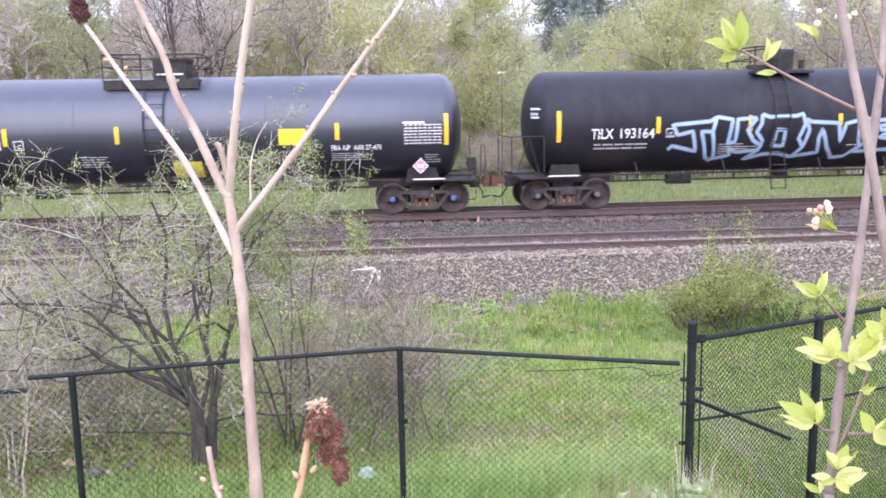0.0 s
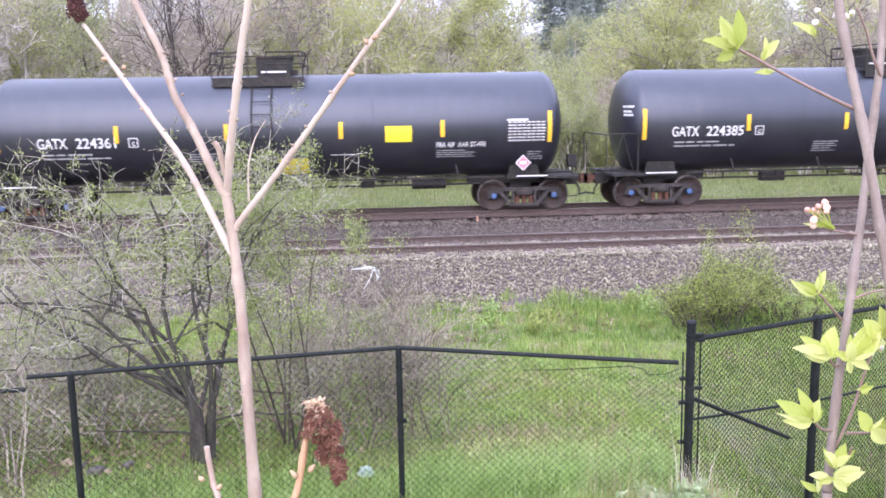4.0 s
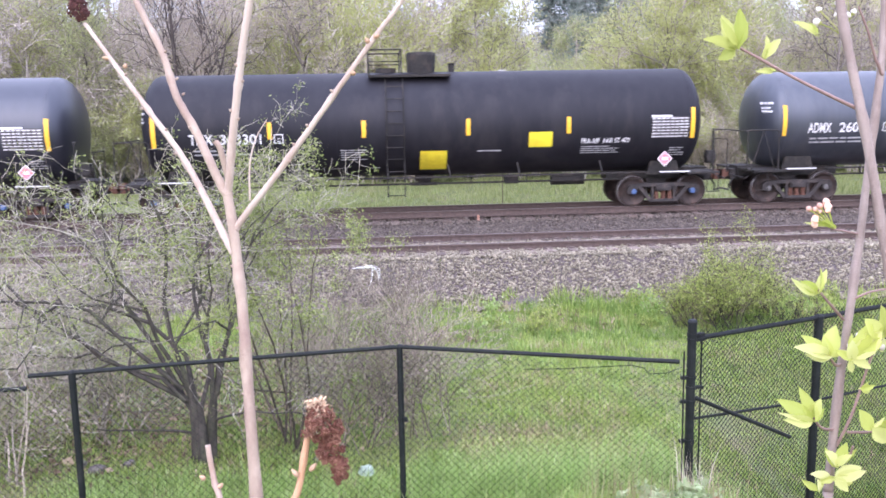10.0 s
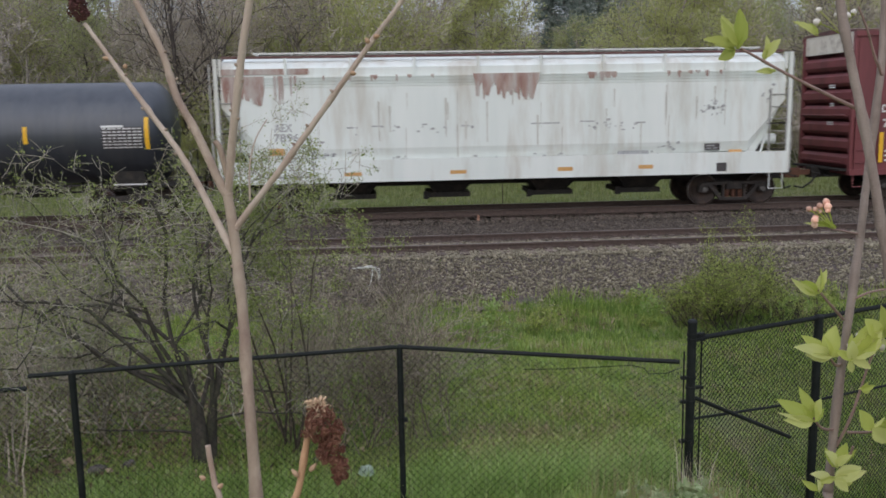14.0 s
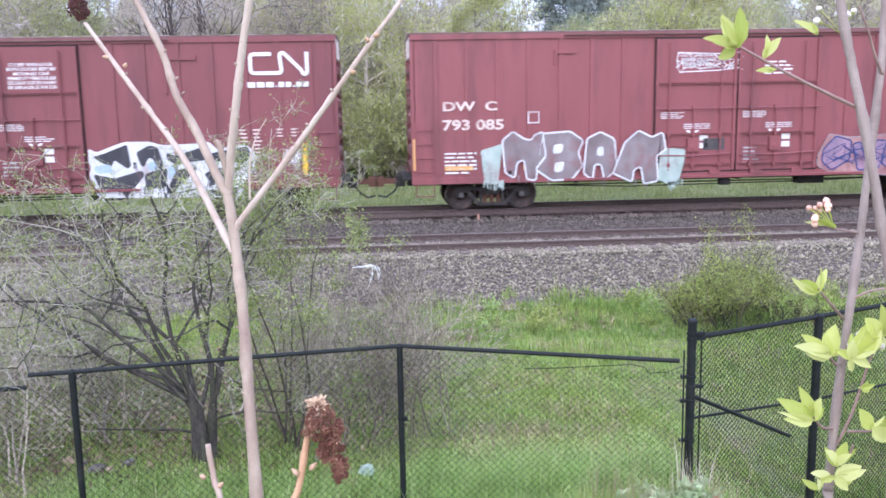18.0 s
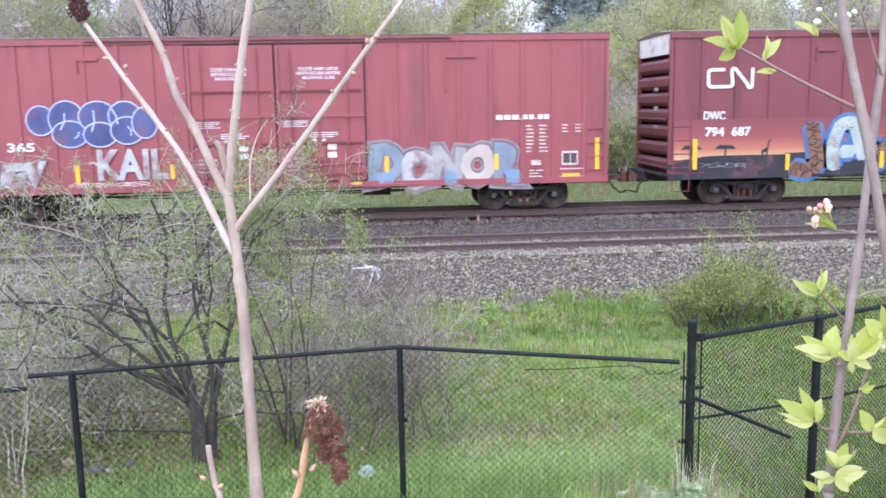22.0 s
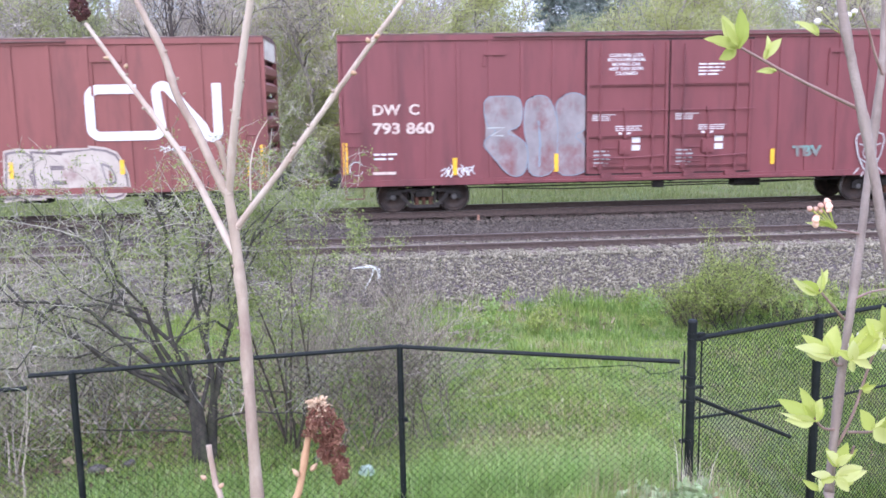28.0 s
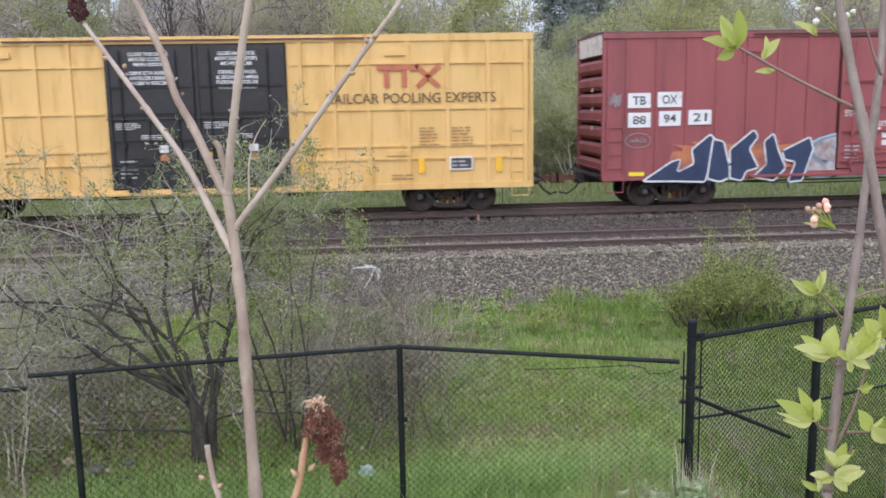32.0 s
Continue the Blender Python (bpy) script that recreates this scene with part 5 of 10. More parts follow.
# ---- hopper car ----
def hopper_car(c):
    car = thing("hopper_car", pose(c, TRACK_Y, 0), "white covered hopper car stained with rust", "hopper car", "freight train cars")
    top, sill = 4.35, 1.42
    w = 1.55
    # bulging side with sloping ends
    f = Form()
    prof = [(w - 0.10, sill), (w, sill + 0.5), (w, 3.6), (w - 0.05, 3.75), (w - 0.06, 4.15), (w - 0.35, top), (0.6, top + 0.12)]
    xs = [(-8.0, 0), (-6.9, 1), (6.95, 1), (8.0, 0)]
    def lo(x, z):
        k = abs(x) - 6.9
        return max(z, 1.55 + 1.55 * max(k, 0) / 1.1) if k > 0 else z
    full = [(-y, z) for y, z in prof] + [(y, z) for y, z in reversed(prof)]
    n = len(full)
    for x, _ in xs:
        for y, z in full:
            f.v.append((x, y, lo(x, z)))
    for i in range(len(xs) - 1):
        for j in range(n):
            a, b = i * n + j, i * n + (j + 1) % n
            f.f.append((a, a + n, b + n, b))
    f.f += [tuple(range(n)), tuple(reversed(range(3 * n, 4 * n)))]
    part("body", f, M_HOPPER, car, "smooth white steel sides with sloping ends")
    lay = on_side(w + 0.004)
    for z in (3.64, 3.72, 3.80, 3.88):
        part("side_band", Form().box(-7.9, 7.9, -w - 0.012, -w + 0.03, z, z + 0.035), M_HOPPER, car)
    for k in range(10):
        x = -8.0 + 16.0 * k / 9
        part("roof_rib", Form().box(x - 0.035, x + 0.035, -w - 0.01, -w + 0.12, 3.95, 4.42), M_HOPPER, car)
    f = Form().box(-7.2, 7.6, -0.62, 0.62, 4.58, 4.63)
    for k in range(16):
        x = -7.1 + 0.96 * k
        f.box(x, x + 0.05, -0.6, 0.6, 4.44, 4.58)
    part("roof_walk", f, M_GALV, car, "steel grating walkway along the roof")
    part("roof_rail", Form().box(-8.0, 8.0, -1.30, -1.18, 4.43, 4.50), M_ROOF, car)
    part("hatch", Form().box(-7.0, 7.4, -0.42, 0.42, 4.46, 4.56), M_HOPPER, car)
    # brown rust haze along the roof edge and dark streaks down the side
    patch(car, "rust_patch", -8.0, -5.6, 3.98, 4.14, on_side(w - 0.035), M_HOPPER_RUST, "brown rust along the roof edge", d=0.004)
    sr2 = random.Random(91)
    f = Form()
    for k in range(24):
        x, hi, l2, w2 = sr2.uniform(-6.5, 6.9), sr2.uniform(2.4, 3.6), sr2.uniform(0.3, 1.3), sr2.uniform(0.008, 0.03)
        f.add([(x - w2, 0, hi), (x + w2, 0, hi), (x + w2 * 0.5, 0, max(1.64, hi - l2)), (x - w2 * 0.5, 0, max(1.64, hi - l2))], [(0, 3, 2, 1)])
    tagged(part("grime_streak", wrap(f, lay, 0.002), M_STREAK, car, "thin grey-brown streaks of grime"), kind="stuff")
    # rust runs down from the top bands, ragged
    rr = random.Random(77)
    for x0, x1, drop, n in ((-7.95, -6.95, 0.95, 16), (-0.95, 0.75, 0.75, 26), (-6.6, -6.3, 1.0, 3), (-6.15, -5.95, 0.7, 2), (2.2, 3.0, 0.28, 7), (-5.2, -2.0, 0.25, 7), (4.4, 6.2, 0.22, 6)):
        f = Form()
        for k in range(n):
            x = x0 + (x1 - x0) * (k + rr.random()) / n
            w2 = rr.uniform(0.02, 0.08) * (1.0 if n < 10 else 1.9)
            deep = 0.0135 + 0.0003 * k
            low = 3.93 - drop * rr.uniform(0.35, 1.0)
            f.add([(x - w2, 0, 3.94), (x + w2, 0, 3.94), (x + w2 * rr.uniform(0.5, 1.3), 0, (3.94 + low) / 2), (x + w2 * 0.35, 0, low), (x - w2 * 0.35, 0, low + 0.03), (x - w2 * rr.uniform(0.5, 1.2), 0, (3.94 + low) / 2)], [(0, 5, 4, 3, 2, 1)])
            f.v[-6:] = [lay(px, pz, deep) for px, pq, pz in f.v[-6:]]
        tagged(part("rust_patch", f, M_HOPPER_RUST, car, "brown rust running down"), kind="stuff")


    def flakes(x0, x1, z0, z1, n, seed, material=None):
        """Scattered chips where the paint has come off."""
        r = random.Random(seed)
        f = Form()
        for k in range(n):
            x, z = r.gauss((x0 + x1) / 2, (x1 - x0) / 4), r.gauss((z0 + z1) / 2, (z1 - z0) / 4)
            a, b = r.uniform(0.015, 0.07), r.uniform(0.01, 0.04)
            f.add([(x - a, 0, z - b * r.random()), (x - a * 0.2, 0, z - b), (x + a, 0, z - b * 0.3), (x + a * 0.5, 0, z + b), (x - a * 0.6, 0, z + b * 0.8)], [(0, 1, 2, 3, 4)])
        tagged(part("paint_scar", wrap(f, lay, 0.003), material or M_GREYTXT, car, "chips of flaked paint"), kind="stuff")


    for k, (a, b) in enumerate(((-4.6, -4.3), (-3.9, -3.6), (-2.5, -2.35), (-1.4, -1.1), (0.6, 1.5), (2.0, 2.5), (3.6, 3.9))):
        small_print(car, a, b, 2.46 + 0.03 * (k % 3), 2.54 + 0.03 * (k % 3), lay, 1, M_GREYTXT, 31 + k)
    for x0, x1, z0, z1, n, s in ((-5.6, -4.7, 1.5, 1.95, 14, 11), (-3.4, -2.8, 1.5, 1.75, 8, 12), (4.2, 5.0, 1.7, 1.95, 9, 13), (1.8, 3.6, 2.3, 2.6, 16, 15), (5.5, 6.35, 2.6, 3.05, 26, 14), (-4.8, -1.0, 2.3, 2.6, 12, 16), (-2, 4, 1.5, 1.7, 18, 17), (7.2, 7.9, 2.9, 3.6, 9, 18)):
        flakes(x0, x1, z0, z1, n, s)
    # side sill
    part("side_sill", Form().box(-8.1, 8.15, -1.62, -1.52, 0.98, 1.60), M_HOPPER, car, "white side sill")
    part("side_sill", Form().box(-8.1, 8.15, 1.52, 1.62, 0.98, 1.42), M_HOPPER, car)
    lay_s = on_side(1.624)
    for a, b, lo_z, hi_z in ((-4.70, -4.22, 1.16, 1.26), (-1.73, -1.27, 1.16, 1.26), (1.35, 1.78, 1.17, 1.28), (3.70, 4.12, 1.18, 1.29)):
        patch(car, "reflective_strip", a, b, lo_z, hi_z, lay_s, M_ORANGE, "faded orange reflective strip")
    patch(car, "reflective_strip", -6.76, -6.33, 1.77, 1.96, lay, M_ORANGE, "faded orange reflective strip")
    patch(car, "reflective_strip", 6.37, 6.76, 1.48, 1.67, lay, M_ORANGE, "faded orange reflective strip")
    patch(car, "stencil_panel", 5.65, 6.1, 1.66, 1.86, lay, M_DARKTXT, "dark stencil panel")
    small_print(car, 5.7, 6.05, 1.69, 1.83, lay, 2, M_GREYTXT, 21, 0.004)
    patch(car, "stencil_panel", 6.0, 6.3, 1.05, 1.3, lay_s, M_DARKTXT)
    patch(car, "repaint_patch", 3.1, 4.0, 1.52, 1.70, lay, M_GREYTXT, "grey repainted patch")
    patch(car, "repaint_patch", 1.5, 2.45, 1.52, 1.60, lay, M_GREYTXT, "grey repainted patch")
    small_print(car, -6.9, -5.6, 1.1, 1.22, lay_s, 1, M_GREYTXT, 22)
    letters(car, "car_code", "AEX", -6.60, -6.10, 2.42, 2.64, lay, M_GREYTXT, "grey stencilled code letters", bold=0.02)
    letters(car, "car_number", "7896", -6.62, -5.92, 2.14, 2.37, lay, M_GREYTXT, "grey stencilled car number", bold=0.02)
    small_print(car, -6.6, -5.4, 1.55, 1.72, lay, 2, M_GREYTXT, 24)
    for s in (-1, 1):
        # end framing: corner posts, slope sheet, ladder
        x = s * 8.12
        part("corner_post", Form().box(x - 0.05, x + 0.05, -1.60, -1.50, 0.98, 4.42), M_HOPPER, car)
        part("corner_post", Form().box(x - 0.05, x + 0.05, 1.50, 1.60, 0.98, 4.42), M_HOPPER, car)
        q = [(s * 6.92, 1.43), (s * 6.92, 1.6), (s * 7.95, 3.15), (s * 8.06, 3.15), (s * 7.15, 1.43)]
        part("slope_sheet", Form().prism(q if s > 0 else q[::-1], -1.38, 1.38), M_HOPPER, car, "white sloping end sheet")
        ladder(car, s * 7.55, s * 8.05, 0.95, 3.4, -1.58, M_LADDER, 7, "weathered grey end ladder")
        ladder(car, s * 8.32, s * 8.34, 1.0, 4.3, -1.30, M_LADDER, 9, "tall end ladder seen edge on")
        # dark triangle added to imitate the shade and framing in the open end
        q = [(s * 6.98, 1.06), (s * 8.0, 1.06), (s * 8.0, 2.98)]
        part("end_web", Form().prism(q if s < 0 else q[::-1], -0.06, 0.06), M_UNDER, car, "dark plate added for shade and framing under the slope sheet")
        f = Form()
        lathe(f, [(0.001, -0.3), (0.13, -0.3), (0.15, -0.2), (0.15, 0.25), (0.001, 0.25)], 12)
        f.v = [(s * 7.62 + y, -1.2 + x, 1.95 + z) for x, y, z in f.v]
        part("brake_cylinder", f, M_HOPPER, car, "white brake cylinder")
        for z in (2.0, 2.75):
            part("end_brace", Form().tube([(s * 7.5, -1.42, z - 0.35), (s * 8.1, -1.42, z - 0.35)], 0.02, 5), M_UNDER, car)
        part("end_brace", Form().tube([(s * 7.3, -1.5, 1.43), (s * 7.62, -1.5, 2.6)], 0.03, 5), M_HOPPER, car)
        part("step", Form().tube([(s * 7.6, -1.57, 0.98), (s * 7.6, -1.57, 0.52), (s * 8.0, -1.57, 0.52), (s * 8.0, -1.57, 0.98)], 0.018, 5), M_HOPPER, car)
        part("end_platform", Form().box(min(s * 7.0, s * 8.3), max(s * 7.0, s * 8.3), -1.5, 1.5, 0.95, 1.02), M_UNDER, car)
    part("centre_sill", Form().box(-8.3, 8.3, -0.3, 0.3, 0.74, 1.0), M_UNDER, car)
    for x in (-4.45, -1.7, 1.35, 4.0):
        f = Form()
        a, b = 1.15, 0.42
        f.add([(x - a, -1.35, 1.45), (x + a, -1.35, 1.45), (x + a, 1.35, 1.45), (x - a, 1.35, 1.45), (x - b, -0.7, 0.55), (x + b, -0.7, 0.55), (x + b, 0.7, 0.55), (x - b, 0.7, 0.55)],
              [(0, 3, 2, 1), (4, 5, 6, 7), (0, 1, 5, 4), (1, 2, 6, 5), (2, 3, 7, 6), (3, 0, 4, 7)])
        f.box(x - 0.62, x + 0.62, -0.78, 0.78, 0.42, 0.56).box(x - 0.75, x - 0.6, -0.85, -0.7, 0.38, 0.6)
        part("outlet_gate", f, M_UNDER, car, "dark discharge hopper under the body")
    for x in (-6.83, 6.8):
        bogie(car, x, False)
    couplers(car, 8.3, 8.95)
    return car


train.append((hopper_car(120.3), 120.3))


# ---- box cars ----


def box_car(c, paint, label, half=9.33, top=4.98, bottom=0.84, ribs=None, door=(-2.40, 2.45), split=0.0, door_paint=None, louvre=False, grid=False, blue=False, sill=None, end_white=True, seed=1):
    car = thing("box_car", pose(c, TRACK_Y, 0), label, "box car", "freight train cars")
    part("body", Form().box(-half + 0.1, half - 0.1, -SIDE_Y, SIDE_Y, bottom + 0.15, top), paint, car)
    # roof: low pitched steel panels with raised seams
    f = Form().bars(-half, half, 0, 0, [(-1.60, top), (1.60, top), (1.60, top + 0.05), (0, top + 0.13), (-1.60, top + 0.05)])
    part("roof", f, paint if grid else M_ROOF, car, "steel roof with raised seams")
    f = Form()
    k = 0
    while -half + 0.3 + k * 0.62 < half - 0.2:
        x = -half + 0.3 + k * 0.62
        f.add([(x - 0.1, -1.61, top + 0.04), (x + 0.1, -1.61, top + 0.04), (x + 0.1, 0, top + 0.13), (x - 0.1, 0, top + 0.13), (x - 0.05, -1.61, top + 0.062), (x + 0.05, -1.61, top + 0.062), (x + 0.05, 0, top + 0.18), (x - 0.05, 0, top + 0.18)],
              [(4, 5, 6, 7), (0, 1, 5, 4), (1, 2, 6, 5), (3, 0, 4, 7)])
        k += 1
    part("roof_seam", f, paint if grid else M_ROOF_SEAM, car, "paler raised roof seams")
    for s in (-1, 1):
        y0, y1 = sorted((s * SIDE_Y, s * (SIDE_Y + 0.05)))
        part("top_chord", Form().box(-half, half, y0, y1, top - 0.14, top), paint, car)
        part("side_sill", Form().box(-half, half, y0, y1, bottom, bottom + 0.17), sill or paint, car)
    xs = ribs if ribs is not None else [-8.62, -7.75, -6.88, -6.0, -5.1, -4.2, -3.3, 3.3, 4.15, 5.05, 5.95, 6.85, 7.75, 8.62]
    for x in xs:
        part("side_rib", Form().prism([(x - 0.055, bottom + 0.17), (x + 0.055, bottom + 0.17), (x + 0.055, top - 0.14), (x - 0.055, top - 0.14)], -SIDE_Y - (0.065 if grid else 0.038), -SIDE_Y), paint, car)
    if grid:
        for z in (1.62, 1.98, 3.0, 4.25):
            for a, b in ((-half + 0.1, door[0] - 0.12), (door[1] + 0.12, half - 0.1)):
                part("side_rib", Form().box(a, b, -SIDE_Y - 0.055, -SIDE_Y, z - 0.035, z + 0.035), paint, car)
    # corrugated ends
    for s in (-1, 1):
        f = Form()
        z = bottom + 0.2
        rows = 7
        h = (top - 0.6 - z) / rows
        pts = [(0.0, bottom)]
        for i in range(rows):
            a = z + h * i
            pts += [(0.0, a), (0.11, a + h * 0.22), (0.11, a + h * 0.62), (0.0, a + h * 0.82)]
        pts += [(0.0, top - 0.55)]
        m = len(pts)
        x0 = s * (half - 0.1)
        for y in (-1.42, 1.42):
            for d, zz in pts:
                f.v.append((x0 + s * d * 0.95, y, zz))
        f.f += [(i, i + 1, i + 1 + m, i + m) if s > 0 else (i + m, i + 1 + m, i + 1, i) for i in range(m - 1)]
        f.f += [tuple(range(m)), tuple(range(m, 2 * m))]
        part("end_wall", f, paint, car, "steel end wall with deep level corrugations")
        f = Form().box(min(x0, x0 + s * 0.08), max(x0, x0 + s * 0.08), -1.50, 1.50, top - 0.56, top)
        part("end_panel", f, M_WHITE_END if end_white else paint, car, "weathered white upper end panel")
        for y in (-1.56, 1.44):
            part("corner_post", Form().box(min(x0 - s * 0.02, x0 + s * 0.1), max(x0 - s * 0.02, x0 + s * 0.1), y, y + 0.13, bottom, top), paint, car)
        small_print_end(car, x0 + s * 0.11, s, seed)
        # corner ladder, handholds, steps
        ladder(car, s * (half - 0.62), s * (half - 0.12), 1.0, 2.55, -SIDE_Y - 0.05, paint, 4, "corner ladder of bent grab bars", name="corner_ladder")
        part("step", Form().tube([(s * (half - 0.62), -1.58, bottom), (s * (half - 0.62), -1.58, 0.50), (s * (half - 0.12), -1.58, 0.50), (s * (half - 0.12), -1.58, bottom)], 0.018, 5), paint, car)
        part("end_railing", Form().tube([(x0 + s * 0.16, -1.4, 2.55), (x0 + s * 0.2, -1.4, 2.58), (x0 + s * 0.2, 1.4, 2.58)], 0.02, 5).tube([(x0 + s * 0.2, -1.3, 1.2), (x0 + s * 0.2, 1.3, 1.2)], 0.018, 5), paint, car)
        part("end_platform", Form().box(min(x0, x0 + s * 0.35), max(x0, x0 + s * 0.35), -1.45, 1.45, bottom + 0.12, bottom + 0.17), M_UNDER, car)
    # double door
    dp = door_paint or paint
    mid = split
    for a, b in ((door[0], mid), (mid, door[1])):
        y = SIDE_Y + 0.03
        d = part("door", Form().box(a + 0.04, b - 0.04, -y - 0.035, -SIDE_Y, bottom + 0.22, top - 0.2), dp, car, "black steel sliding door" if door_paint else ("louvred steel sliding door" if louvre else "ribbed steel plug door"))
        # dark strips round each door: its seal plus painted gap shadow lines
        f = Form()
        for x in (a + 0.012, b - 0.012):
            f.box(x - 0.02, x + 0.02, -y - 0.02, -SIDE_Y, bottom + 0.2, top - 0.16)
        f.box(a, b, -y - 0.02, -SIDE_Y, top - 0.2, top - 0.15).box(a, b, -y - 0.02, -SIDE_Y, bottom + 0.175, bottom + 0.22)
        part("seal", f, M_SEAL_SHADE, d, "dark strip for the door seal and shaded gap")
        f = Form()
        if louvre:
            z = bottom + 0.34
            while z < top - 0.3:
                f.add([(a + 0.14, -y - 0.036, z), (b - 0.14, -y - 0.036, z), (b - 0.14, -y - 0.085, z + 0.03), (a + 0.14, -y - 0.085, z + 0.03), (a + 0.14, -y - 0.036, z + 0.085), (b - 0.14, -y - 0.036, z + 0.085)], [(0, 1, 2, 3), (3, 2, 5, 4)])
                z += 0.115
            part("louvre", f, dp, d)
        else:
            for z in (1.24, 2.11, 3.54) if not grid else (1.6, 2.25, 2.98, 3.7):
                f.box(a + 0.1, b - 0.1, -y - 0.085, -y - 0.03, z - 0.03, z + 0.03).box(a + 0.1, b - 0.1, -y - 0.125, -y - 0.085, z + 0.018, z + 0.034)
            for x in (a + 0.07, b - 0.07):
                f.box(x - 0.04, x + 0.04, -y - 0.09, -y - 0.03, bottom + 0.24, top - 0.22)
            part("door_rib", f, dp, d)
            for k in (0.17, 0.47, 0.80):
                x = a + (b - a) * k
                part("locking_rod", Form().tube([(x, -y - 0.12, bottom + 0.24), (x, -y - 0.12, top - 0.3 if k != 0.47 else 2.85)], 0.022, 6), dp, d, "upright steel locking rod")
                for z in (1.24, 2.11, 2.86):
                    part("rod_guide", Form().box(x - 0.05, x + 0.05, -y - 0.145, -y - 0.03, z - 0.05, z + 0.05), dp, d)
            part("operating_bar", Form().tube([(a - 0.02, -y - 0.13, 2.84), (b + 0.02, -y - 0.13, 2.84)], 0.018, 6), dp, d)
            part("operating_bar", Form().tube([(a + 0.12, -y - 0.13, 1.52), (a + (b - a) * 0.5, -y - 0.14, 1.50), (b - 0.12, -y - 0.13, 1.56)], 0.022, 6), dp, d, "bent operating lever")
            part("gear_case", Form().box(a + (b - a) * 0.40, a + (b - a) * 0.54, -y - 0.14, -y - 0.03, 1.62, 2.0).tube([(a + (b - a) * 0.47, -y - 0.17, 1.74), (a + (b - a) * 0.47, -y - 0.14, 1.74)], 0.07, 10), dp, d, "door gear case with hub")
            for z in (1.38, 1.78):
                part("handle", Form().tube([(a + (b - a) * 0.22, -y - 0.05, z), (a + (b - a) * 0.22, -y - 0.12, z), (a + (b - a) * 0.38, -y - 0.12, z), (a + (b - a) * 0.38, -y - 0.05, z)], 0.014, 5), dp, d)
            for x in (a + (b - a) * 0.25, a + (b - a) * 0.75):
                part("door_roller", Form().box(x - 0.16, x + 0.16, -y - 0.11, -y + 0.0, bottom + 0.10, bottom + 0.24), dp, d)
            for k in (-1, 1):
                patch(d, "gear_stencil", a + (b - a) * 0.47 + k * 0.14 - 0.05, a + (b - a) * 0.47 + k * 0.14 + 0.05, 2.16, 2.22, on_side(y + 0.04), M_WHITE, lean=0.6 * k)
            patch(d, "label_plate", a + (b - a) * 0.56, a + (b - a) * 0.66, 1.92, 2.12, on_side(y + 0.04), M_WHITE)
            patch(d, "label_plate", a + (b - a) * 0.56, a + (b - a) * 0.66, 1.70, 1.86, on_side(y + 0.04), P_ORANGE if grid else M_WHITE)
            small_print(d, a + (b - a) * 0.36, a + (b - a) * 0.68, 2.25, 2.42, on_side(y + 0.04), 3, M_WHITE, seed + 3)
            small_print(d, a + (b - a) * 0.08, a + (b - a) * 0.36, 2.55, 2.75, on_side(y + 0.04), 4, M_WHITE, seed + 4)
            small_print(d, a + (b - a) * 0.1, a + (b - a) * 0.3, 1.2, 1.75, on_side(y + 0.04), 5, M_GREYTXT, seed + 5)
    part("door_track", Form().box(door[0] - 1.9 if grid else door[0] - 2.6, door[1] + 1.4, -SIDE_Y - 0.13, -SIDE_Y - 0.05, bottom + 0.02, bottom + 0.09), sill or paint, car)
    part("door_track", Form().box(door[0] - 2.6, door[1] + 2.4, -SIDE_Y - 0.12, -SIDE_Y - 0.05, top - 0.07, top - 0.03), M_ROOF, car, "dark upper door track")
    for a, b, z in () if grid else ((-5.27, -4.69, 4.42), (4.70, 5.55, 4.38)):
        part("access_plate", Form().box(a, b, -SIDE_Y - 0.06, -SIDE_Y, z, z + 0.12), paint, car)
        part("access_plate", Form().box(a - 0.02, a + 0.04, -SIDE_Y - 0.05, -SIDE_Y, z - 0.9 if a > 0 else z - 0.3, z), paint, car)
    for a, z in () if not grid else ((-5.43, 4.5), (5.18, 4.45), (5.18, 1.7), (-5.4, 1.72)):
        part("access_plate", Form().box(a, a + 0.62, -SIDE_Y - 0.075, -SIDE_Y, z, z + 0.14), paint, car)
    # underframe
    part("centre_sill", Form().box(-half - 0.1, half + 0.1, -0.3, 0.3, 0.7, bottom + 0.15), M_UNDER, car)
    for x in (-4.6, -2.4, 0.2, 2.4, 4.6):
        part("cross_bearer", Form().box(x - 0.06, x + 0.06, -1.45, 1.45, bottom - 0.06, bottom + 0.15), M_UNDER, car)
    f = Form().tube([(-5.6, -1.2, 0.72), (-3.0, -1.2, 0.62), (2.5, -1.2, 0.66), (5.6, -1.2, 0.74)], 0.018, 5).tube([(-6, -0.6, 0.66), (6, -0.6, 0.66)], 0.022, 5)
    f.box(2.3, 3.1, -0.9, -0.5, 0.55, 0.85).box(-0.3, 0.0, -1.35, -1.15, 0.6, bottom)
    part("brake_rigging", f, M_UNDER, car)
    for x in (-7.0, 7.0):
        bogie(car, x, blue)
    couplers(car, half + 0.15, 10.32)
    return car


def small_print_end(car, x, s, seed):
    """Small white stencils on the end corrugations."""
    r = random.Random(seed)
    f = Form()
    for z in (2.35, 2.9, 3.45):
        for i in range(2):
            w = r.uniform(0.25, 0.4)
            y0 = -0.55
            f.add([(x, y0, z - 0.06 * i), (x, y0 + w, z - 0.06 * i), (x, y0 + w, z - 0.06 * i + 0.035), (x, y0, z - 0.06 * i + 0.035)], [(0, 1, 2, 3) if s > 0 else (3, 2, 1, 0)])
    part("stencil_print", f, M_WHITE, car)


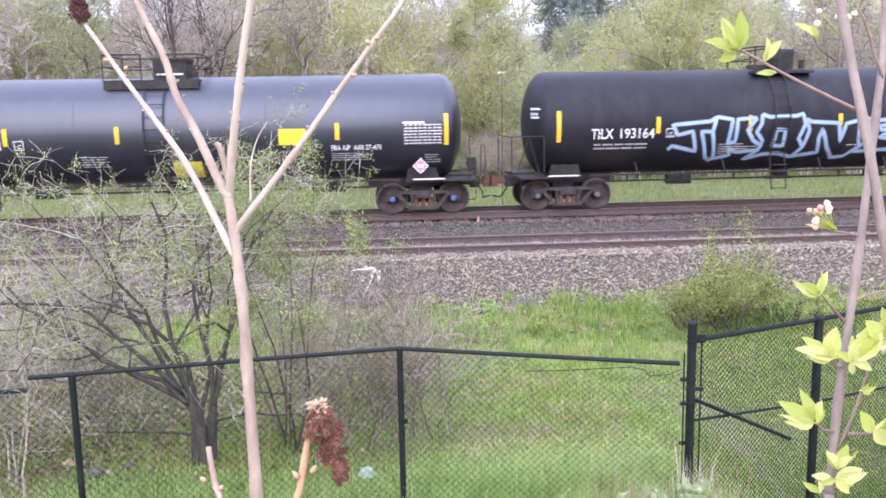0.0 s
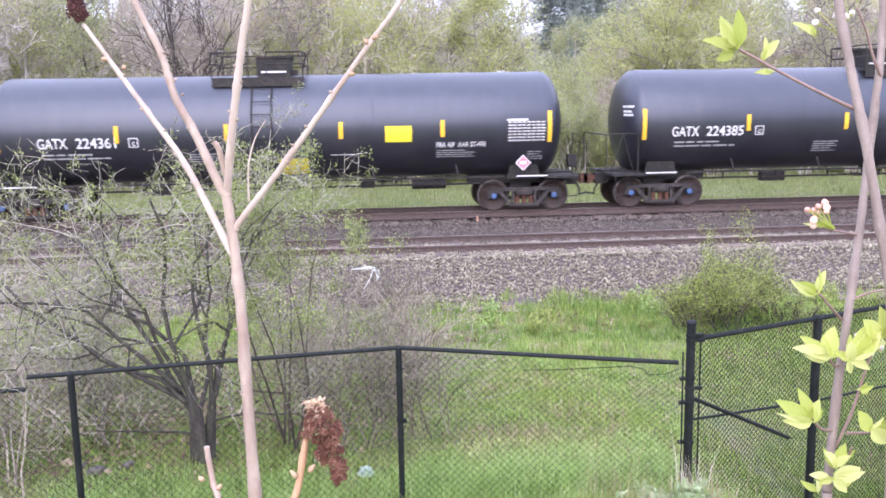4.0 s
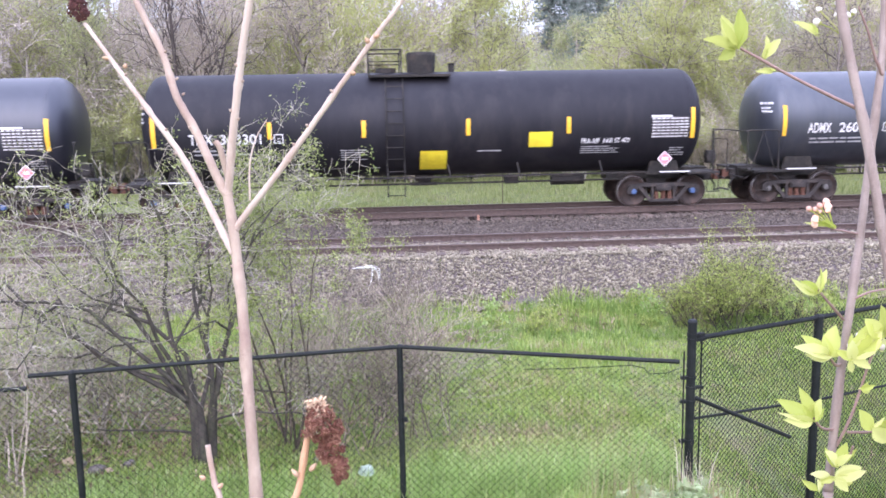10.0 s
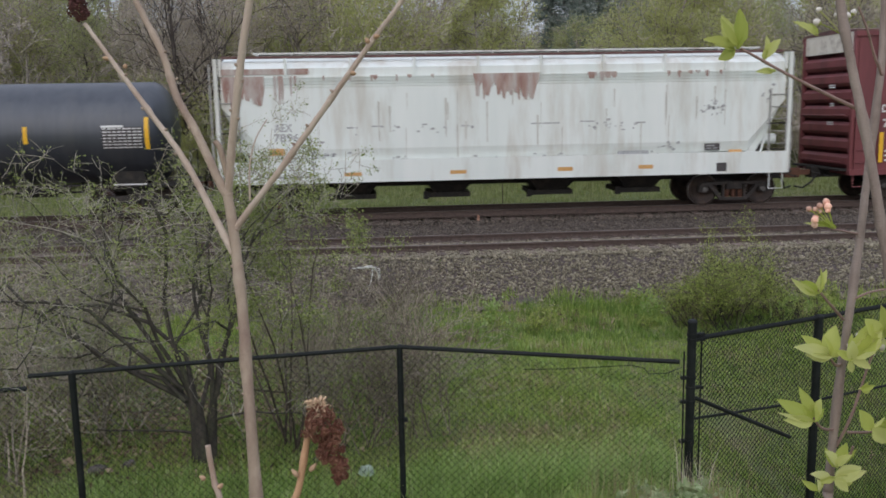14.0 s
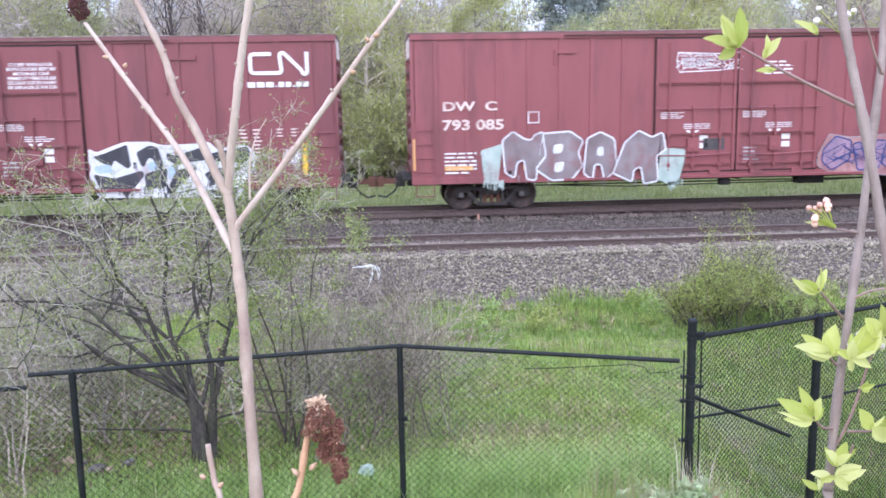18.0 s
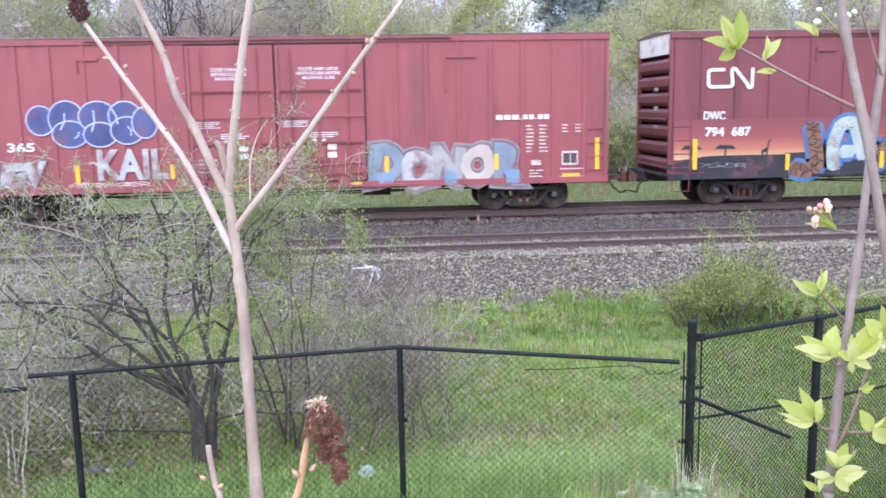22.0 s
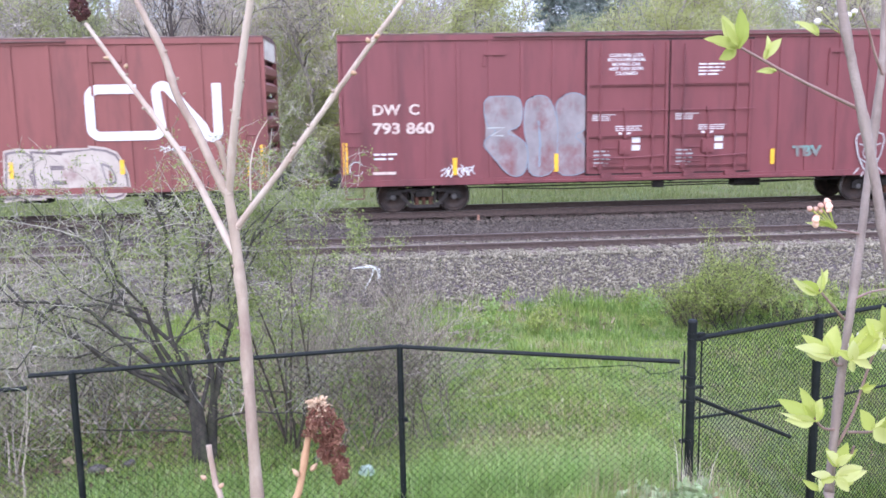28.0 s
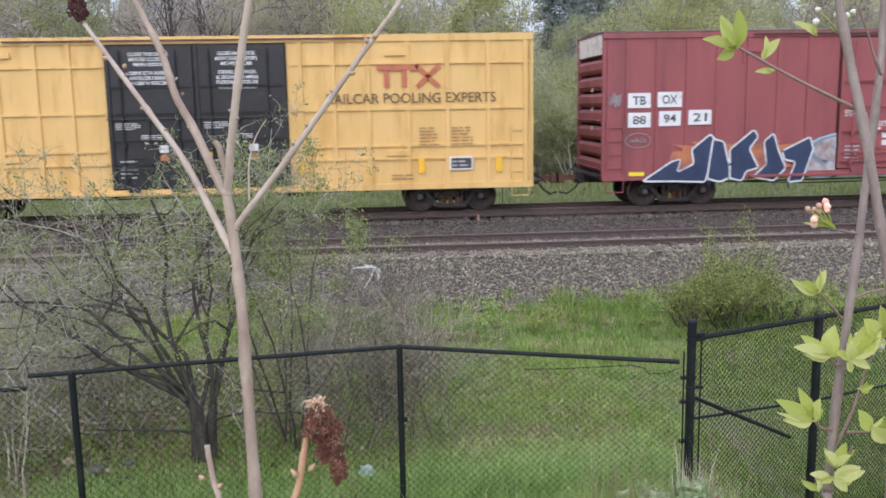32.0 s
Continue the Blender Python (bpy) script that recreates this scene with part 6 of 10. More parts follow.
def end_strips(car, lay, xs, mids, lo=1.20, hi=2.08):
    for x in xs:
        patch(car, "reflective_strip", x - 0.065, x + 0.065, lo, hi, lay, M_REFLECT, "tall yellow reflective strip", d=0.012)
    for x, z0, z1 in mids:
        patch(car, "reflective_strip", x - 0.06, x + 0.06, z0, z1, lay, M_REFLECT, "yellow reflective strip", d=0.012)


def sign_text(car, lines, x0, x1, z1, step, lay, material):
    for i, line in enumerate(lines):
        w = (x1 - x0) * min(1, 0.35 + 0.04 * len(line))
        m = (x0 + x1) / 2
        letters(car, "warning_line", line, m - w / 2, m + w / 2, z1 - step * (i + 0.72), z1 - step * i, lay, material, bold=0.02)


LAY = on_side(SIDE_Y + 0.040)
LAY_D = on_side(SIDE_Y + 0.07)
CLOSE_EN = ("CLOSE THIS DOOR", "BEFORE CLOSING", "MAIN DOOR")
LOCK_EN = ("CLOSE AND LOCK", "BOTH DOORS BEFORE", "MOVING CAR")


def data_columns(car, x, lay, box=True, material=None):
    m = material or M_CREAM
    small_print(car, x, x + 0.22, 1.70, 2.52, lay, 8, m, 41)
    small_print(car, x + 0.38, x + 0.62, 1.70, 2.52, lay, 8, m, 42)
    small_print(car, x + 1.03, x + 1.2, 2.25, 2.52, lay, 3, m, 43)
    small_print(car, x + 1.42, x + 1.62, 2.25, 2.52, lay, 3, m, 44)
    patch(car, "label_plate", x + 0.15, x + 0.43, 1.36, 1.50, lay, m)
    small_print(car, x + 0.1, x + 0.5, 1.0, 1.25, lay, 3, m, 45)
    if box:
        patch(car, "label_plate", x + 1.03, x + 1.5, 1.34, 1.74, lay, m)
        patch(car, "label_plate", x + 1.07, x + 1.26, 1.40, 1.68, lay, M_DARKTXT, d=0.004)
        patch(car, "label_plate", x + 1.29, x + 1.46, 1.40, 1.68, lay, M_DARKTXT, d=0.004)
        for z in (1.22, 1.0):
            patch(car, "label_plate", x + 0.98, x + 1.64, z, z + 0.03, lay, m)


# first box car
c_i = box_car(139.65, M_RED_DARK, "dark red box car with white railway emblem and black-and-white graffiti", seed=2)
letters(c_i, "car_code", "DWC", -8.45, -7.8, 2.65, 2.88, LAY, M_WHITE, "white stencilled code letters", bold=0.03)
letters(c_i, "car_number", "794 150", -8.40, -7.0, 2.22, 2.46, LAY, M_WHITE, "white stencilled car number", bold=0.03)
railway_emblem(c_i, 6.95, 8.58, 3.95, 4.56, LAY, M_WHITE)
web_line(c_i, 6.9, 8.56, 3.62, 3.80, LAY, M_WHITE)
sign_text(c_i, CLOSE_EN + ("FERMER CETTE PORTE", "AVANT DE FERMER", "LA PORTE PRINCIPALE"), -1.68, -0.58, 4.38, 0.12, LAY_D, M_WHITE)
sign_text(c_i, LOCK_EN + ("FERMER ET VERROUILLER", "LES DEUX PORTES AVANT", "DE DEPLACER LE WAGON"), 0.58, 1.85, 4.36, 0.12, LAY_D, M_WHITE)
sprayed(c_i, [(-7.06, 1.95), (-6.73, 2.22), (-6.09, 2.19), (-5.39, 2.2), (-4.58, 2.21), (-4.14, 2.12), (-3.78, 2.11), (-2.41, 2.11), (-2.27, 1.87), (-2.5, 1.46), (-1.34, 1.91), (-1.43, 1.23), (-2.63, 1), (-3.67, 0.73), (-4.69, 0.73), (-6.31, 0.72), (-7.15, 0.85), (-7.01, 1.31)], P_FADED, 0.040, None, name="graffiti_cloud", label="white sprayed field under the letters", drips=14)
sprayed(c_i, [(-6.77, 2.11), (-6.25, 2.09), (-6.16, 1.98), (-5.65, 2.09), (-5.41, 1.99), (-5.47, 1.79), (-6.12, 1.8), (-6.22, 1.24), (-6.41, 1.3)], P_SOOT, 0.045, P_DUSK, 0.03, drips=4, seed=0)
sprayed(c_i, [(-5.32, 2.09), (-4.82, 2.11), (-4.91, 1.83), (-5.27, 1.73), (-4.93, 1.57), (-5.06, 1.21), (-5.44, 1.53)], P_SOOT, 0.045, P_DUSK, 0.03, drips=4, seed=1)
sprayed(c_i, [(-4.54, 2.1), (-4.14, 2.04), (-4.01, 1.76), (-3.79, 2.06), (-3.67, 1.49), (-3.71, 0.87), (-4.04, 1.29), (-4.23, 0.83), (-4.34, 1.4)], P_SOOT, 0.045, P_DUSK, 0.03, drips=4, seed=2)
sprayed(c_i, [(-3.44, 2), (-3.08, 2.05), (-2.94, 1.73), (-3.31, 1.53), (-2.81, 1.31), (-3.46, 0.86), (-3.66, 0.92), (-3.38, 1.33)], P_SOOT, 0.045, P_DUSK, 0.03, drips=4, seed=3)
sprayed(c_i, [(-2.57, 2.01), (-2.32, 1.82), (-2.8, 1.52), (-2.62, 1.1), (-2.93, 1.06)], P_SOOT, 0.045, P_DUSK, 0.03, drips=4, seed=4)
sprayed(c_i, [(-6.13, 1.7), (-5.7, 1.74), (-5.67, 1.54), (-5.98, 1.13), (-6.16, 1.39)], P_MINT, 0.050, None, name="graffiti_cloud", label="pale mint sprayed field")
sprayed(c_i, [(-6.95, 1.46), (-6.51, 1.4), (-6.36, 0.78), (-7.1, 0.87)], P_MINT, 0.050, None, name="graffiti_cloud", label="pale mint sprayed field")
sprayed(c_i, [(2.52, 2.06), (2.74, 1.94), (3.08, 2.07), (3.48, 2.21), (4.16, 2.21), (4.56, 2.1), (4.79, 1.9), (5.77, 2.18), (5.94, 1.96), (6.75, 2.1), (7.09, 1.76), (6.92, 1.37), (6.69, 1.08), (6.63, 0.8), (6.49, 0.63), (2.77, 0.69), (2.66, 0.89), (2.53, 1.3), (2.61, 1.46), (2.51, 1.69)], P_WHITE, 0.040, None, name="graffiti_cloud", label="white sprayed field under the letters", drips=16)
sprayed(c_i, [(2.62, 1.55), (3.07, 1.62), (3.15, 1.39), (2.72, 1.35)], P_SKY, 0.044, None, name="graffiti_cloud", label="pale blue sprayed field")
sprayed(c_i, [(4.1, 1.63), (4.27, 1.68), (4.44, 1.45), (4.09, 1.43)], P_SKY, 0.044, None, name="graffiti_cloud", label="pale blue sprayed field")
sprayed(c_i, [(4.61, 1.48), (4.78, 1.56), (4.9, 1.41), (4.64, 1.13)], P_SKY, 0.044, None, name="graffiti_cloud", label="pale blue sprayed field")
sprayed(c_i, [(2.62, 1.83), (2.91, 1.9), (3.57, 2.15), (3.64, 1.53), (3.5, 1.47), (3.42, 1.73), (3.19, 1.73), (3.13, 1.57), (2.87, 1.64)], P_SOOT, 0.047, None, drips=2, seed=0)
sprayed(c_i, [(2.61, 1.35), (3.18, 1.22), (3.92, 1.43), (3.98, 1.29), (3.45, 0.67), (3.34, 0.88), (2.77, 0.89)], P_SOOT, 0.047, None, drips=7, seed=1)
sprayed(c_i, [(3.79, 1.92), (4.16, 2.11), (4.39, 2.05), (4.53, 1.51), (4.38, 1.42), (4.21, 1.77), (4.07, 1.74), (4.01, 1.52), (3.9, 1.55)], P_SOOT, 0.047, None, drips=2, seed=2)
sprayed(c_i, [(3.98, 1.32), (4.32, 1.43), (4.61, 1.48), (4.55, 0.96), (4, 0.89)], P_SOOT, 0.047, None, drips=7, seed=3)
sprayed(c_i, [(4.59, 1.9), (4.84, 1.81), (5.74, 2.08), (5.76, 1.68), (5.01, 1.61), (4.9, 1.53), (4.61, 1.7)], P_SOOT, 0.047, None, drips=2, seed=4)
sprayed(c_i, [(4.84, 1.41), (5.42, 1.51), (5.36, 1.4), (4.89, 0.96), (4.66, 0.67), (4.55, 0.85)], P_SOOT, 0.047, None, drips=7, seed=5)
sprayed(c_i, [(5.76, 1.85), (6.8, 2.03), (6.92, 1.77), (6.72, 1.57), (5.82, 1.65)], P_SOOT, 0.047, None, drips=2, seed=6)
sprayed(c_i, [(5.88, 1.45), (6.63, 1.46), (6.4, 1.26), (5.93, 1.1), (5.82, 0.93), (5.59, 1.28)], P_SOOT, 0.047, None, drips=7, seed=7)
sprayed(c_i, [(5.67, 0.85), (6.57, 0.91), (6.4, 0.66), (5.87, 0.67)], P_SOOT, 0.047, None, drips=2, seed=8)
tag_scrawl(c_i, 4.9, 5.7, 1.8, 1.95, on_side(SIDE_Y + 0.05), P_WHITE, 51, 3, 0.03)
tag_scrawl(c_i, 6.0, 6.6, 1.68, 1.84, on_side(SIDE_Y + 0.05), P_WHITE, 52, 3, 0.03)
small_print(c_i, -8.3, -7.3, 1.2, 1.6, LAY, 3, M_WHITE, 11)
data_columns(c_i, 6.6, LAY, False)
tag_scrawl(c_i, 7.78, 8.25, 1.25, 2.1, LAY, M_WHITE, 3, 6)
end_strips(c_i, LAY, (-8.42, 8.38), [(-5.47, 1.15, 1.6), (-2.86, 1.15, 1.6), (0.33, 1.35, 1.83), (3.03, 1.2, 1.64), (5.46, 1.2, 1.6)])
train.append((c_i, 139.65))

# second box car
c_j = box_car(160.33, M_RED, "red box car with silver and purple graffiti along its sill", seed=3)
letters(c_j, "car_code", "DW  C", -8.43, -6.9, 2.88, 3.14, LAY, M_CREAM, "cream stencilled code letters", bold=0.03)
letters(c_j, "car_number", "793 085", -8.45, -6.72, 2.34, 2.64, LAY, M_CREAM, "cream stencilled car number", bold=0.03)
railway_emblem(c_j, 6.73, 8.49, 3.62, 4.40, LAY, M_WHITE)
web_line(c_j, 6.72, 8.47, 3.27, 3.50, LAY, M_WHITE)
sign_text(c_j, CLOSE_EN, -1.7, -0.6, 4.38, 0.13, LAY_D, M_WHITE)
tag_scrawl(c_j, -1.8, 0.15, 3.78, 4.38, LAY_D, M_WHITE, 12, 8, 0.03)
f = Form()
ribbon(f, [(-1.75, 4.4), (-0.55, 4.36), (0.1, 4.4), (0.12, 3.98), (-0.55, 3.9), (-1.7, 3.86), (-1.78, 4.2), (-1.72, 4.42)], 0.03)
part("scrawl", wrap(f, LAY_D), M_WHITE, c_j, "thin sprayed frame round a notice")
ribbon_f = Form()
ribbon(ribbon_f, [(-6.02, 2.52), (-5.72, 2.52), (-5.72, 2.82), (-6.02, 2.82), (-6.02, 2.5)], 0.03)
part("stencil_box", wrap(ribbon_f, LAY), M_WHITE, c_j)
patch(c_j, "dark_plate", -0.95, -0.32, 1.65, 1.98, LAY_D, M_DARKTXT, "dark repaint patch on the door")
patch(c_j, "label_plate", -8.4, -7.6, 1.22, 1.34, LAY, M_ORANGE)
small_print(c_j, 0.79, 1.62, 3.75, 4.17, LAY_D, 4, M_WHITE, 13)
sprayed(c_j, [(-7.39, 1.77), (-6.76, 1.95), (-6.9, 0.79), (-7.28, 0.85)], P_MINT, 0.040, None, name="graffiti_cloud", label="pale dripping sprayed field", drips=12, seed=0)
sprayed(c_j, [(-2.29, 1.76), (-1.5, 1.69), (-1.52, 1.35), (-1.69, 0.71), (-1.95, 0.67), (-2.4, 0.92)], P_MINT, 0.146, None, name="graffiti_cloud", label="pale dripping sprayed field", drips=12, seed=1)
sprayed(c_j, [(-6.77, 2.04), (-6.46, 2.29), (-6.16, 2.08), (-5.94, 2.03), (-5.84, 2.19), (-5.57, 2.26), (-5.81, 0.89), (-6.07, 0.93), (-6.15, 1.48), (-6.35, 1.41), (-6.41, 0.97), (-6.69, 1.12)], P_DUSK, 0.045, P_WHITE, 0.05, drips=5, seed=0)
sprayed(c_j, [(-5.61, 2.21), (-4.82, 2.26), (-4.44, 1.99), (-4.59, 1.66), (-4.46, 1.27), (-4.76, 0.9), (-5.35, 0.88), (-5.82, 1.2), (-5.52, 1.58)], P_DUSK, 0.047, P_WHITE, 0.05, drips=5, seed=1)
sprayed(c_j, [(-4.43, 1.07), (-4.34, 2.04), (-3.95, 2.23), (-3.54, 2.02), (-3.46, 1.15), (-3.83, 0.84), (-3.92, 1.3), (-4.11, 1.31), (-4.17, 0.85)], P_DUSK, 0.049, P_WHITE, 0.05, drips=5, seed=2)
sprayed(c_j, [(-3.6, 1.05), (-3.27, 1.92), (-2.87, 2.25), (-2.49, 2.05), (-2.17, 2.19), (-2.07, 1.7), (-2.34, 1.51), (-2.28, 0.8), (-2.7, 0.73), (-2.79, 1.23), (-2.99, 1.14), (-3.04, 0.79)], P_DUSK, 0.150, P_WHITE, 0.05, drips=5, seed=3)
sprayed(c_j, [(-5.3, 1.89), (-5.02, 1.92), (-5.05, 1.67), (-5.32, 1.62)], P_WHITE, 0.056, None, name="letter_eye", label="white eye of a letter")
sprayed(c_j, [(-5.28, 1.38), (-4.99, 1.42), (-5.03, 1.13), (-5.28, 1.11)], P_WHITE, 0.056, None, name="letter_eye", label="white eye of a letter")
sprayed(c_j, [(-4.04, 1.79), (-3.86, 1.82), (-3.85, 1.55), (-4.06, 1.55)], P_WHITE, 0.056, None, name="letter_eye", label="white eye of a letter")
sprayed(c_j, [(2.47, 1.36), (2.81, 2.04), (3.42, 1.93), (4.13, 1.96), (5.05, 2.05), (5.98, 2.05), (6.62, 1.76), (6.69, 1.26), (6.46, 0.71), (5.51, 0.84), (4.69, 0.8), (3.65, 0.88), (2.94, 0.9), (2.5, 1.11)], P_PINK, 0.040, P_SILVER, 0.03, name="graffiti_cloud", label="faded salmon sprayed cloud", drips=4)
sprayed(c_j, [(2.66, 1.6), (3.01, 1.97), (3.5, 1.83), (3.46, 1.28), (2.93, 0.98), (2.62, 1.25)], P_LILAC, 0.045, P_NAVY, 0.045, drips=2, seed=0)
sprayed(c_j, [(3.53, 1.73), (3.78, 1.79), (3.9, 1.37), (4.24, 1.83), (4.57, 1.81), (4.39, 1.04), (3.73, 0.96)], P_LILAC, 0.047, P_NAVY, 0.045, drips=2, seed=1)
sprayed(c_j, [(4.53, 1.66), (5.06, 1.97), (5.69, 1.98), (5.58, 1.69), (5.12, 1.6), (5.47, 1.34), (5, 0.8), (4.45, 1.14)], P_LILAC, 0.049, P_NAVY, 0.045, drips=2, seed=2)
sprayed(c_j, [(5.61, 1.79), (5.98, 1.95), (6.54, 1.67), (6.44, 1.14), (6.15, 1), (6.01, 1.43), (5.84, 0.91), (5.5, 1.09)], P_LILAC, 0.051, P_NAVY, 0.045, drips=2, seed=3)
tag_scrawl(c_j, 2.7, 6.5, 1.0, 1.85, on_side(SIDE_Y + 0.075), P_NAVY, 53, 12, 0.03)
tag_scrawl(c_j, 8.5, 9.2, 3.6, 4.05, LAY, M_WHITE, 5, 5, 0.04)
tag_scrawl(c_j, 7.8, 8.4, 1.85, 2.2, LAY, M_CREAM, 6, 4)
small_print(c_j, -8.4, -7.5, 1.1, 1.75, LAY, 6, M_WHITE, 11)
data_columns(c_j, 6.75, LAY)
end_strips(c_j, LAY, (), [(3.1, 1.2, 1.64), (6.05, 1.2, 1.72), (-2.9, 1.2, 1.65), (-6.1, 1.2, 1.6)])
for x in (-9.24, 9.22):
    patch(c_j, "reflective_strip", x - 0.05, x + 0.05, 1.24, 2.12, LAY, M_ORANGE, "faded orange reflective strip", d=0.012)
train.append((c_j, 160.33))

# third box car
c_k = box_car(180.9, M_RED_FADED, "faded red box car with dark blue bubble graffiti", seed=4)
letters(c_k, "car_code", "WC", -8.37, -7.7, 2.48, 2.73, LAY, M_WHITE, "white stencilled code letters", bold=0.03)
letters(c_k, "car_number", "22", -8.30, -7.82, 2.0, 2.25, LAY, M_WHITE, "white stencilled car number", bold=0.03)
letters(c_k, "car_number", "365", -7.25, -6.53, 2.02, 2.27, LAY, M_WHITE, "white stencilled car number", bold=0.03)
small_print(c_k, -8.2, -7.68, 1.36, 1.62, LAY, 2, M_CREAM, 47)
patch(c_k, "reflective_strip", -8.34, -7.71, 0.98, 1.15, LAY, M_REFLECT)
tag_scrawl(c_k, -5.65, -3.6, 0.98, 1.2, LAY, M_CREAM, 48, 10, 0.025)
tag_scrawl(c_k, -5.1, -4.6, 1.6, 1.75, LAY, M_CREAM, 49, 3, 0.022)
tag_scrawl(c_k, -9.25, -8.7, 3.2, 3.5, LAY, M_CREAM, 50, 5, 0.02)
sign_text(c_k, CLOSE_EN, -1.75, -0.72, 4.18, 0.12, LAY_D, M_WHITE)
sign_text(c_k, LOCK_EN, 0.6, 1.8, 4.18, 0.12, LAY_D, M_WHITE)
web_line(c_k, 6.1, 7.61, 2.65, 2.82, LAY, M_WHITE)
sprayed_shapes(c_k, [ring_of(0.11, 0.6, 0.11, 0.32), ring_of(0.31, 0.62, 0.14, 0.40), ring_of(0.33, 0.30, 0.14, 0.29), ring_of(0.55, 0.66, 0.15, 0.34), ring_of(0.56, 0.28, 0.13, 0.27), ring_of(0.76, 0.66, 0.13, 0.33), ring_of(0.77, 0.36, 0.13, 0.30), ring_of(0.91, 0.52, 0.10, 0.34)],
               -6.7, -3.25, 2.1, 3.36, SIDE_Y + 0.040, [P_BUBBLE], P_LINE, 0.036, soft=1)
for u0, u1, v0, v1 in ((0.26, 0.30, 0.40, 0.75), (0.50, 0.52, 0.35, 0.8), (0.70, 0.66, 0.5, 0.85), (0.36, 0.40, 0.2, 0.35), (0.80, 0.78, 0.25, 0.45)):
    part("scrawl", wrap(ribbon(Form(), [(-6.7 + 3.45 * u0, 2.1 + 1.26 * v0), (-6.7 + 3.45 * (u0 + u1) / 2 + 0.05, 2.1 + 0.63 * (v0 + v1)), (-6.7 + 3.45 * u1, 2.1 + 1.26 * v1)], 0.04), on_side(SIDE_Y + 0.064)), P_LINE, c_k)
letters(c_k, "graffiti_letters", "KAIL", -4.9, -3.0, 1.2, 2.05, on_side(SIDE_Y + 0.068), P_FADED, "faded white sprayed letters", bold=0.035)
graffiti(c_k, "EV", -7.45, -6.3, 1.0, 1.75, LAY, P_FADED, P_DUSK, None, 46, slant=0.1, bold=0.07)
graffiti(c_k, "DONOR", 2.55, 6.9, 0.74, 2.02, LAY, P_STEEL, P_DUSK, P_SILVER, 15, slant=0.10, fills=[P_STEEL, P_FADED, P_STONE, P_BEIGE, P_STEEL], bold=0.08)
for x0, x1 in ((2.75, 3.15), (4.6, 4.95), (6.35, 6.75)):
    patch(c_k, "graffiti_fill", x0, x1, 0.86, 1.25, on_side(SIDE_Y + 0.050), P_BLUE_PALE, "pale blue lower field of a letter", lean=-0.1)
patch(c_k, "reflective_strip", -1.34, -0.89, 0.90, 1.0, on_side(SIDE_Y + 0.06), M_REFLECT)
patch(c_k, "reflective_strip", 1.84, 2.28, 0.90, 1.0, on_side(SIDE_Y + 0.06), M_REFLECT)
data_columns(c_k, 6.95, LAY)
end_strips(c_k, LAY, (), [(-5.45, 1.13, 1.65), (-2.9, 1.2, 1.6), (3.0, 1.25, 1.7), (6.1, 1.25, 1.7), (-9.0, 1.1, 1.9), (9.0, 1.2, 2.1)])
patch(c_k, "reflective_strip", 8.0, 8.5, 0.98, 1.1, LAY, M_REFLECT)
train.append((c_k, 180.9))

# fourth box car, with a painted evening landscape
c_l = box_car(201.55, M_RED_DARK, "maroon box car with painted sunset band and patterned letters", half=9.55, door=(-2.65, 2.25), split=-0.25, sill=P_BLACK,
              ribs=[-8.6, -7.6, -6.6, -5.4, -4.4, -3.4, 3.2, 4.3, 5.4, 6.4, 7.4, 8.5], seed=5)
patch(c_l, "sunset_band", -9.45, 9.45, 1.40, 2.55, on_side(SIDE_Y + 0.042), M_SUNSET, "sprayed sunset in orange and pale yellow")
blob(c_l, -9.5, 9.5, 0.90, 1.56, on_side(SIDE_Y + 0.052), P_BLACK, 3, 47, 0.0, "painted_ground", "black sprayed ground line", spiky=0.05)
for x in (-8.9, -7.9, -0.9, 6.9, 8.6):
    f = ribbon(Form(), [(x, 1.3), (x + 0.02, 1.72)], 0.05)
    f.add([(x - 0.32, 0, 1.70), (x + 0.34, 0, 1.70), (x + 0.2, 0, 1.80), (x - 0.16, 0, 1.82)], [(0, 1, 2, 3)])
    part("painted_tree", wrap(f, on_side(SIDE_Y + 0.054)), P_BLACK, c_l, "black painted savanna tree")
for x in (-6.82, 1.4):
    f = Form().add([(x, 0, 1.64), (x + 0.03, 0, 1.42), (x + 0.06, 0, 1.42), (x + 0.07, 0, 1.58), (x + 0.15, 0, 1.58), (x + 0.16, 0, 1.42), (x + 0.19, 0, 1.42), (x + 0.20, 0, 1.66), (x + 0.17, 0, 1.72)],
                   [(0, 1, 2, 3), (0, 3, 4, 7, 8), (4, 5, 6, 7)])
    f.add([(x + 0.15, 0, 1.66), (x + 0.20, 0, 1.64), (x + 0.24, 0, 1.88), (x + 0.30, 0, 1.90), (x + 0.24, 0, 1.96), (x + 0.20, 0, 1.90)], [(0, 1, 2, 5), (2, 3, 4, 5)])
    part("painted_animal", wrap(f, on_side(SIDE_Y + 0.0545)), P_BLACK, c_l, "black painted long-necked animal")
tag_scrawl(c_l, -8.6, -7.2, 1.10, 1.36, on_side(SIDE_Y + 0.056), M_GREYTXT, 81, 5, 0.009)
for a, b in ((-2.58, -0.30), (-0.20, 2.18)):
    patch(c_l, "sunset_band", a, b, 1.42, 2.50, on_side(SIDE_Y + 0.0685), M_SUNSET, "sprayed sunset carried over the doors")
    patch(c_l, "painted_ground", a, b, 1.06, 1.47, on_side(SIDE_Y + 0.0705), P_BLACK, "black sprayed ground line on the doors")
railway_emblem(c_l, -8.49, -7.11, 3.42, 3.99, LAY, M_WHITE)
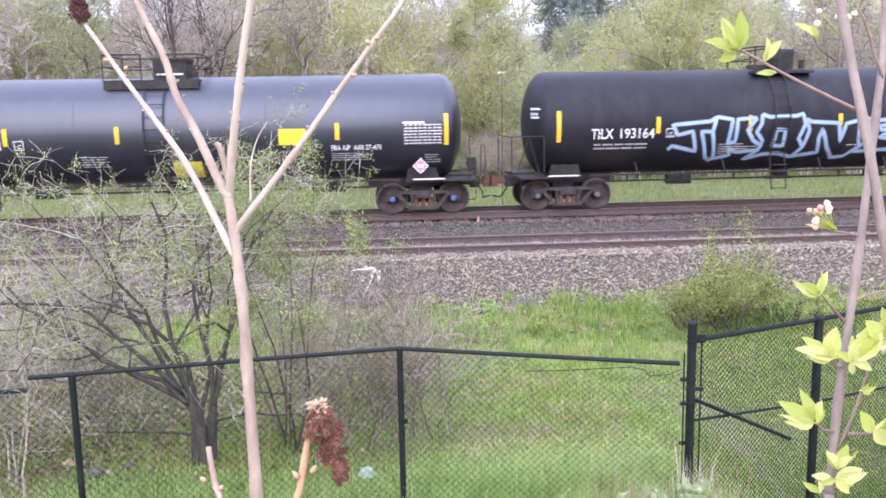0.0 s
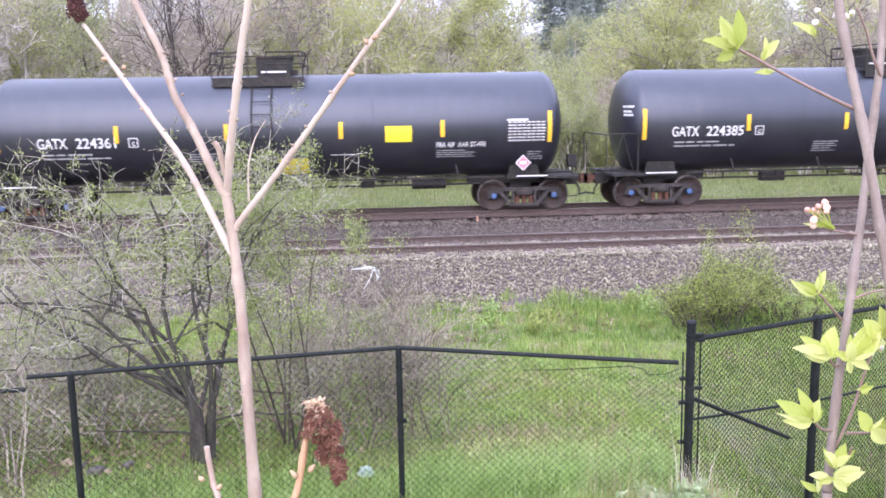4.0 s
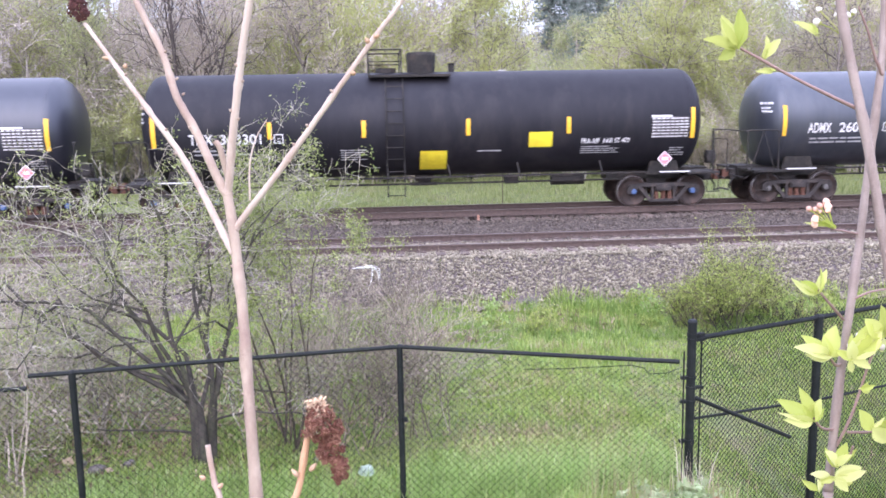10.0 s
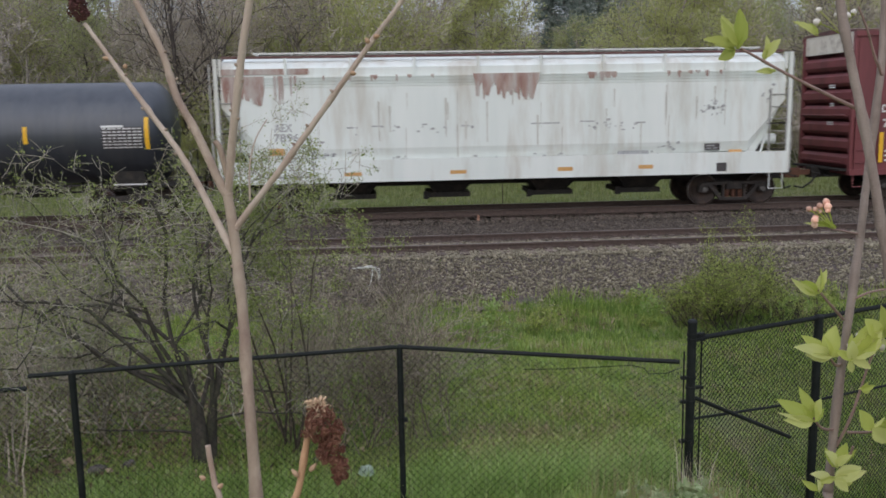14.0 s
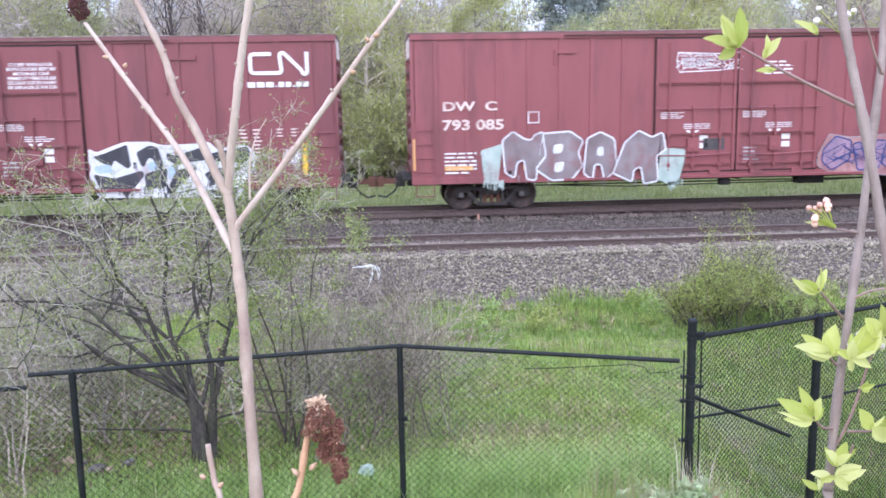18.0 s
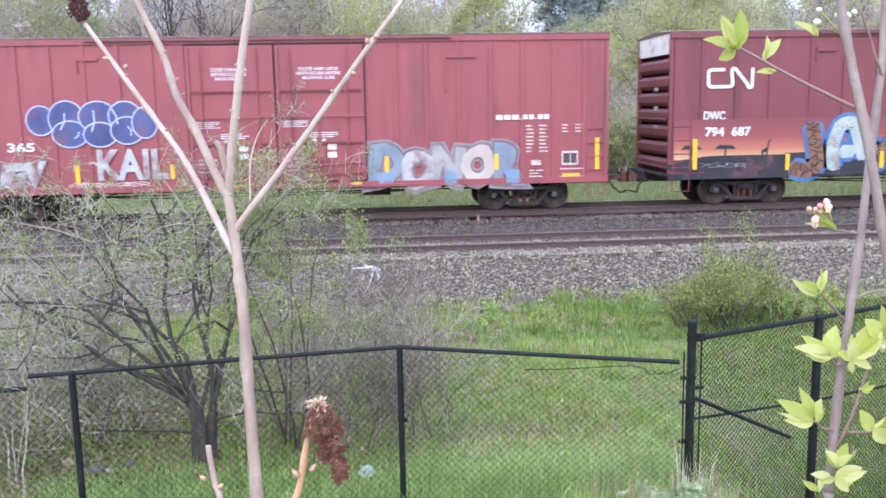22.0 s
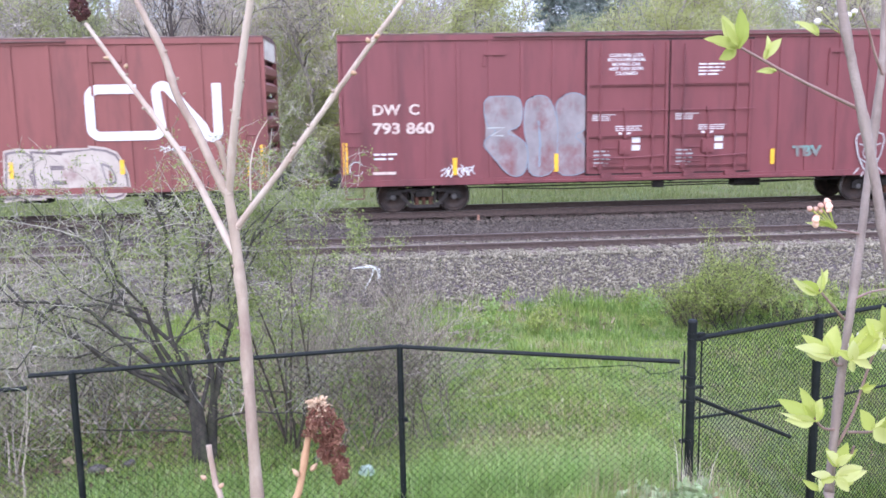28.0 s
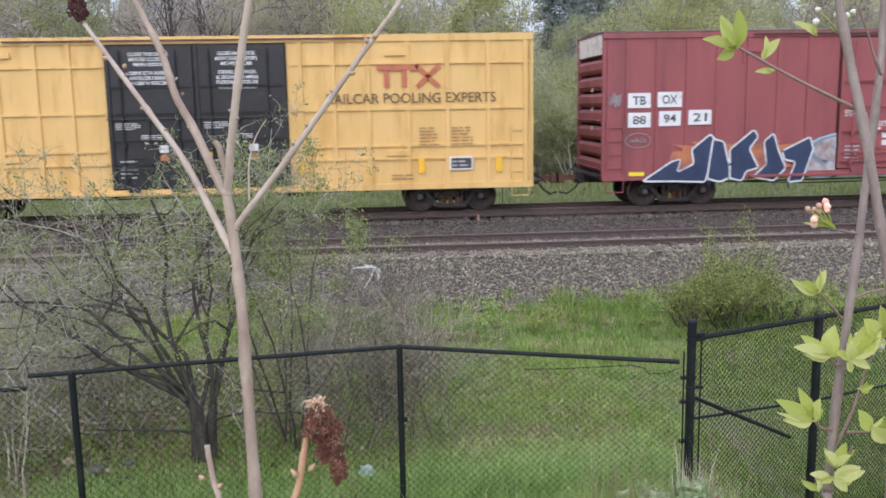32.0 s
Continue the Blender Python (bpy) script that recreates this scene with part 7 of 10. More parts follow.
letters(c_l, "car_code", "DWC", -8.55, -7.92, 2.52, 2.78, LAY, M_WHITE, "white stencilled code letters", bold=0.03)
letters(c_l, "car_number", "794  687", -8.5, -7.15, 2.06, 2.33, on_side(SIDE_Y + 0.060), M_WHITE, "white stencilled car number", bold=0.03)
sign_text(c_l, ("IMPORTANT",) + CLOSE_EN + ("FERMER CETTE PORTE", "AVANT DE FERMER"), -2.02, -0.86, 4.50, 0.125, LAY_D, M_WHITE)
sign_text(c_l, LOCK_EN + ("FERMER ET VERROUILLER", "LES DEUX PORTES", "AVANT DE DEPLACER"), 0.38, 1.5, 4.48, 0.125, LAY_D, M_WHITE)


def fat(form, pts, width):
    """A thick sprayed stroke along (x, z) points, with round ends."""
    P = []
    for (ax, az), (bx, bz) in zip(pts, pts[1:]):
        P += [(ax + (bx - ax) * k / 6, az + (bz - az) * k / 6) for k in range(6)]
    P.append(pts[-1])
    for _ in range(3):
        P = [P[0]] + [((a[0] + b[0] + c[0]) / 3, (a[1] + b[1] + c[1]) / 3) for a, b, c in zip(P, P[1:], P[2:])] + [P[-1]]
    run = [0.0]
    for a, b in zip(P, P[1:]):
        run.append(run[-1] + math.hypot(b[0] - a[0], b[1] - a[1]))
    left, right, w = [], [], width / 2
    for i, (x, z) in enumerate(P):
        e = min(run[i], run[-1] - run[i]) / (w * 0.6)
        k = w * (math.sqrt(max(0.0, 1 - (1 - e) ** 2)) * 0.75 + 0.25 if e < 1 else 1.0)
        ax, az = P[max(i - 1, 0)]
        bx, bz = P[min(i + 1, len(P) - 1)]
        q = math.hypot(bx - ax, bz - az) or 1
        left.append((x - (bz - az) / q * k, 0, z + (bx - ax) / q * k))
        right.append((x + (bz - az) / q * k, 0, z - (bx - ax) / q * k))
    n = len(P)
    return form.add(left + right, [(i + n, i + 1 + n, i + 1, i) for i in range(n - 1)])


def skin(car, pts, width, y, material, seed, kind):
    """Animal-skin marks laid across a fat stroke: bars, rings or bands."""
    r = random.Random(seed)
    f = Form()
    total = sum(math.hypot(b[0] - a[0], b[1] - a[1]) for a, b in zip(pts, pts[1:]))
    n = int(total / (0.10 if kind == "bars" else 0.11))
    for k in range(n):
        d = total * (k + 0.5) / n
        for a, b in zip(pts, pts[1:]):
            s = math.hypot(b[0] - a[0], b[1] - a[1])
            if d <= s:
                break
            d -= s
        ux, uz = (b[0] - a[0]) / s, (b[1] - a[1]) / s
        x, z = a[0] + ux * d, a[1] + uz * d
        w = width * 0.44
        if kind == "bars":
            side = 1 if k % 2 else -1
            q = [(x - uz * w * side * t + ux * 0.05 * math.sin(t * 4 + k), z + ux * w * side * t + uz * 0.05 * math.sin(t * 4 + k)) for t in (1.0, 0.6, 0.2, -0.25)]
            ribbon(f, q, r.uniform(0.03, 0.05))
        else:
            for t in (r.uniform(0.25, 0.75), -r.uniform(0.2, 0.75)):
                ribbon(f, arc(x - uz * w * t, z + ux * w * t, r.uniform(0.035, 0.055), 20, 310, 7), 0.028)
    part("painted_pattern", wrap(f, on_side(y)), material, car, "dark sprayed animal-skin pattern")


def skin_letter(car, strokes, fill, kind, seed, width=0.44, out=0.058):
    """One fat letter of a few strokes, with its blue edge and its pattern."""
    for i, pts in enumerate(strokes):
        y = SIDE_Y + out + 0.0012 * i
        if pts[0][0] < 0:
            pts = [(-6.1 + (px + 6.1) * 0.9, pz) for px, pz in pts]
        part("letter_outline", wrap(fat(Form(), pts, width + 0.22), on_side(y)), P_HALO, car, "blue sprayed edge of a letter")
        part("graffiti_letter", wrap(fat(Form(), pts, width), on_side(y + 0.006)), fill, car, "sprayed fat letter")
        if kind:
            skin(car, pts, width, y + 0.011, P_BLACK if kind != "pale" else P_FADED, seed + i, "bars" if kind != "rings" else "rings")


P_BROWN = spray("brown", (0.16, 0.075, 0.04), (0.27, 0.14, 0.075), 4.0, 0.8)
skin_letter(c_l, [[(-5.25, 2.45), (-5.1, 1.75), (-5.0, 1.15), (-5.35, 1.0), (-5.95, 1.12)]], P_BROWN, "bars", 1)
skin_letter(c_l, [[(-4.45, 1.0), (-4.55, 1.7), (-4.3, 2.35), (-3.85, 2.4), (-3.65, 1.9), (-3.45, 1.3)], [(-4.3, 1.55), (-3.75, 1.55)]], P_MINT, "pale", 2, 0.38)
skin_letter(c_l, [[(-3.35, 2.1), (-3.15, 1.35), (-2.95, 1.1), (-2.75, 1.8), (-2.5, 1.2), (-2.35, 1.75), (-2.45, 2.5)]], P_TAN, "rings", 3, 0.36)
skin_letter(c_l, [[(-1.95, 2.35), (-1.55, 2.55), (-1.2, 2.3), (-1.5, 1.9), (-1.1, 1.6), (-1.15, 1.2), (-1.55, 1.05), (-1.95, 1.15)]], P_WHITE, "bars", 4, 0.40, 0.112)
skin_letter(c_l, [[(2.75, 0.95), (2.65, 1.6), (2.6, 2.3)], [(2.55, 2.35), (3.1, 2.4), (3.25, 2.0), (3.0, 1.6), (2.7, 1.55)]], P_BROWN, "bars", 5, 0.40)
skin_letter(c_l, [[(4.0, 0.98), (3.75, 1.6), (3.72, 2.25), (4.05, 2.42), (4.35, 2.2), (4.65, 1.15)], [(3.9, 1.5), (4.4, 1.5)]], P_MINT, "pale", 6, 0.38)
skin_letter(c_l, [[(5.15, 1.0), (5.0, 1.7), (4.9, 2.4)], [(4.85, 2.42), (5.4, 2.5), (5.6, 2.15), (5.3, 1.8), (5.1, 1.75)], [(5.3, 1.75), (5.75, 1.3), (5.95, 1.05)]], P_TAN, "rings", 7, 0.38)
skin_letter(c_l, [[(6.35, 1.05), (6.15, 1.8), (6.05, 2.35)], [(6.1, 2.4), (6.5, 2.0), (6.65, 1.5)], [(6.65, 1.5), (6.6, 2.1), (6.75, 2.5)], [(6.75, 2.5), (7.05, 1.9), (7.25, 1.3)]], P_WHITE, "bars", 8, 0.32)
for k in range(3):
    tag_scrawl(c_l, -0.65 + 0.25 * k, 0.9 - 0.35 * k, 2.02 - 0.3 * k, 2.26 - 0.3 * k, on_side(SIDE_Y + 0.17), P_WHITE, 20 + k, 7, 0.04)
tag_scrawl(c_l, 8.4, 9.05, 3.3, 3.8, LAY, M_WHITE, 25, 6)
end_strips(c_l, on_side(SIDE_Y + 0.072), (-8.8, 8.36), [(-6.03, 1.05, 1.52), (-3.18, 1.05, 1.53), (0.1, 1.3, 1.79), (2.67, 1.1, 1.57), (5.86, 1.1, 1.53)], 1.12, 2.0)
small_print(c_l, 7.3, 7.9, 2.3, 2.6, LAY, 3, M_CREAM, 26)
train.append((c_l, 201.55))

# fifth box car, with louvred doors
c_m = box_car(221.9, M_RED_WORN, "oxide red box car with louvred doors and pale graffiti", door=(-3.25, 1.72), split=-0.76, louvre=True,
              ribs=[-8.5, -7.35, -6.25, -5.1, -4.2, 2.6, 3.6, 4.6, 5.6, 6.6, 7.6, 8.6], seed=6)
for i, (z0, z1) in enumerate(((3.33, 3.62), (2.91, 3.18))):
    mark_blocks(c_m, -8.4, -7.5, z0, z1, LAY, M_WHITE, 3)
    mark_blocks(c_m, -7.25, -6.6, z0, z1, LAY, M_WHITE, 3)
    mark_blocks(c_m, -6.25, -5.7, z0, z1, LAY, M_WHITE, 2)
letters(c_m, "car_code", "IC", -8.15, -7.85, 2.32, 2.6, LAY, M_WHITE, "white stencilled code letters", bold=0.03)
letters(c_m, "car_number", "533", -7.2, -6.6, 2.32, 2.6, LAY, M_WHITE, "white stencilled car number", bold=0.03)
letters(c_m, "car_number", "149", -6.15, -5.52, 2.32, 2.6, LAY, M_WHITE, "white stencilled car number", bold=0.03)
railway_emblem(c_m, 4.48, 8.13, 2.27, 3.78, LAY, M_WHITE)
graffiti(c_m, "DAO", -8.4, -6.5, 1.0, 1.85, LAY, P_FADED, P_DUSK, P_FADED, 30, bold=0.09)
sprayed_shapes(c_m, [ring_of(0.16, 0.55, 0.16, 0.45), ring_of(0.40, 0.58, 0.17, 0.42), ring_of(0.64, 0.56, 0.16, 0.44), ring_of(0.86, 0.6, 0.14, 0.42), ring_of(0.25, 0.2, 0.2, 0.2), ring_of(0.70, 0.2, 0.26, 0.2)],
               -5.45, -2.35, 0.8, 2.1, SIDE_Y + 0.040, [P_FADED], P_STEEL, 0.035, soft=1)
tag_scrawl(c_m, -3.0, -0.9, 1.25, 2.1, on_side(SIDE_Y + 0.13), P_WHITE, 32, 9, 0.05)
for k in range(2):
    tag_scrawl(c_m, -0.6 + 0.4 * k, 1.3 + 0.3 * k, 1.1, 1.95, on_side(SIDE_Y + 0.13 + 0.002 * k), (P_STEEL, P_FADED)[k], 33 + k, 7, 0.04)
graffiti(c_m, "REID", 2.35, 5.4, 0.75, 2.05, LAY, P_BEIGE, P_DUSK, P_BEIGE, 34, bold=0.06)
for z, a, b in ((4.32, 0.05, 0.5), (4.2, 0.1, 0.6), (4.08, 0.2, 0.55), (3.6, 0.0, 0.45), (3.0, -0.55, 0.05), (2.9, -0.55, 0.05)):
    patch(c_m, "stencil_print", a, b, z, z + 0.035, on_side(SIDE_Y + 0.13), M_CREAM)
end_strips(c_m, LAY, (-9.2, 9.18), [(-8.87, 1.2, 1.65), (8.75, 1.18, 1.64), (-6.6, 1.25, 1.65), (-3.9, 1.25, 1.65), (2.4, 1.3, 1.75), (5.35, 1.35, 1.75)])
tag_scrawl(c_m, -9.2, -8.5, 2.6, 3.4, LAY, M_CREAM, 36, 7)
tag_scrawl(c_m, 6.4, 7.1, 1.9, 2.15, LAY, M_WHITE, 37, 5)
for x in (-1.7, 0.35):
    patch(c_m, "reflective_strip", x - 0.22, x + 0.22, 0.88, 0.97, on_side(SIDE_Y + 0.06), M_REFLECT)
train.append((c_m, 221.9))

# sixth box car
c_n = box_car(242.55, M_RED_DARK, "maroon box car with silver graffiti and white emblem", seed=7)
letters(c_n, "car_code", "DW  C", -8.4, -7.1, 2.82, 3.12, LAY, M_CREAM, "cream stencilled code letters", bold=0.03)
letters(c_n, "car_number", "793 860", -8.41, -6.7, 2.29, 2.62, LAY, M_CREAM, "cream stencilled car number", bold=0.03)
railway_emblem(c_n, 6.78, 8.45, 3.68, 4.36, LAY, M_WHITE)
web_line(c_n, 6.74, 8.44, 3.34, 3.55, LAY, M_WHITE)
sprayed_shapes(c_n, [[(0.02, 0.97), (0.2, 0.98), (0.37, 0.97), (0.38, 0.62), (0.2, 0.55), (0.38, 0.48), (0.43, 0.3), (0.4, 0.03), (0.25, 0.02), (0.1, 0.28), (0.0, 0.44), (0.17, 0.58), (0.05, 0.62)],
                     [(0.40, 0.93), (0.52, 0.99), (0.62, 0.95), (0.69, 0.7), (0.69, 0.3), (0.64, 0.02), (0.42, 0.02), (0.43, 0.3), (0.38, 0.62)],
                     [(0.66, 0.9), (0.8, 1.02), (0.94, 0.97), (1.02, 0.72), (0.95, 0.56), (0.82, 0.5), (0.95, 0.38), (0.99, 0.15), (0.9, 0.02), (0.68, 0.02), (0.69, 0.3), (0.69, 0.7)]],
               -5.4, -2.2, 0.98, 3.35, SIDE_Y + 0.040, [P_SILVER], P_STEEL, 0.025)
part("scrawl", wrap(ribbon(Form(), [(-3.72, 1.3), (-3.7, 2.0), (-3.74, 2.6)], 0.06), on_side(SIDE_Y + 0.05)), P_STEEL, c_n)
part("scrawl", wrap(ribbon(Form(), [(-5.2, 2.42), (-4.7, 2.42), (-5.1, 2.2), (-4.75, 2.2)], 0.04), on_side(SIDE_Y + 0.05)), P_FADED, c_n)
sign_text(c_n, LOCK_EN + ("KEEP THIS DOOR", "CLOSED"), -1.78, -0.7, 4.42, 0.125, LAY_D, M_WHITE)
small_print(c_n, 0.85, 1.6, 3.77, 4.15, LAY_D, 4, M_WHITE, 41)
letters(c_n, "graffiti_letters", "TBV", 3.72, 4.6, 1.42, 1.74, LAY, P_TEAL, "teal sprayed letters", bold=0.05)
f = Form()
ribbon(f, [(5.62, 1.85), (5.66, 2.02), (5.85, 2.08), (6.05, 1.98), (6.25, 2.08), (6.44, 2.02), (6.48, 1.85), (6.40, 1.45), (6.22, 1.05), (6.05, 0.88), (5.88, 1.05), (5.70, 1.45), (5.62, 1.85)], 0.045)
ribbon(f, arc(6.05, 1.50, 0.20, 0, 360, 13), 0.035)
ribbon(f, [(5.72, 1.75), (6.05, 1.66), (6.38, 1.75)], 0.04)
ribbon(f, [(5.80, 1.32), (5.95, 1.20), (6.05, 1.28), (6.15, 1.20), (6.30, 1.32)], 0.04)
for a, b in (((6.05, 2.05), (6.05, 2.26)), ((5.85, 2.12), (5.80, 2.24)), ((6.25, 2.12), (6.30, 2.24)), ((5.75, 1.05), (5.60, 0.88)), ((6.35, 1.05), (6.50, 0.88)), ((5.9, 0.95), (5.84, 0.80)), ((6.2, 0.95), (6.26, 0.80))):
    ribbon(f, [a, b], 0.04)
part("scrawl", wrap(f, on_side(SIDE_Y + 0.056)), P_FADED, c_n, "pale sprayed mask drawing")
tag_scrawl(c_n, -6.5, -5.6, 0.98, 1.48, LAY, M_WHITE, 42, 6)
f = Form()
ribbon(f, arc(-8.9, 1.35, 0.19, 0, 360, 15), 0.025)
part("scrawl", wrap(f, LAY), M_WHITE, c_n)
patch(c_n, "label_plate", -8.45, -7.8, 1.17, 1.25, LAY, M_CREAM)
small_print(c_n, -8.4, -7.7, 1.55, 1.8, LAY, 2, M_WHITE, 44)
data_columns(c_n, 6.72, LAY)
end_strips(c_n, LAY, (-9.2, 9.2), [(-6.13, 1.12, 1.6), (-3.23, 1.15, 1.66), (0.28, 1.34, 1.81), (3.12, 1.23, 1.67), (6.05, 1.25, 1.7)])
train.append((c_n, 242.55))

# yellow box car
c_o = box_car(263.2, M_YELLOW_CAR, "yellow box car with black double doors and a red emblem", ribs=[-8.4, -7.75, -7.1, -6.15, -5.2, -4.2, -3.3, 2.85, 3.75, 4.7, 5.8, 6.9, 8.05, 9.1],
              door=(-2.36, 2.48), door_paint=M_DOOR_BLACK, grid=True, bottom=0.74, seed=8)
LAY_Y = on_side(SIDE_Y + 0.069)
f = Form()
ribbon(f, [(-7.32, 4.14), (-6.98, 3.84), (-6.84, 3.67), (-6.98, 3.50), (-7.32, 3.20)], 0.13)
ribbon(f, [(-6.24, 4.14), (-6.58, 3.84), (-6.72, 3.67), (-6.58, 3.50), (-6.24, 3.20)], 0.13)
part("emblem", wrap(f, LAY_Y), M_LOGO_BLUE, c_o, "blue crossed emblem")
f = Form()
ribbon(f, [(-7.40, 3.98), (-7.06, 3.67), (-7.40, 3.36)], 0.12)
ribbon(f, [(-6.16, 3.98), (-6.50, 3.67), (-6.16, 3.36)], 0.12)
part("emblem", wrap(f, LAY_Y, 0.004), M_LOGO_RED, c_o, "red chevrons of the emblem")
letters(c_o, "slogan", "next", -8.36, -7.86, 3.74, 3.90, LAY_Y, M_BROWNTXT, bold=0.015, slant=0.25)
letters(c_o, "slogan", "load", -8.36, -7.86, 3.50, 3.68, LAY_Y, M_BROWNTXT, bold=0.015, slant=0.25)
letters(c_o, "slogan", "any", -5.72, -5.3, 3.72, 3.90, LAY_Y, M_BROWNTXT, bold=0.015, slant=0.25)
letters(c_o, "slogan", "road", -5.72, -5.18, 3.50, 3.68, LAY_Y, M_BROWNTXT, bold=0.015, slant=0.25)
letters(c_o, "car_code", "TB  OX", -8.43, -7.05, 2.56, 2.80, LAY_Y, M_BROWNTXT, "brown stencilled code letters", bold=0.01, slant=0.2)
letters(c_o, "car_number", "64  15  04", -8.38, -6.12, 2.08, 2.36, LAY_Y, M_BROWNTXT, "brown stencilled car number", bold=0.01, slant=0.2)
f = Form()
ribbon(f, [(4.95, 4.12), (6.1, 4.12)], 0.15)
for x in (5.22, 5.72):
    ribbon(f, [(x, 4.06), (x, 3.58)], 0.15)
ribbon(f, [(6.05, 4.18), (6.68, 3.58)], 0.12)
ribbon(f, [(6.68, 4.18), (6.05, 3.58)], 0.12)
part("emblem", wrap(f, LAY_Y), M_LOGO_FADED, c_o, "faded red block emblem")
letters(c_o, "slogan", "RAILCAR POOLING EXPERTS", 3.55, 8.26, 3.15, 3.43, LAY_Y, M_BROWNTXT, "brown painted slogan", bold=0.008)
sign_text(c_o, CLOSE_EN, -1.75, -0.62, 4.62, 0.135, LAY_D, M_WHITE)
sign_text(c_o, ("CIERRE ESTA PUERTA", "ANTES DE CERRAR", "LA PUERTA PRINCIPAL"), -1.75, -0.62, 4.12, 0.135, LAY_D, M_WHITE)
sign_text(c_o, LOCK_EN, 0.6, 1.72, 4.62, 0.135, LAY_D, M_WHITE)
sign_text(c_o, ("CIERRE Y PONGA", "EL SEGURO EN AMBAS", "PUERTAS ANTES DE", "MOVER EL CARRO"), 0.6, 1.72, 4.12, 0.135, LAY_D, M_WHITE)
patch(c_o, "label_plate", 6.94, 7.59, 1.27, 1.64, LAY_Y, M_WHITE)
patch(c_o, "label_plate", 6.98, 7.55, 1.31, 1.60, LAY_Y, M_DARKTXT, d=0.004)
small_print(c_o, 7.0, 7.5, 1.34, 1.56, LAY_Y, 2, M_GREYTXT, 52, 0.008)
small_print(c_o, 6.1, 6.65, 1.95, 2.5, LAY_Y, 6, M_TANTXT, 53)
small_print(c_o, 7.0, 7.6, 1.95, 2.5, LAY_Y, 6, M_TANTXT, 54)
small_print(c_o, 5.3, 5.9, 1.0, 1.2, LAY_Y, 2, M_TANTXT, 55)
for x in (2.81, 6.14, 8.34, -8.05, -5.6):
    patch(c_o, "reflective_strip", x - 0.09, x + 0.09, 1.2, 1.62, LAY_Y, M_REFLECT, "yellow reflective strip", d=0.004)
patch(c_o, "reflective_strip", 0.25, 0.38, 1.45, 1.92, LAY_D, M_REFLECT, d=0.06)
train.append((c_o, 263.2))

# last box car
c_p = box_car(283.85, M_RED_FADED, "red box car with white number plates and blue-white graffiti", seed=9)
for i, (a, b, lo, hi, ch) in enumerate(((-8.61, -7.95, 2.9, 3.32, "TB"), (-7.75, -7.04, 2.91, 3.34, "OX"), (-8.6, -7.94, 2.35, 2.77, "88"), (-7.7, -7.06, 2.38, 2.8, "94"), (-6.84, -6.16, 2.4, 2.82, "21"))):
    patch(c_p, "number_panel", a, b, lo, hi, LAY, M_WHITE, "white panel of the car number")
    letters(c_p, "car_number", ch, a + 0.14, b - 0.14, lo + 0.09, hi - 0.09, LAY, M_DARKTXT, bold=0.015, d=0.004)
blob(c_p, -7.5, -3.6, 0.95, 1.95, LAY, P_ORANGE, 9, 9, 0.0, "graffiti_cloud", "orange sprayed cloud")
sprayed(c_p, [(-8.16, 0.81), (-7.32, 1.36), (-7.04, 1.43), (-7.14, 1.05), (-6.65, 1.28), (-6.73, 1.69), (-6.18, 2.13), (-5.99, 1.9), (-6.3, 0.75), (-7.15, 0.79)], P_INK, 0.046, P_WHITE, 0.055, soft=1, drips=2, seed=0)
sprayed(c_p, [(-6.25, 0.85), (-6.1, 1.99), (-5.78, 1.9), (-5.51, 0.88), (-5.87, 0.74)], P_INK, 0.048, P_WHITE, 0.055, soft=1, drips=2, seed=1)
sprayed(c_p, [(-5.58, 1.25), (-5.6, 1.67), (-4.9, 2.23), (-4.76, 2.03), (-5.02, 1.68), (-4.72, 1.13), (-5.1, 1.03), (-5.2, 0.76), (-5.57, 0.84)], P_INK, 0.05, P_WHITE, 0.055, soft=1, drips=2, seed=2)
sprayed(c_p, [(-4.88, 0.86), (-4.49, 1.23), (-4.59, 1.88), (-4.31, 2.12), (-4.14, 1.61), (-3.9, 1.11), (-4.25, 0.74)], P_INK, 0.052, P_WHITE, 0.055, soft=1, drips=2, seed=3)
sprayed(c_p, [(-4.04, 1.6), (-3.21, 1.99), (-3.1, 1.64), (-3.4, 0.72), (-3.83, 0.69), (-3.62, 1.28), (-3.95, 1.34)], P_INK, 0.054, P_WHITE, 0.055, soft=1, drips=2, seed=4)
graffiti(c_p, "SENT", -3.1, 1.5, 0.85, 2.0, LAY, P_FADED, P_STEEL, P_SKY, 61)
f = Form()
ribbon(f, [(-8.3 + 0.37 * math.cos(a * 0.4), 1.98 + 0.21 * math.sin(a * 0.4)) for a in range(17)], 0.03)
part("scrawl", wrap(f, LAY), P_SILVER, c_p, "pale sprayed oval")
tag_scrawl(c_p, -8.55, -8.05, 1.88, 2.06, LAY, P_SILVER, 62, 4)
tag_scrawl(c_p, -9.2, -8.8, 2.85, 3.4, LAY, P_SILVER, 63, 7)
patch(c_p, "reflective_strip", -8.57, -8.11, 0.97, 1.08, on_side(SIDE_Y + 0.066), M_SQUARE)
train.append((c_p, 283.85))


# ---- fence ----
RAIL_Z = 0.82
FENCE_BOTTOM = -0.72


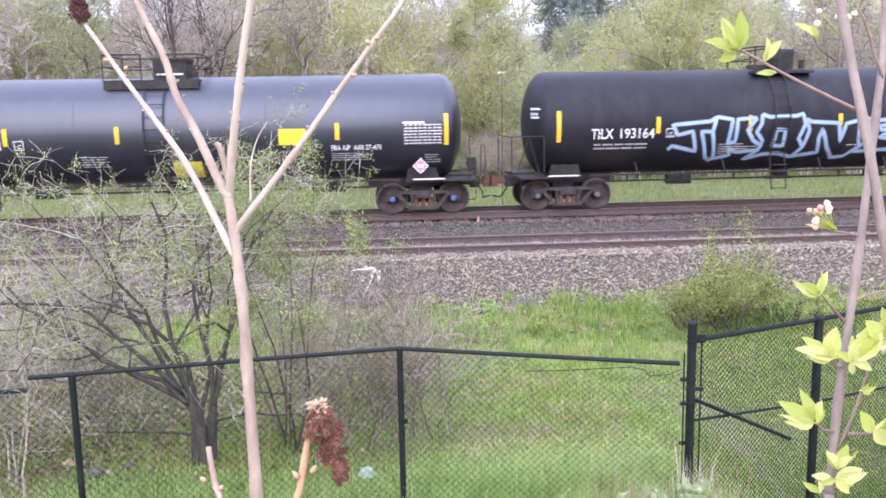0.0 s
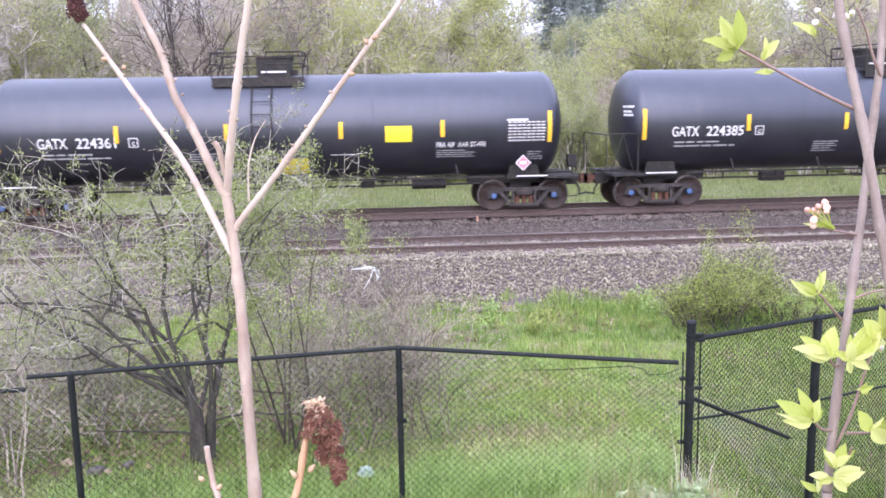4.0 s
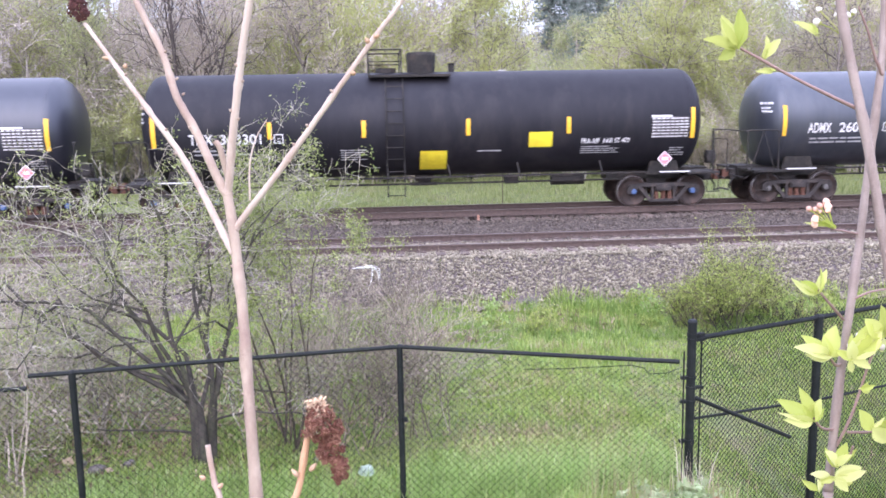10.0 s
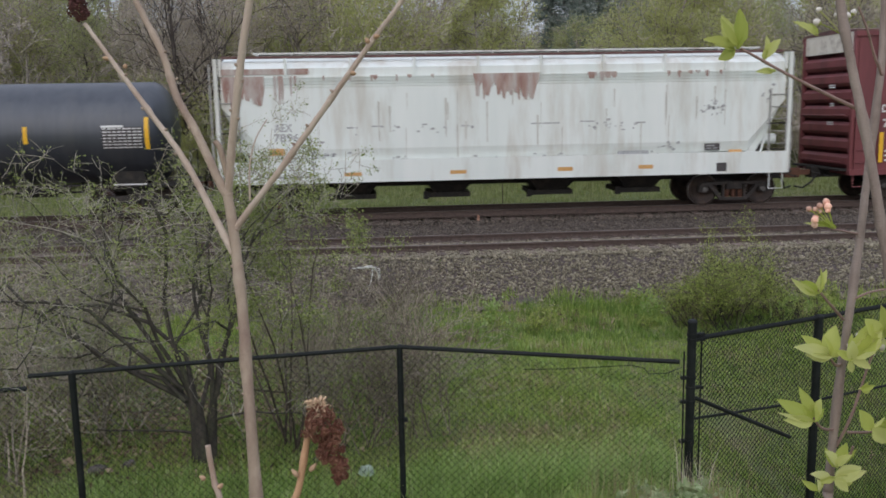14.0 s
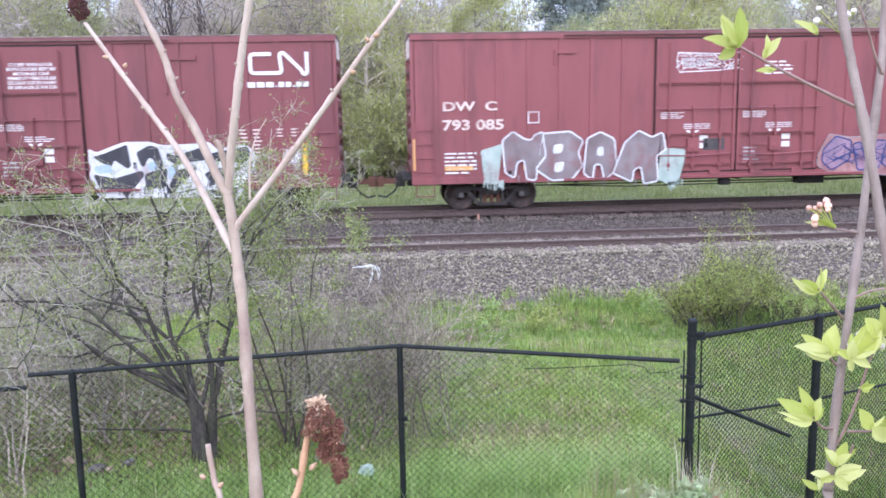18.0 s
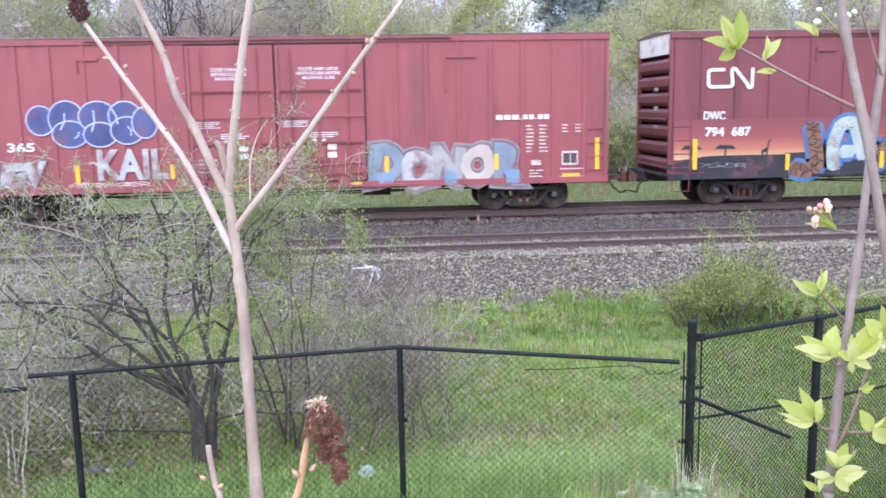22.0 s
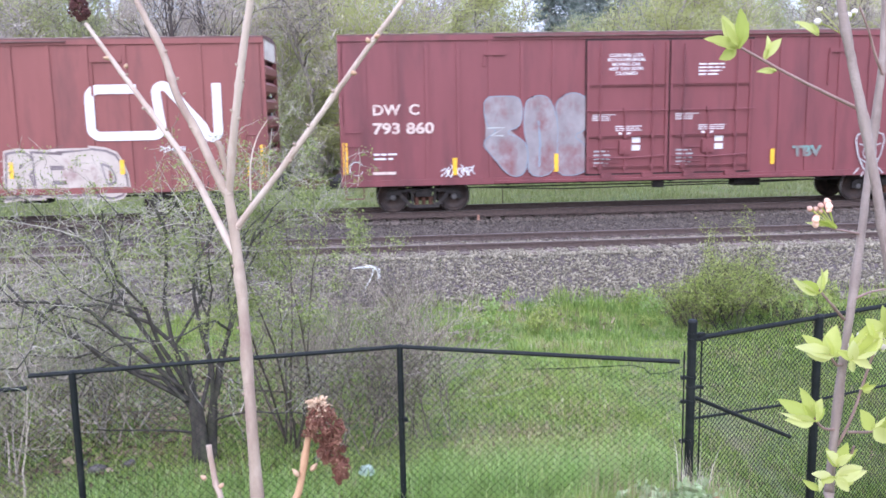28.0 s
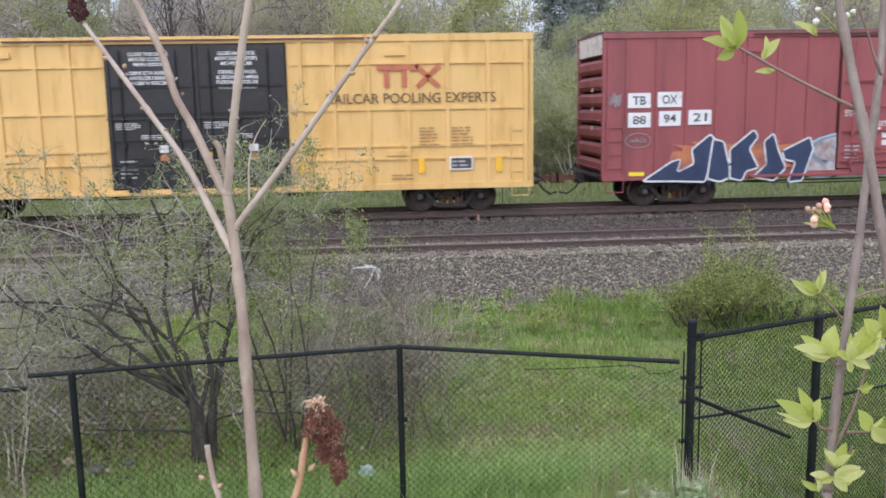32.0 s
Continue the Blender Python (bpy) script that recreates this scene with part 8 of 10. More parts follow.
def chain_link(p0, p1, z0, z1, pitch=0.073, r=0.0025, sag=None):
    """Woven diamond mesh between two posts: bent wires that cross; sag(u) lowers the upper edge along the run."""
    p0, p1 = np.array(p0, float), np.array(p1, float)
    length = np.linalg.norm(p1 - p0)
    d = (p1 - p0) / length
    nrm = np.array([-d[1], d[0]])
    w = pitch / 2
    n = int(length / w)
    rows = int((z1 - z0) / w)
    j = np.arange(rows + 1)
    z = z0 + j * w
    verts, faces = [], []
    for i in range(n):
        for _ in (0,):
            u = w * (i + (j + i) % 2)
            off = 0.002 * np.where((j + i) % 2, 1, -1)
            wob = 0.005 * np.sin(z * 4 + i * 0.15)
            zz = z if sag is None else z - sag(w * i / length) * np.clip((z - z0) / (z1 - z0), 0, 1) ** 2
            base = np.stack([p0[0] + d[0] * (u + wob) + nrm[0] * off, p0[1] + d[1] * (u + wob) + nrm[1] * off, zz], 1)
            for a, (dx, dz) in enumerate(((r, 0), (-r * 0.5, r * 0.87), (-r * 0.5, -r * 0.87))):
                q = base.copy()
                q[:, 0] += d[0] * dx + nrm[0] * dz
                q[:, 1] += d[1] * dx + nrm[1] * dz
                verts.append(q)
            m = rows + 1
            first = (len(verts) - 3) * m
            jj = np.arange(rows)
            for a in range(3):
                b = (a + 1) % 3
                faces.append(np.stack([first + a * m + jj, first + b * m + jj, first + b * m + jj + 1, first + a * m + jj + 1], 1))
    return quick_mesh("chain_link_mesh", np.concatenate(verts), np.concatenate(faces), M_FENCE)


def fence_post(fence, x, y, top, r, ball=False):
    f = Form().tube([(x, y, ground_z(x, y) - 0.3), (x, y, top)], r, 14)
    part("post", f, M_FENCE, fence, smooth=False)
    f = Form().tube([(x, y, top), (x, y, top + 0.012), (x, y, top + 0.03), (x, y, top + 0.036)], [r * 1.12, r * 1.12, r * 0.8, 0.004], 14)
    part("post_cap", f, M_FENCE, fence)


A, B, C_, D_, E_ = (-2.69, 7.61), (0.18, 8.05), (2.60, 7.22), (2.97, 7.93), (4.56, 8.57)
F_ = (7.4, 9.75)
G_ = (-5.6, 7.2)
fence = thing("fence", pose(0, 0, 0), "black vinyl-coated chain-link fence with a loose top rail", "fence", kind="structure")
fence_post(fence, *A, RAIL_Z - 0.01, 0.030)
fence_post(fence, *B, RAIL_Z - 0.01, 0.030)
fence_post(fence, *G_, RAIL_Z - 0.11, 0.030)
part("top_rail", Form().tube([(-3.04, 7.56, RAIL_Z), (*A, RAIL_Z), (-1.2, 7.84, RAIL_Z + 0.004), (*B, RAIL_Z), (1.4, 7.63, RAIL_Z), (*C_, RAIL_Z)], 0.021, 8), M_FENCE, fence, "black top rail, unfastened at one end")
part("top_rail", Form().tube([(*G_, RAIL_Z - 0.1), (-3.05, 7.53, RAIL_Z - 0.1)], 0.021, 8), M_FENCE, fence)
fence_post(fence, *D_, RAIL_Z + 0.16, 0.043)
fence_post(fence, *E_, RAIL_Z, 0.045)
fence_post(fence, *F_, RAIL_Z, 0.030)
part("top_rail", Form().tube([(*D_, RAIL_Z), (*E_, RAIL_Z), (*F_, RAIL_Z)], 0.026, 8), M_FENCE, fence, "black top rail")
part("mid_rail", Form().tube([(*D_, RAIL_Z - 0.80), (*E_, RAIL_Z - 0.90), (*F_, RAIL_Z - 0.96)], 0.014, 6), M_FENCE, fence)
part("brace", Form().tube([(D_[0] + 0.03, D_[1], RAIL_Z - 0.58), (4.13, 8.22, RAIL_Z - 1.15)], 0.020, 8), M_FENCE, fence, "loose diagonal brace bar")
for z in (0.44, 0.2, -0.2):
    part("tension_band", Form().tube([(D_[0], D_[1], z - 0.015), (D_[0], D_[1], z + 0.015)], 0.05, 12).box(D_[0] - 0.10, D_[0] - 0.03, D_[1] - 0.02, D_[1] + 0.02, z - 0.015, z + 0.015), M_FENCE, fence)
part("tension_band", Form().tube([(*B, 0.09), (*B, 0.13)], 0.036, 10).box(B[0] + 0.02, B[0] + 0.06, B[1] - 0.05, B[1] - 0.02, 0.09, 0.13), M_FENCE, fence)
part("chain_link_mesh", chain_link(G_, A, FENCE_BOTTOM, RAIL_Z - 0.1), None, fence)
part("chain_link_mesh", chain_link(A, B, FENCE_BOTTOM, RAIL_Z), None, fence)
part("chain_link_mesh", chain_link(B, (2.86, 7.80), FENCE_BOTTOM, RAIL_Z - 0.02, sag=lambda u: 0.02 + 0.2 * max(0.0, min(1.0, (u - 0.3) / 0.45)) + 0.012 * math.sin(40 * u)), None, fence)
part("chain_link_mesh", chain_link(D_, E_, FENCE_BOTTOM - 0.8, RAIL_Z + 0.11, 0.058, 0.0041, sag=lambda u: 0.03 * math.sin(23 * u) + 0.02 * math.sin(61 * u)), None, fence)
part("chain_link_mesh", chain_link(E_, F_, FENCE_BOTTOM - 0.95, RAIL_Z + 0.11, 0.058, 0.0041, sag=lambda u: 0.03 * math.sin(19 * u) + 0.02 * math.sin(53 * u)), None, fence)
part("tension_bar", Form().tube([(2.855, 7.795, FENCE_BOTTOM), (2.85, 7.80, RAIL_Z - 0.08)], 0.008, 6), M_FENCE, fence, "thin upright bar at the end of the mesh")
part("tension_bar", Form().tube([(3.08, 7.965, FENCE_BOTTOM), (3.08, 7.965, RAIL_Z + 0.04)], 0.008, 6), M_FENCE, fence, "thin upright bar at the end of the mesh")
part("loose_wire", Form().tube([(1.30, 7.70, 0.66), (1.62, 7.62, 0.675), (1.95, 7.55, 0.70), (2.25, 7.48, 0.725), (2.36, 7.46, 0.70), (2.42, 7.5, 0.63), (2.62, 7.6, 0.60), (2.85, 7.78, 0.60)], 0.004, 5), M_FENCE, fence, "loose strand of wire above the sagging mesh")
for z in (RAIL_Z - 0.005, RAIL_Z + 0.045, 0.34):
    part("tension_band", Form().tube([(D_[0], D_[1], z - 0.014), (D_[0], D_[1], z + 0.014)], 0.05, 12).box(D_[0] + 0.03, D_[0] + 0.12, D_[1] - 0.02, D_[1] + 0.02, z - 0.014, z + 0.014), M_FENCE, fence)


# ---- grass ----
def blades(name, n, region, height, width, material, label, clump=0.0, keep=None, bend=0.5):
    x0, x1, y0, y1 = region
    x, y = rng.uniform(x0, x1, n), rng.uniform(y0, y1, n)
    if clump:
        m = max(4, n // 40)
        cx, cy = rng.uniform(x0, x1, m), rng.uniform(y0, y1, m)
        i = rng.integers(0, m, n)
        x = np.where(rng.random(n) < clump, cx[i] + rng.normal(0, 0.09, n), x)
        y = np.where(rng.random(n) < clump, cy[i] + rng.normal(0, 0.09, n), y)
    if keep is not None:
        ok = keep(x, y)
        x, y = x[ok], y[ok]
    n = len(x)
    patchy = 0.75 + 0.35 * np.sin(x * 1.3 + 0.7 * y) * np.sin(y * 1.1 - 0.4 * x)
    h = height * rng.lognormal(-0.1, 0.4, n) * patchy
    a = rng.uniform(0, 6.283, n)
    lean = rng.uniform(0.05, bend, n) * h
    w = width * rng.uniform(0.7, 1.3, n)
    z = ground_z(x, y) - 0.01
    dx, dy = np.cos(a), np.sin(a)
    ex, ey = -dy * w, dx * w
    base1 = np.stack([x + ex, y + ey, z], 1)
    base2 = np.stack([x - ex, y - ey, z], 1)
    m1 = np.stack([x + ex * 0.8 + dx * lean * 0.35, y + ey * 0.8 + dy * lean * 0.35, z + h * 0.6], 1)
    m2 = np.stack([x - ex * 0.8 + dx * lean * 0.35, y - ey * 0.8 + dy * lean * 0.35, z + h * 0.6], 1)
    tip = np.stack([x + dx * lean, y + dy * lean, z + h], 1)
    v = np.stack([base1, base2, m1, m2, tip], 1).reshape(-1, 3)
    f = (np.array([(0, 1, 3), (0, 3, 2), (2, 3, 4)])[None] + 5 * np.arange(n)[:, None, None]).reshape(-1, 3)
    return tagged(new(name, quick_mesh(name, v, f, material)), label, "grass", kind="stuff")


def in_view(x, y):
    return (x > -0.62 * y - 0.8) & (x < 0.75 * y + 0.8)


def thicket(x, y):
    """0 in the open, 1 in the middle of the thicket behind the fence."""
    return np.clip(1.25 - np.hypot((x + 2.6 + 0.12 * (y - 9)) / 3.1, (y - 12.2) / 3.4) ** 2, 0, 1)


def lit_turf(x, y):
    return in_view(x, y) & (rng.random(len(x)) > 0.35 * thicket(x, y))


blades("grass", 150000, (-8, 10, 7.0, 12.5), 0.085, 0.0040, M_GRASS, "fresh green spring grass", 0.35, lit_turf, 0.9)
blades("grass", 120000, (-12, 14, 12.5, 17.7), 0.10, 0.006, M_GRASS, "fresh green spring grass", 0.5, lit_turf, 0.9)


def dead_leaves(name, n, region, keep, size, label):
    """Flat curled leaves and bits of stalk lying about."""
    x, y = rng.uniform(region[0], region[1], n), rng.uniform(region[2], region[3], n)
    ok = keep(x, y)
    x, y = x[ok], y[ok]
    n = len(x)
    a, s = rng.uniform(0, 6.283, n), size * rng.lognormal(0, 0.35, n)
    k = rng.uniform(0.3, 0.7, n) * s
    z = ground_z(x, y) + rng.uniform(0.005, 0.05, n)
    dx, dy = np.cos(a) * s, np.sin(a) * s
    tilt = rng.normal(0, 0.5, (4, n)) * s
    v = np.stack([np.stack([x - dx, y - dy, z + tilt[0]], 1), np.stack([x + dy * k / s, y - dx * k / s, z + tilt[1]], 1),
                  np.stack([x + dx, y + dy, z + tilt[2]], 1), np.stack([x - dy * k / s, y + dx * k / s, z + tilt[3]], 1)], 1).reshape(-1, 3)
    return tagged(new(name, quick_mesh(name, v, np.arange(4 * n).reshape(-1, 4), M_DEAD_LEAF)), label, "leaf litter", kind="stuff")


dead_leaves("leaf_litter", 20000, (-7, 1.5, 8.6, 16.0), lambda x, y: rng.random(len(x)) < thicket(x, y), 0.030, "brown dead leaves beneath the thicket")
dead_leaves("leaf_litter", 9000, (-1.5, 8.5, 14.6, 17.6), lambda x, y: np.sin(x * 1.9 + 0.8 * y) + np.sin(x * 0.8 - 1.7 * y + 1.3) > 0.75, 0.034, "tan dead leaves at the ballast edge")
dead_leaves("leaf_litter", 2000, (0.2, 7.0, 8.4, 14.6), lambda x, y: np.sin(x * 2.3 + 1.1 * y) + np.sin(x * 1.3 - 1.9 * y + 0.4) > 1.0, 0.022, "tan dead leaves among the grass")
blades("tussock_grass", 9000, (-1.5, 9.5, 14.6, 17.6), 0.22, 0.007, M_TUFT, "dark green grass tussocks at the ballast edge", 0.97, in_view, 0.9)
blades("tussock_grass", 14000, (-7, 9, 8.6, 15), 0.10, 0.005, M_TUFT, "darker grass tufts in the turf", 0.93, in_view, 1.0)
def near_fence(x, y):
    return in_view(x, y) & (rng.random(len(x)) > (y - 8.0 + 0.25 * np.sin(3.1 * x)) / 1.1)


blades("long_grass", 12000, (0.3, 3.0, 8.05, 9.2), 0.19, 0.0040, M_LUSH, "long fresh grass behind the fence", 0.75, near_fence, 1.0)
blades("dry_grass", 2600, (0.9, 2.8, 8.7, 10.0), 0.10, 0.0042, M_STRAW, "patch of dry flattened grass", 0.85, in_view, 1.6)
blades("long_grass", 2500, (-3.2, 0.3, 7.9, 8.7), 0.14, 0.004, M_LUSH, "long fresh grass behind the fence", 0.8, in_view, 1.0)
blades("dead_stalks", 70, (2.70, 3.0, 7.35, 7.7), 0.42, 0.0045, M_PALE_STALK, "bleached dead stalks at the gate post", 0.0, None, 0.7)
blades("long_grass", 300, (0.8, 3.3, 8.0, 9.1), 0.26, 0.003, M_PALE_GRASS, "long pale seeding grass behind the fence", 0.85, in_view, 1.1)
blades("tall_grass", 9000, (-11, 14, 15.8, 18.0), 0.19, 0.008, M_GRASS, "taller grass tufts at the ballast edge", 0.9, in_view, 0.8)
blades("tall_grass", 14000, (-3.5, 4.2, 7.5, 8.9), 0.13, 0.004, M_LUSH, "lush grass along the fence foot", 0.6, in_view, 0.8)
blades("dry_grass", 11000, (-10, 13, 8.2, 17.6), 0.11, 0.004, M_STRAW, "dry straw-coloured stalks", 0.6, in_view, 1.2)
blades("dry_grass", 350, (1.9, 3.4, 7.0, 7.8), 0.40, 0.0022, M_STRAW, "tall dry stalks at the gate post", 0.5, None, 0.5)
for px, py, pr in ((1.4, 9.9, 0.8), (0.2, 14.9, 1.1), (1.9, 12.0, 0.7), (2.6, 10.6, 0.6), (3.4, 14.2, 0.9), (-0.6, 15.6, 1.0), (4.4, 12.3, 0.8)):
    blades("dry_patch", 800, (px - pr, px + pr, py - pr * 0.6, py + pr * 0.6), 0.085, 0.0045, M_STRAW, "patch of dry flattened grass", 0.5, lambda x, y, a=px, b=py, c=pr: (x - a) ** 2 + ((y - b) * 1.6) ** 2 < c * c, 1.6)
blades("grass", 26000, (-6, 8, 7.6, 17.0), 0.09, 0.0055, M_LUSH, "bright fresh grass tufts", 0.95, in_view, 0.9)
blades("grass", 14000, (0.4, 3.2, 7.7, 9.6), 0.10, 0.0045, M_LUSH, "pale yellow-green grass before the gap in the fence", 0.5, in_view, 1.2)
blades("grass", 15000, (0.9, 3.1, 7.6, 9.8), 0.085, 0.0045, M_PALE_GRASS, "pale yellow-green grass tufts", 0.6, in_view, 1.3)
blades("meadow_grass", 90000, (-27, 38, 30.6, 44), 0.20, 0.014, M_GRASS_FAR, "pale meadow grass beyond the railway", 0.3)


# ---- plants ----
def spread(v, angle, r):
    """v turned by up to angle, at random."""
    q = Vector((r.gauss(0, 1), r.gauss(0, 1), r.gauss(0, 1)))
    q = (q - v * q.dot(v)).normalized()
    return (v * math.cos(angle) + q * math.sin(angle)).normalized()


def grow(form, leaves, r, p, d, length, radius, depth, sides, bend=0.25, up=0.15, kids=(3, 5), angle=(25, 55), leaf_from=1, leaf_step=0.06, shrink=0.62, fine=0.002, thick=0.011):
    """One limb with its side limbs, thick ones in form[0] and thin ones in form[1]; leaf places are gathered along the outer ones."""
    steps = max(2, min(6, int(length / 0.25) + 2))
    pts, rad = [Vector(p)], [radius]
    v = Vector(d).normalized()
    for i in range(steps):
        v = (v + Vector((r.gauss(0, bend), r.gauss(0, bend), r.gauss(0, bend) + up)) * 0.35).normalized()
        pts.append(pts[-1] + v * length / steps)
        rad.append(max(fine, radius * (1 - 0.62 * (i + 1) / steps)))
    (form[0] if radius > thick else form[1]).tube(pts, rad, sides if radius > 0.011 else 3, False)
    if depth <= leaf_from:
        k = max(1, int(length / leaf_step))
        for i in range(k):
            u = (i + r.random()) / k
            j = min(int(u * steps), steps - 1)
            leaves.append(tuple(pts[j].lerp(pts[j + 1], u * steps - j)))
    if depth == 0:
        return
    n = r.randint(*kids)
    for i in range(n):
        u = 0.25 + 0.75 * (i + r.random()) / n
        j = min(int(u * steps), steps - 1)
        q = pts[j].lerp(pts[j + 1], u * steps - j)
        grow(form, leaves, r, q, spread((pts[j + 1] - pts[j]).normalized(), radians(r.uniform(*angle)), r), length * shrink * r.uniform(0.7, 1.15), max(fine, rad[j] * 0.6), depth - 1, sides, bend, up, kids, angle, leaf_from, leaf_step, shrink, fine, thick)


def leaf_mesh(name, places, per, size, jitter, material, seed, flat=0.0):
    """Small pointed leaves round the places given."""
    g = np.random.default_rng(seed)
    c = np.repeat(np.array(places), per, axis=0)
    n = len(c)
    c = c + g.normal(0, jitter, (n, 3))
    a = g.normal(0, 1, (n, 3))
    a[:, 2] *= 1 - flat
    a /= np.linalg.norm(a, axis=1, keepdims=True)
    b = np.cross(a, g.normal(0, 1, (n, 3)))
    b /= np.linalg.norm(b, axis=1, keepdims=True)
    s = (size * g.lognormal(0, 0.3, n))[:, None]
    v = np.stack([c - a * s, c + b * s * 0.5 - a * s * 0.1, c + a * s, c - b * s * 0.5 - a * s * 0.1], 1).reshape(-1, 3)
    f = np.arange(4 * n).reshape(-1, 4)
    return quick_mesh(name, v, f, material)


def plant(name, category, label, base, stems, seed, bark, leaf=None, leaf_size=0.02, per=2, jitter=0.03, group="", twig=None, foot=0.08, boles=(), tufts=None, **kw):
    """A bush or tree from its stems: (direction, length, radius, depth, start). tufts: share of twig ends with a tuft, leaves in it, its spread, lowest height."""
    r = random.Random(seed)
    ob = thing(name, pose(*base), label, category, group)
    f, leaves = (Form(), Form()), []
    for pts, rad in boles:
        f[0].tube(pts, rad, 9, False)
    for d, length, radius, depth, *start in stems:
        grow(f, leaves, r, start[0] if start else (r.uniform(-foot, foot), r.uniform(-foot, foot), -0.1), d, length, radius, depth, 6, **kw)
    if f[0].v:
        part("trunk", f[0], bark, ob, smooth=True)
    part("twig_mass", f[1], twig or bark, ob, smooth=True)
    if tufts:
        share, count, wide, low = tufts
        ends = [q for q in leaves if q[2] > low * r.uniform(0.6, 1.2) and r.random() < share]
        leaves = [q for q in leaves if r.random() < 0.5 or q[2] > low]
        leaves += [tuple(c + r.gauss(0, wide) for c in q) for q in ends for _ in range(count)]
    if leaf:
        part("foliage", leaf_mesh("foliage", leaves, per, leaf_size, jitter, leaf, seed), None, ob)
    return ob


# many-stemmed thorn tree just behind the fence
thorn_y = 9.4
plant("thorn_tree", "tree", "many-stemmed thorn tree in small spring leaf", (-1.98, thorn_y, float(ground_z(-1.98, thorn_y))),
      [((-0.75, 0.05, 0.9), 2.5, 0.033, 4, (-0.10, 0, 0.62)), ((-1.0, 0.1, 0.55), 2.2, 0.029, 4, (-0.16, 0, 0.72)), ((-0.30, -0.1, 1), 2.5, 0.033, 4, (-0.06, 0, 0.60)), ((-0.08, 0.2, 1), 2.6, 0.029, 4, (0.0, 0, 0.62)),
       ((0.12, 0.1, 1), 2.4, 0.029, 4, (0.12, 0.05, 0.70)), ((0.30, 0.0, 1), 2.3, 0.029, 4, (0.16, 0.05, 0.75)), ((0.55, 0.2, 1), 2.2, 0.030, 4, (0.17, 0.05, 0.78)), ((-0.45, 0.4, 1), 2.6, 0.029, 4, (-0.05, 0.03, 0.60)),
       ((-0.9, -0.2, 0.45), 1.1, 0.016, 3, (-0.08, 0, 0.35)), ((-1.0, 0.3, 0.8), 2.6, 0.028, 4, (-0.2, 0.05, 0.85)), ((-0.62, 0.0, 1), 3.2, 0.030, 4, (-0.1, 0.02, 0.7)), ((-0.42, 0.3, 1), 3.3, 0.030, 4, (-0.06, 0.04, 0.7)), ((0.9, -0.1, 0.35), 1.0, 0.014, 3, (0.15, 0, 0.5))],
      21, M_BARK, M_THORN_LEAF, 0.0120, 3, 0.028, twig=M_GREY_TWIG, bend=0.75, up=0.02, kids=(3, 5), angle=(28, 78), leaf_step=0.15, shrink=0.58, fine=0.0026, thick=0.009, tufts=(0.20, 7, 0.034, 1.8),
      boles=[([(-0.06, 0, -0.12), (-0.05, 0, 0.1), (-0.05, 0, 0.4), (-0.08, 0, 0.72)], [0.125, 0.088, 0.075, 0.045]), ([(0.06, 0.05, -0.12), (0.06, 0.05, 0.1), (0.09, 0.05, 0.4), (0.14, 0.05, 0.80)], [0.10, 0.072, 0.062, 0.036]),
             ([(0.0, -0.06, -0.1), (0.01, -0.05, 0.2), (0.0, -0.03, 0.45), (-0.02, 0, 0.7)], [0.08, 0.058, 0.048, 0.034])])
plant("thorn_tree", "tree", "slender leafy thorn sapling beside the thicker one", (-1.15, 10.1, float(ground_z(-1.15, 10.1))),
      [((-0.05, 0.1, 1), 2.9, 0.018, 3), ((0.10, -0.1, 1), 3.0, 0.017, 3), ((-0.22, 0.0, 1), 2.7, 0.015, 3), ((0.22, 0.1, 1), 2.8, 0.015, 3), ((0.04, 0.3, 1), 3.0, 0.017, 3), ((0.28, -0.2, 1), 2.5, 0.018, 3), ((-0.4, 0.1, 1), 2.6, 0.018, 3)],
      27, M_BUSH_TWIG, M_THORN_LEAF, 0.0140, 5, 0.045, twig=M_GREY_TWIG, foot=0.15, bend=0.24, up=0.05, kids=(4, 6), angle=(30, 70), leaf_step=0.10, shrink=0.36, fine=0.0026, thick=0.009, tufts=(0.36, 9, 0.05, 1.95))
# pale bare brush by the fence corner
for i, (x, y) in enumerate(((-3.9, 8.9), (-4.5, 9.8), (-5.2, 10.8), (-4.0, 11.4), (-5.9, 11.6), (-3.3, 10.6), (-6.5, 12.8), (-4.9, 13.0))):
    plant("brush_bush", "bush", "pale brush of thin tangled twigs breaking into leaf", (x, y, float(ground_z(x, y))),
          [((random.uniform(-0.5, 0.5), random.uniform(-0.4, 0.4), 1), random.uniform(1.0, 1.6), 0.014, 3) for _ in range(8)], 40 + i, M_TWIG, M_THORN_LEAF, 0.013, 1, 0.05,
          group="brush behind the fence", twig=M_TWIG, foot=0.3, bend=0.5, up=0.03, kids=(3, 5), angle=(25, 75), leaf_step=0.22, shrink=0.6, fine=0.003)
# brown scrub in the middle of the slope
for i, (x, y) in enumerate(((-0.7, 12.2), (0.1, 11.2), (-0.2, 13.6), (-1.2, 13.4), (0.6, 12.4), (0.5, 10.2), (-0.3, 10.0), (-1.0, 11.0), (0.3, 14.6))):
    plant("scrub_bush", "bush", "leafless brown scrub of thin upright twigs", (x, y, float(ground_z(x, y))),
          [((random.uniform(-0.4, 0.4), random.uniform(-0.4, 0.4), 1), random.uniform(0.8, 1.3), 0.009, 2) for _ in range(12)], 60 + i, M_BROWN_TWIG, M_THORN_LEAF, 0.012, 1, 0.03,
          group="scrub behind the fence", foot=0.3, bend=0.35, up=0.1, kids=(4, 6), leaf_step=0.5, shrink=0.6, fine=0.003)
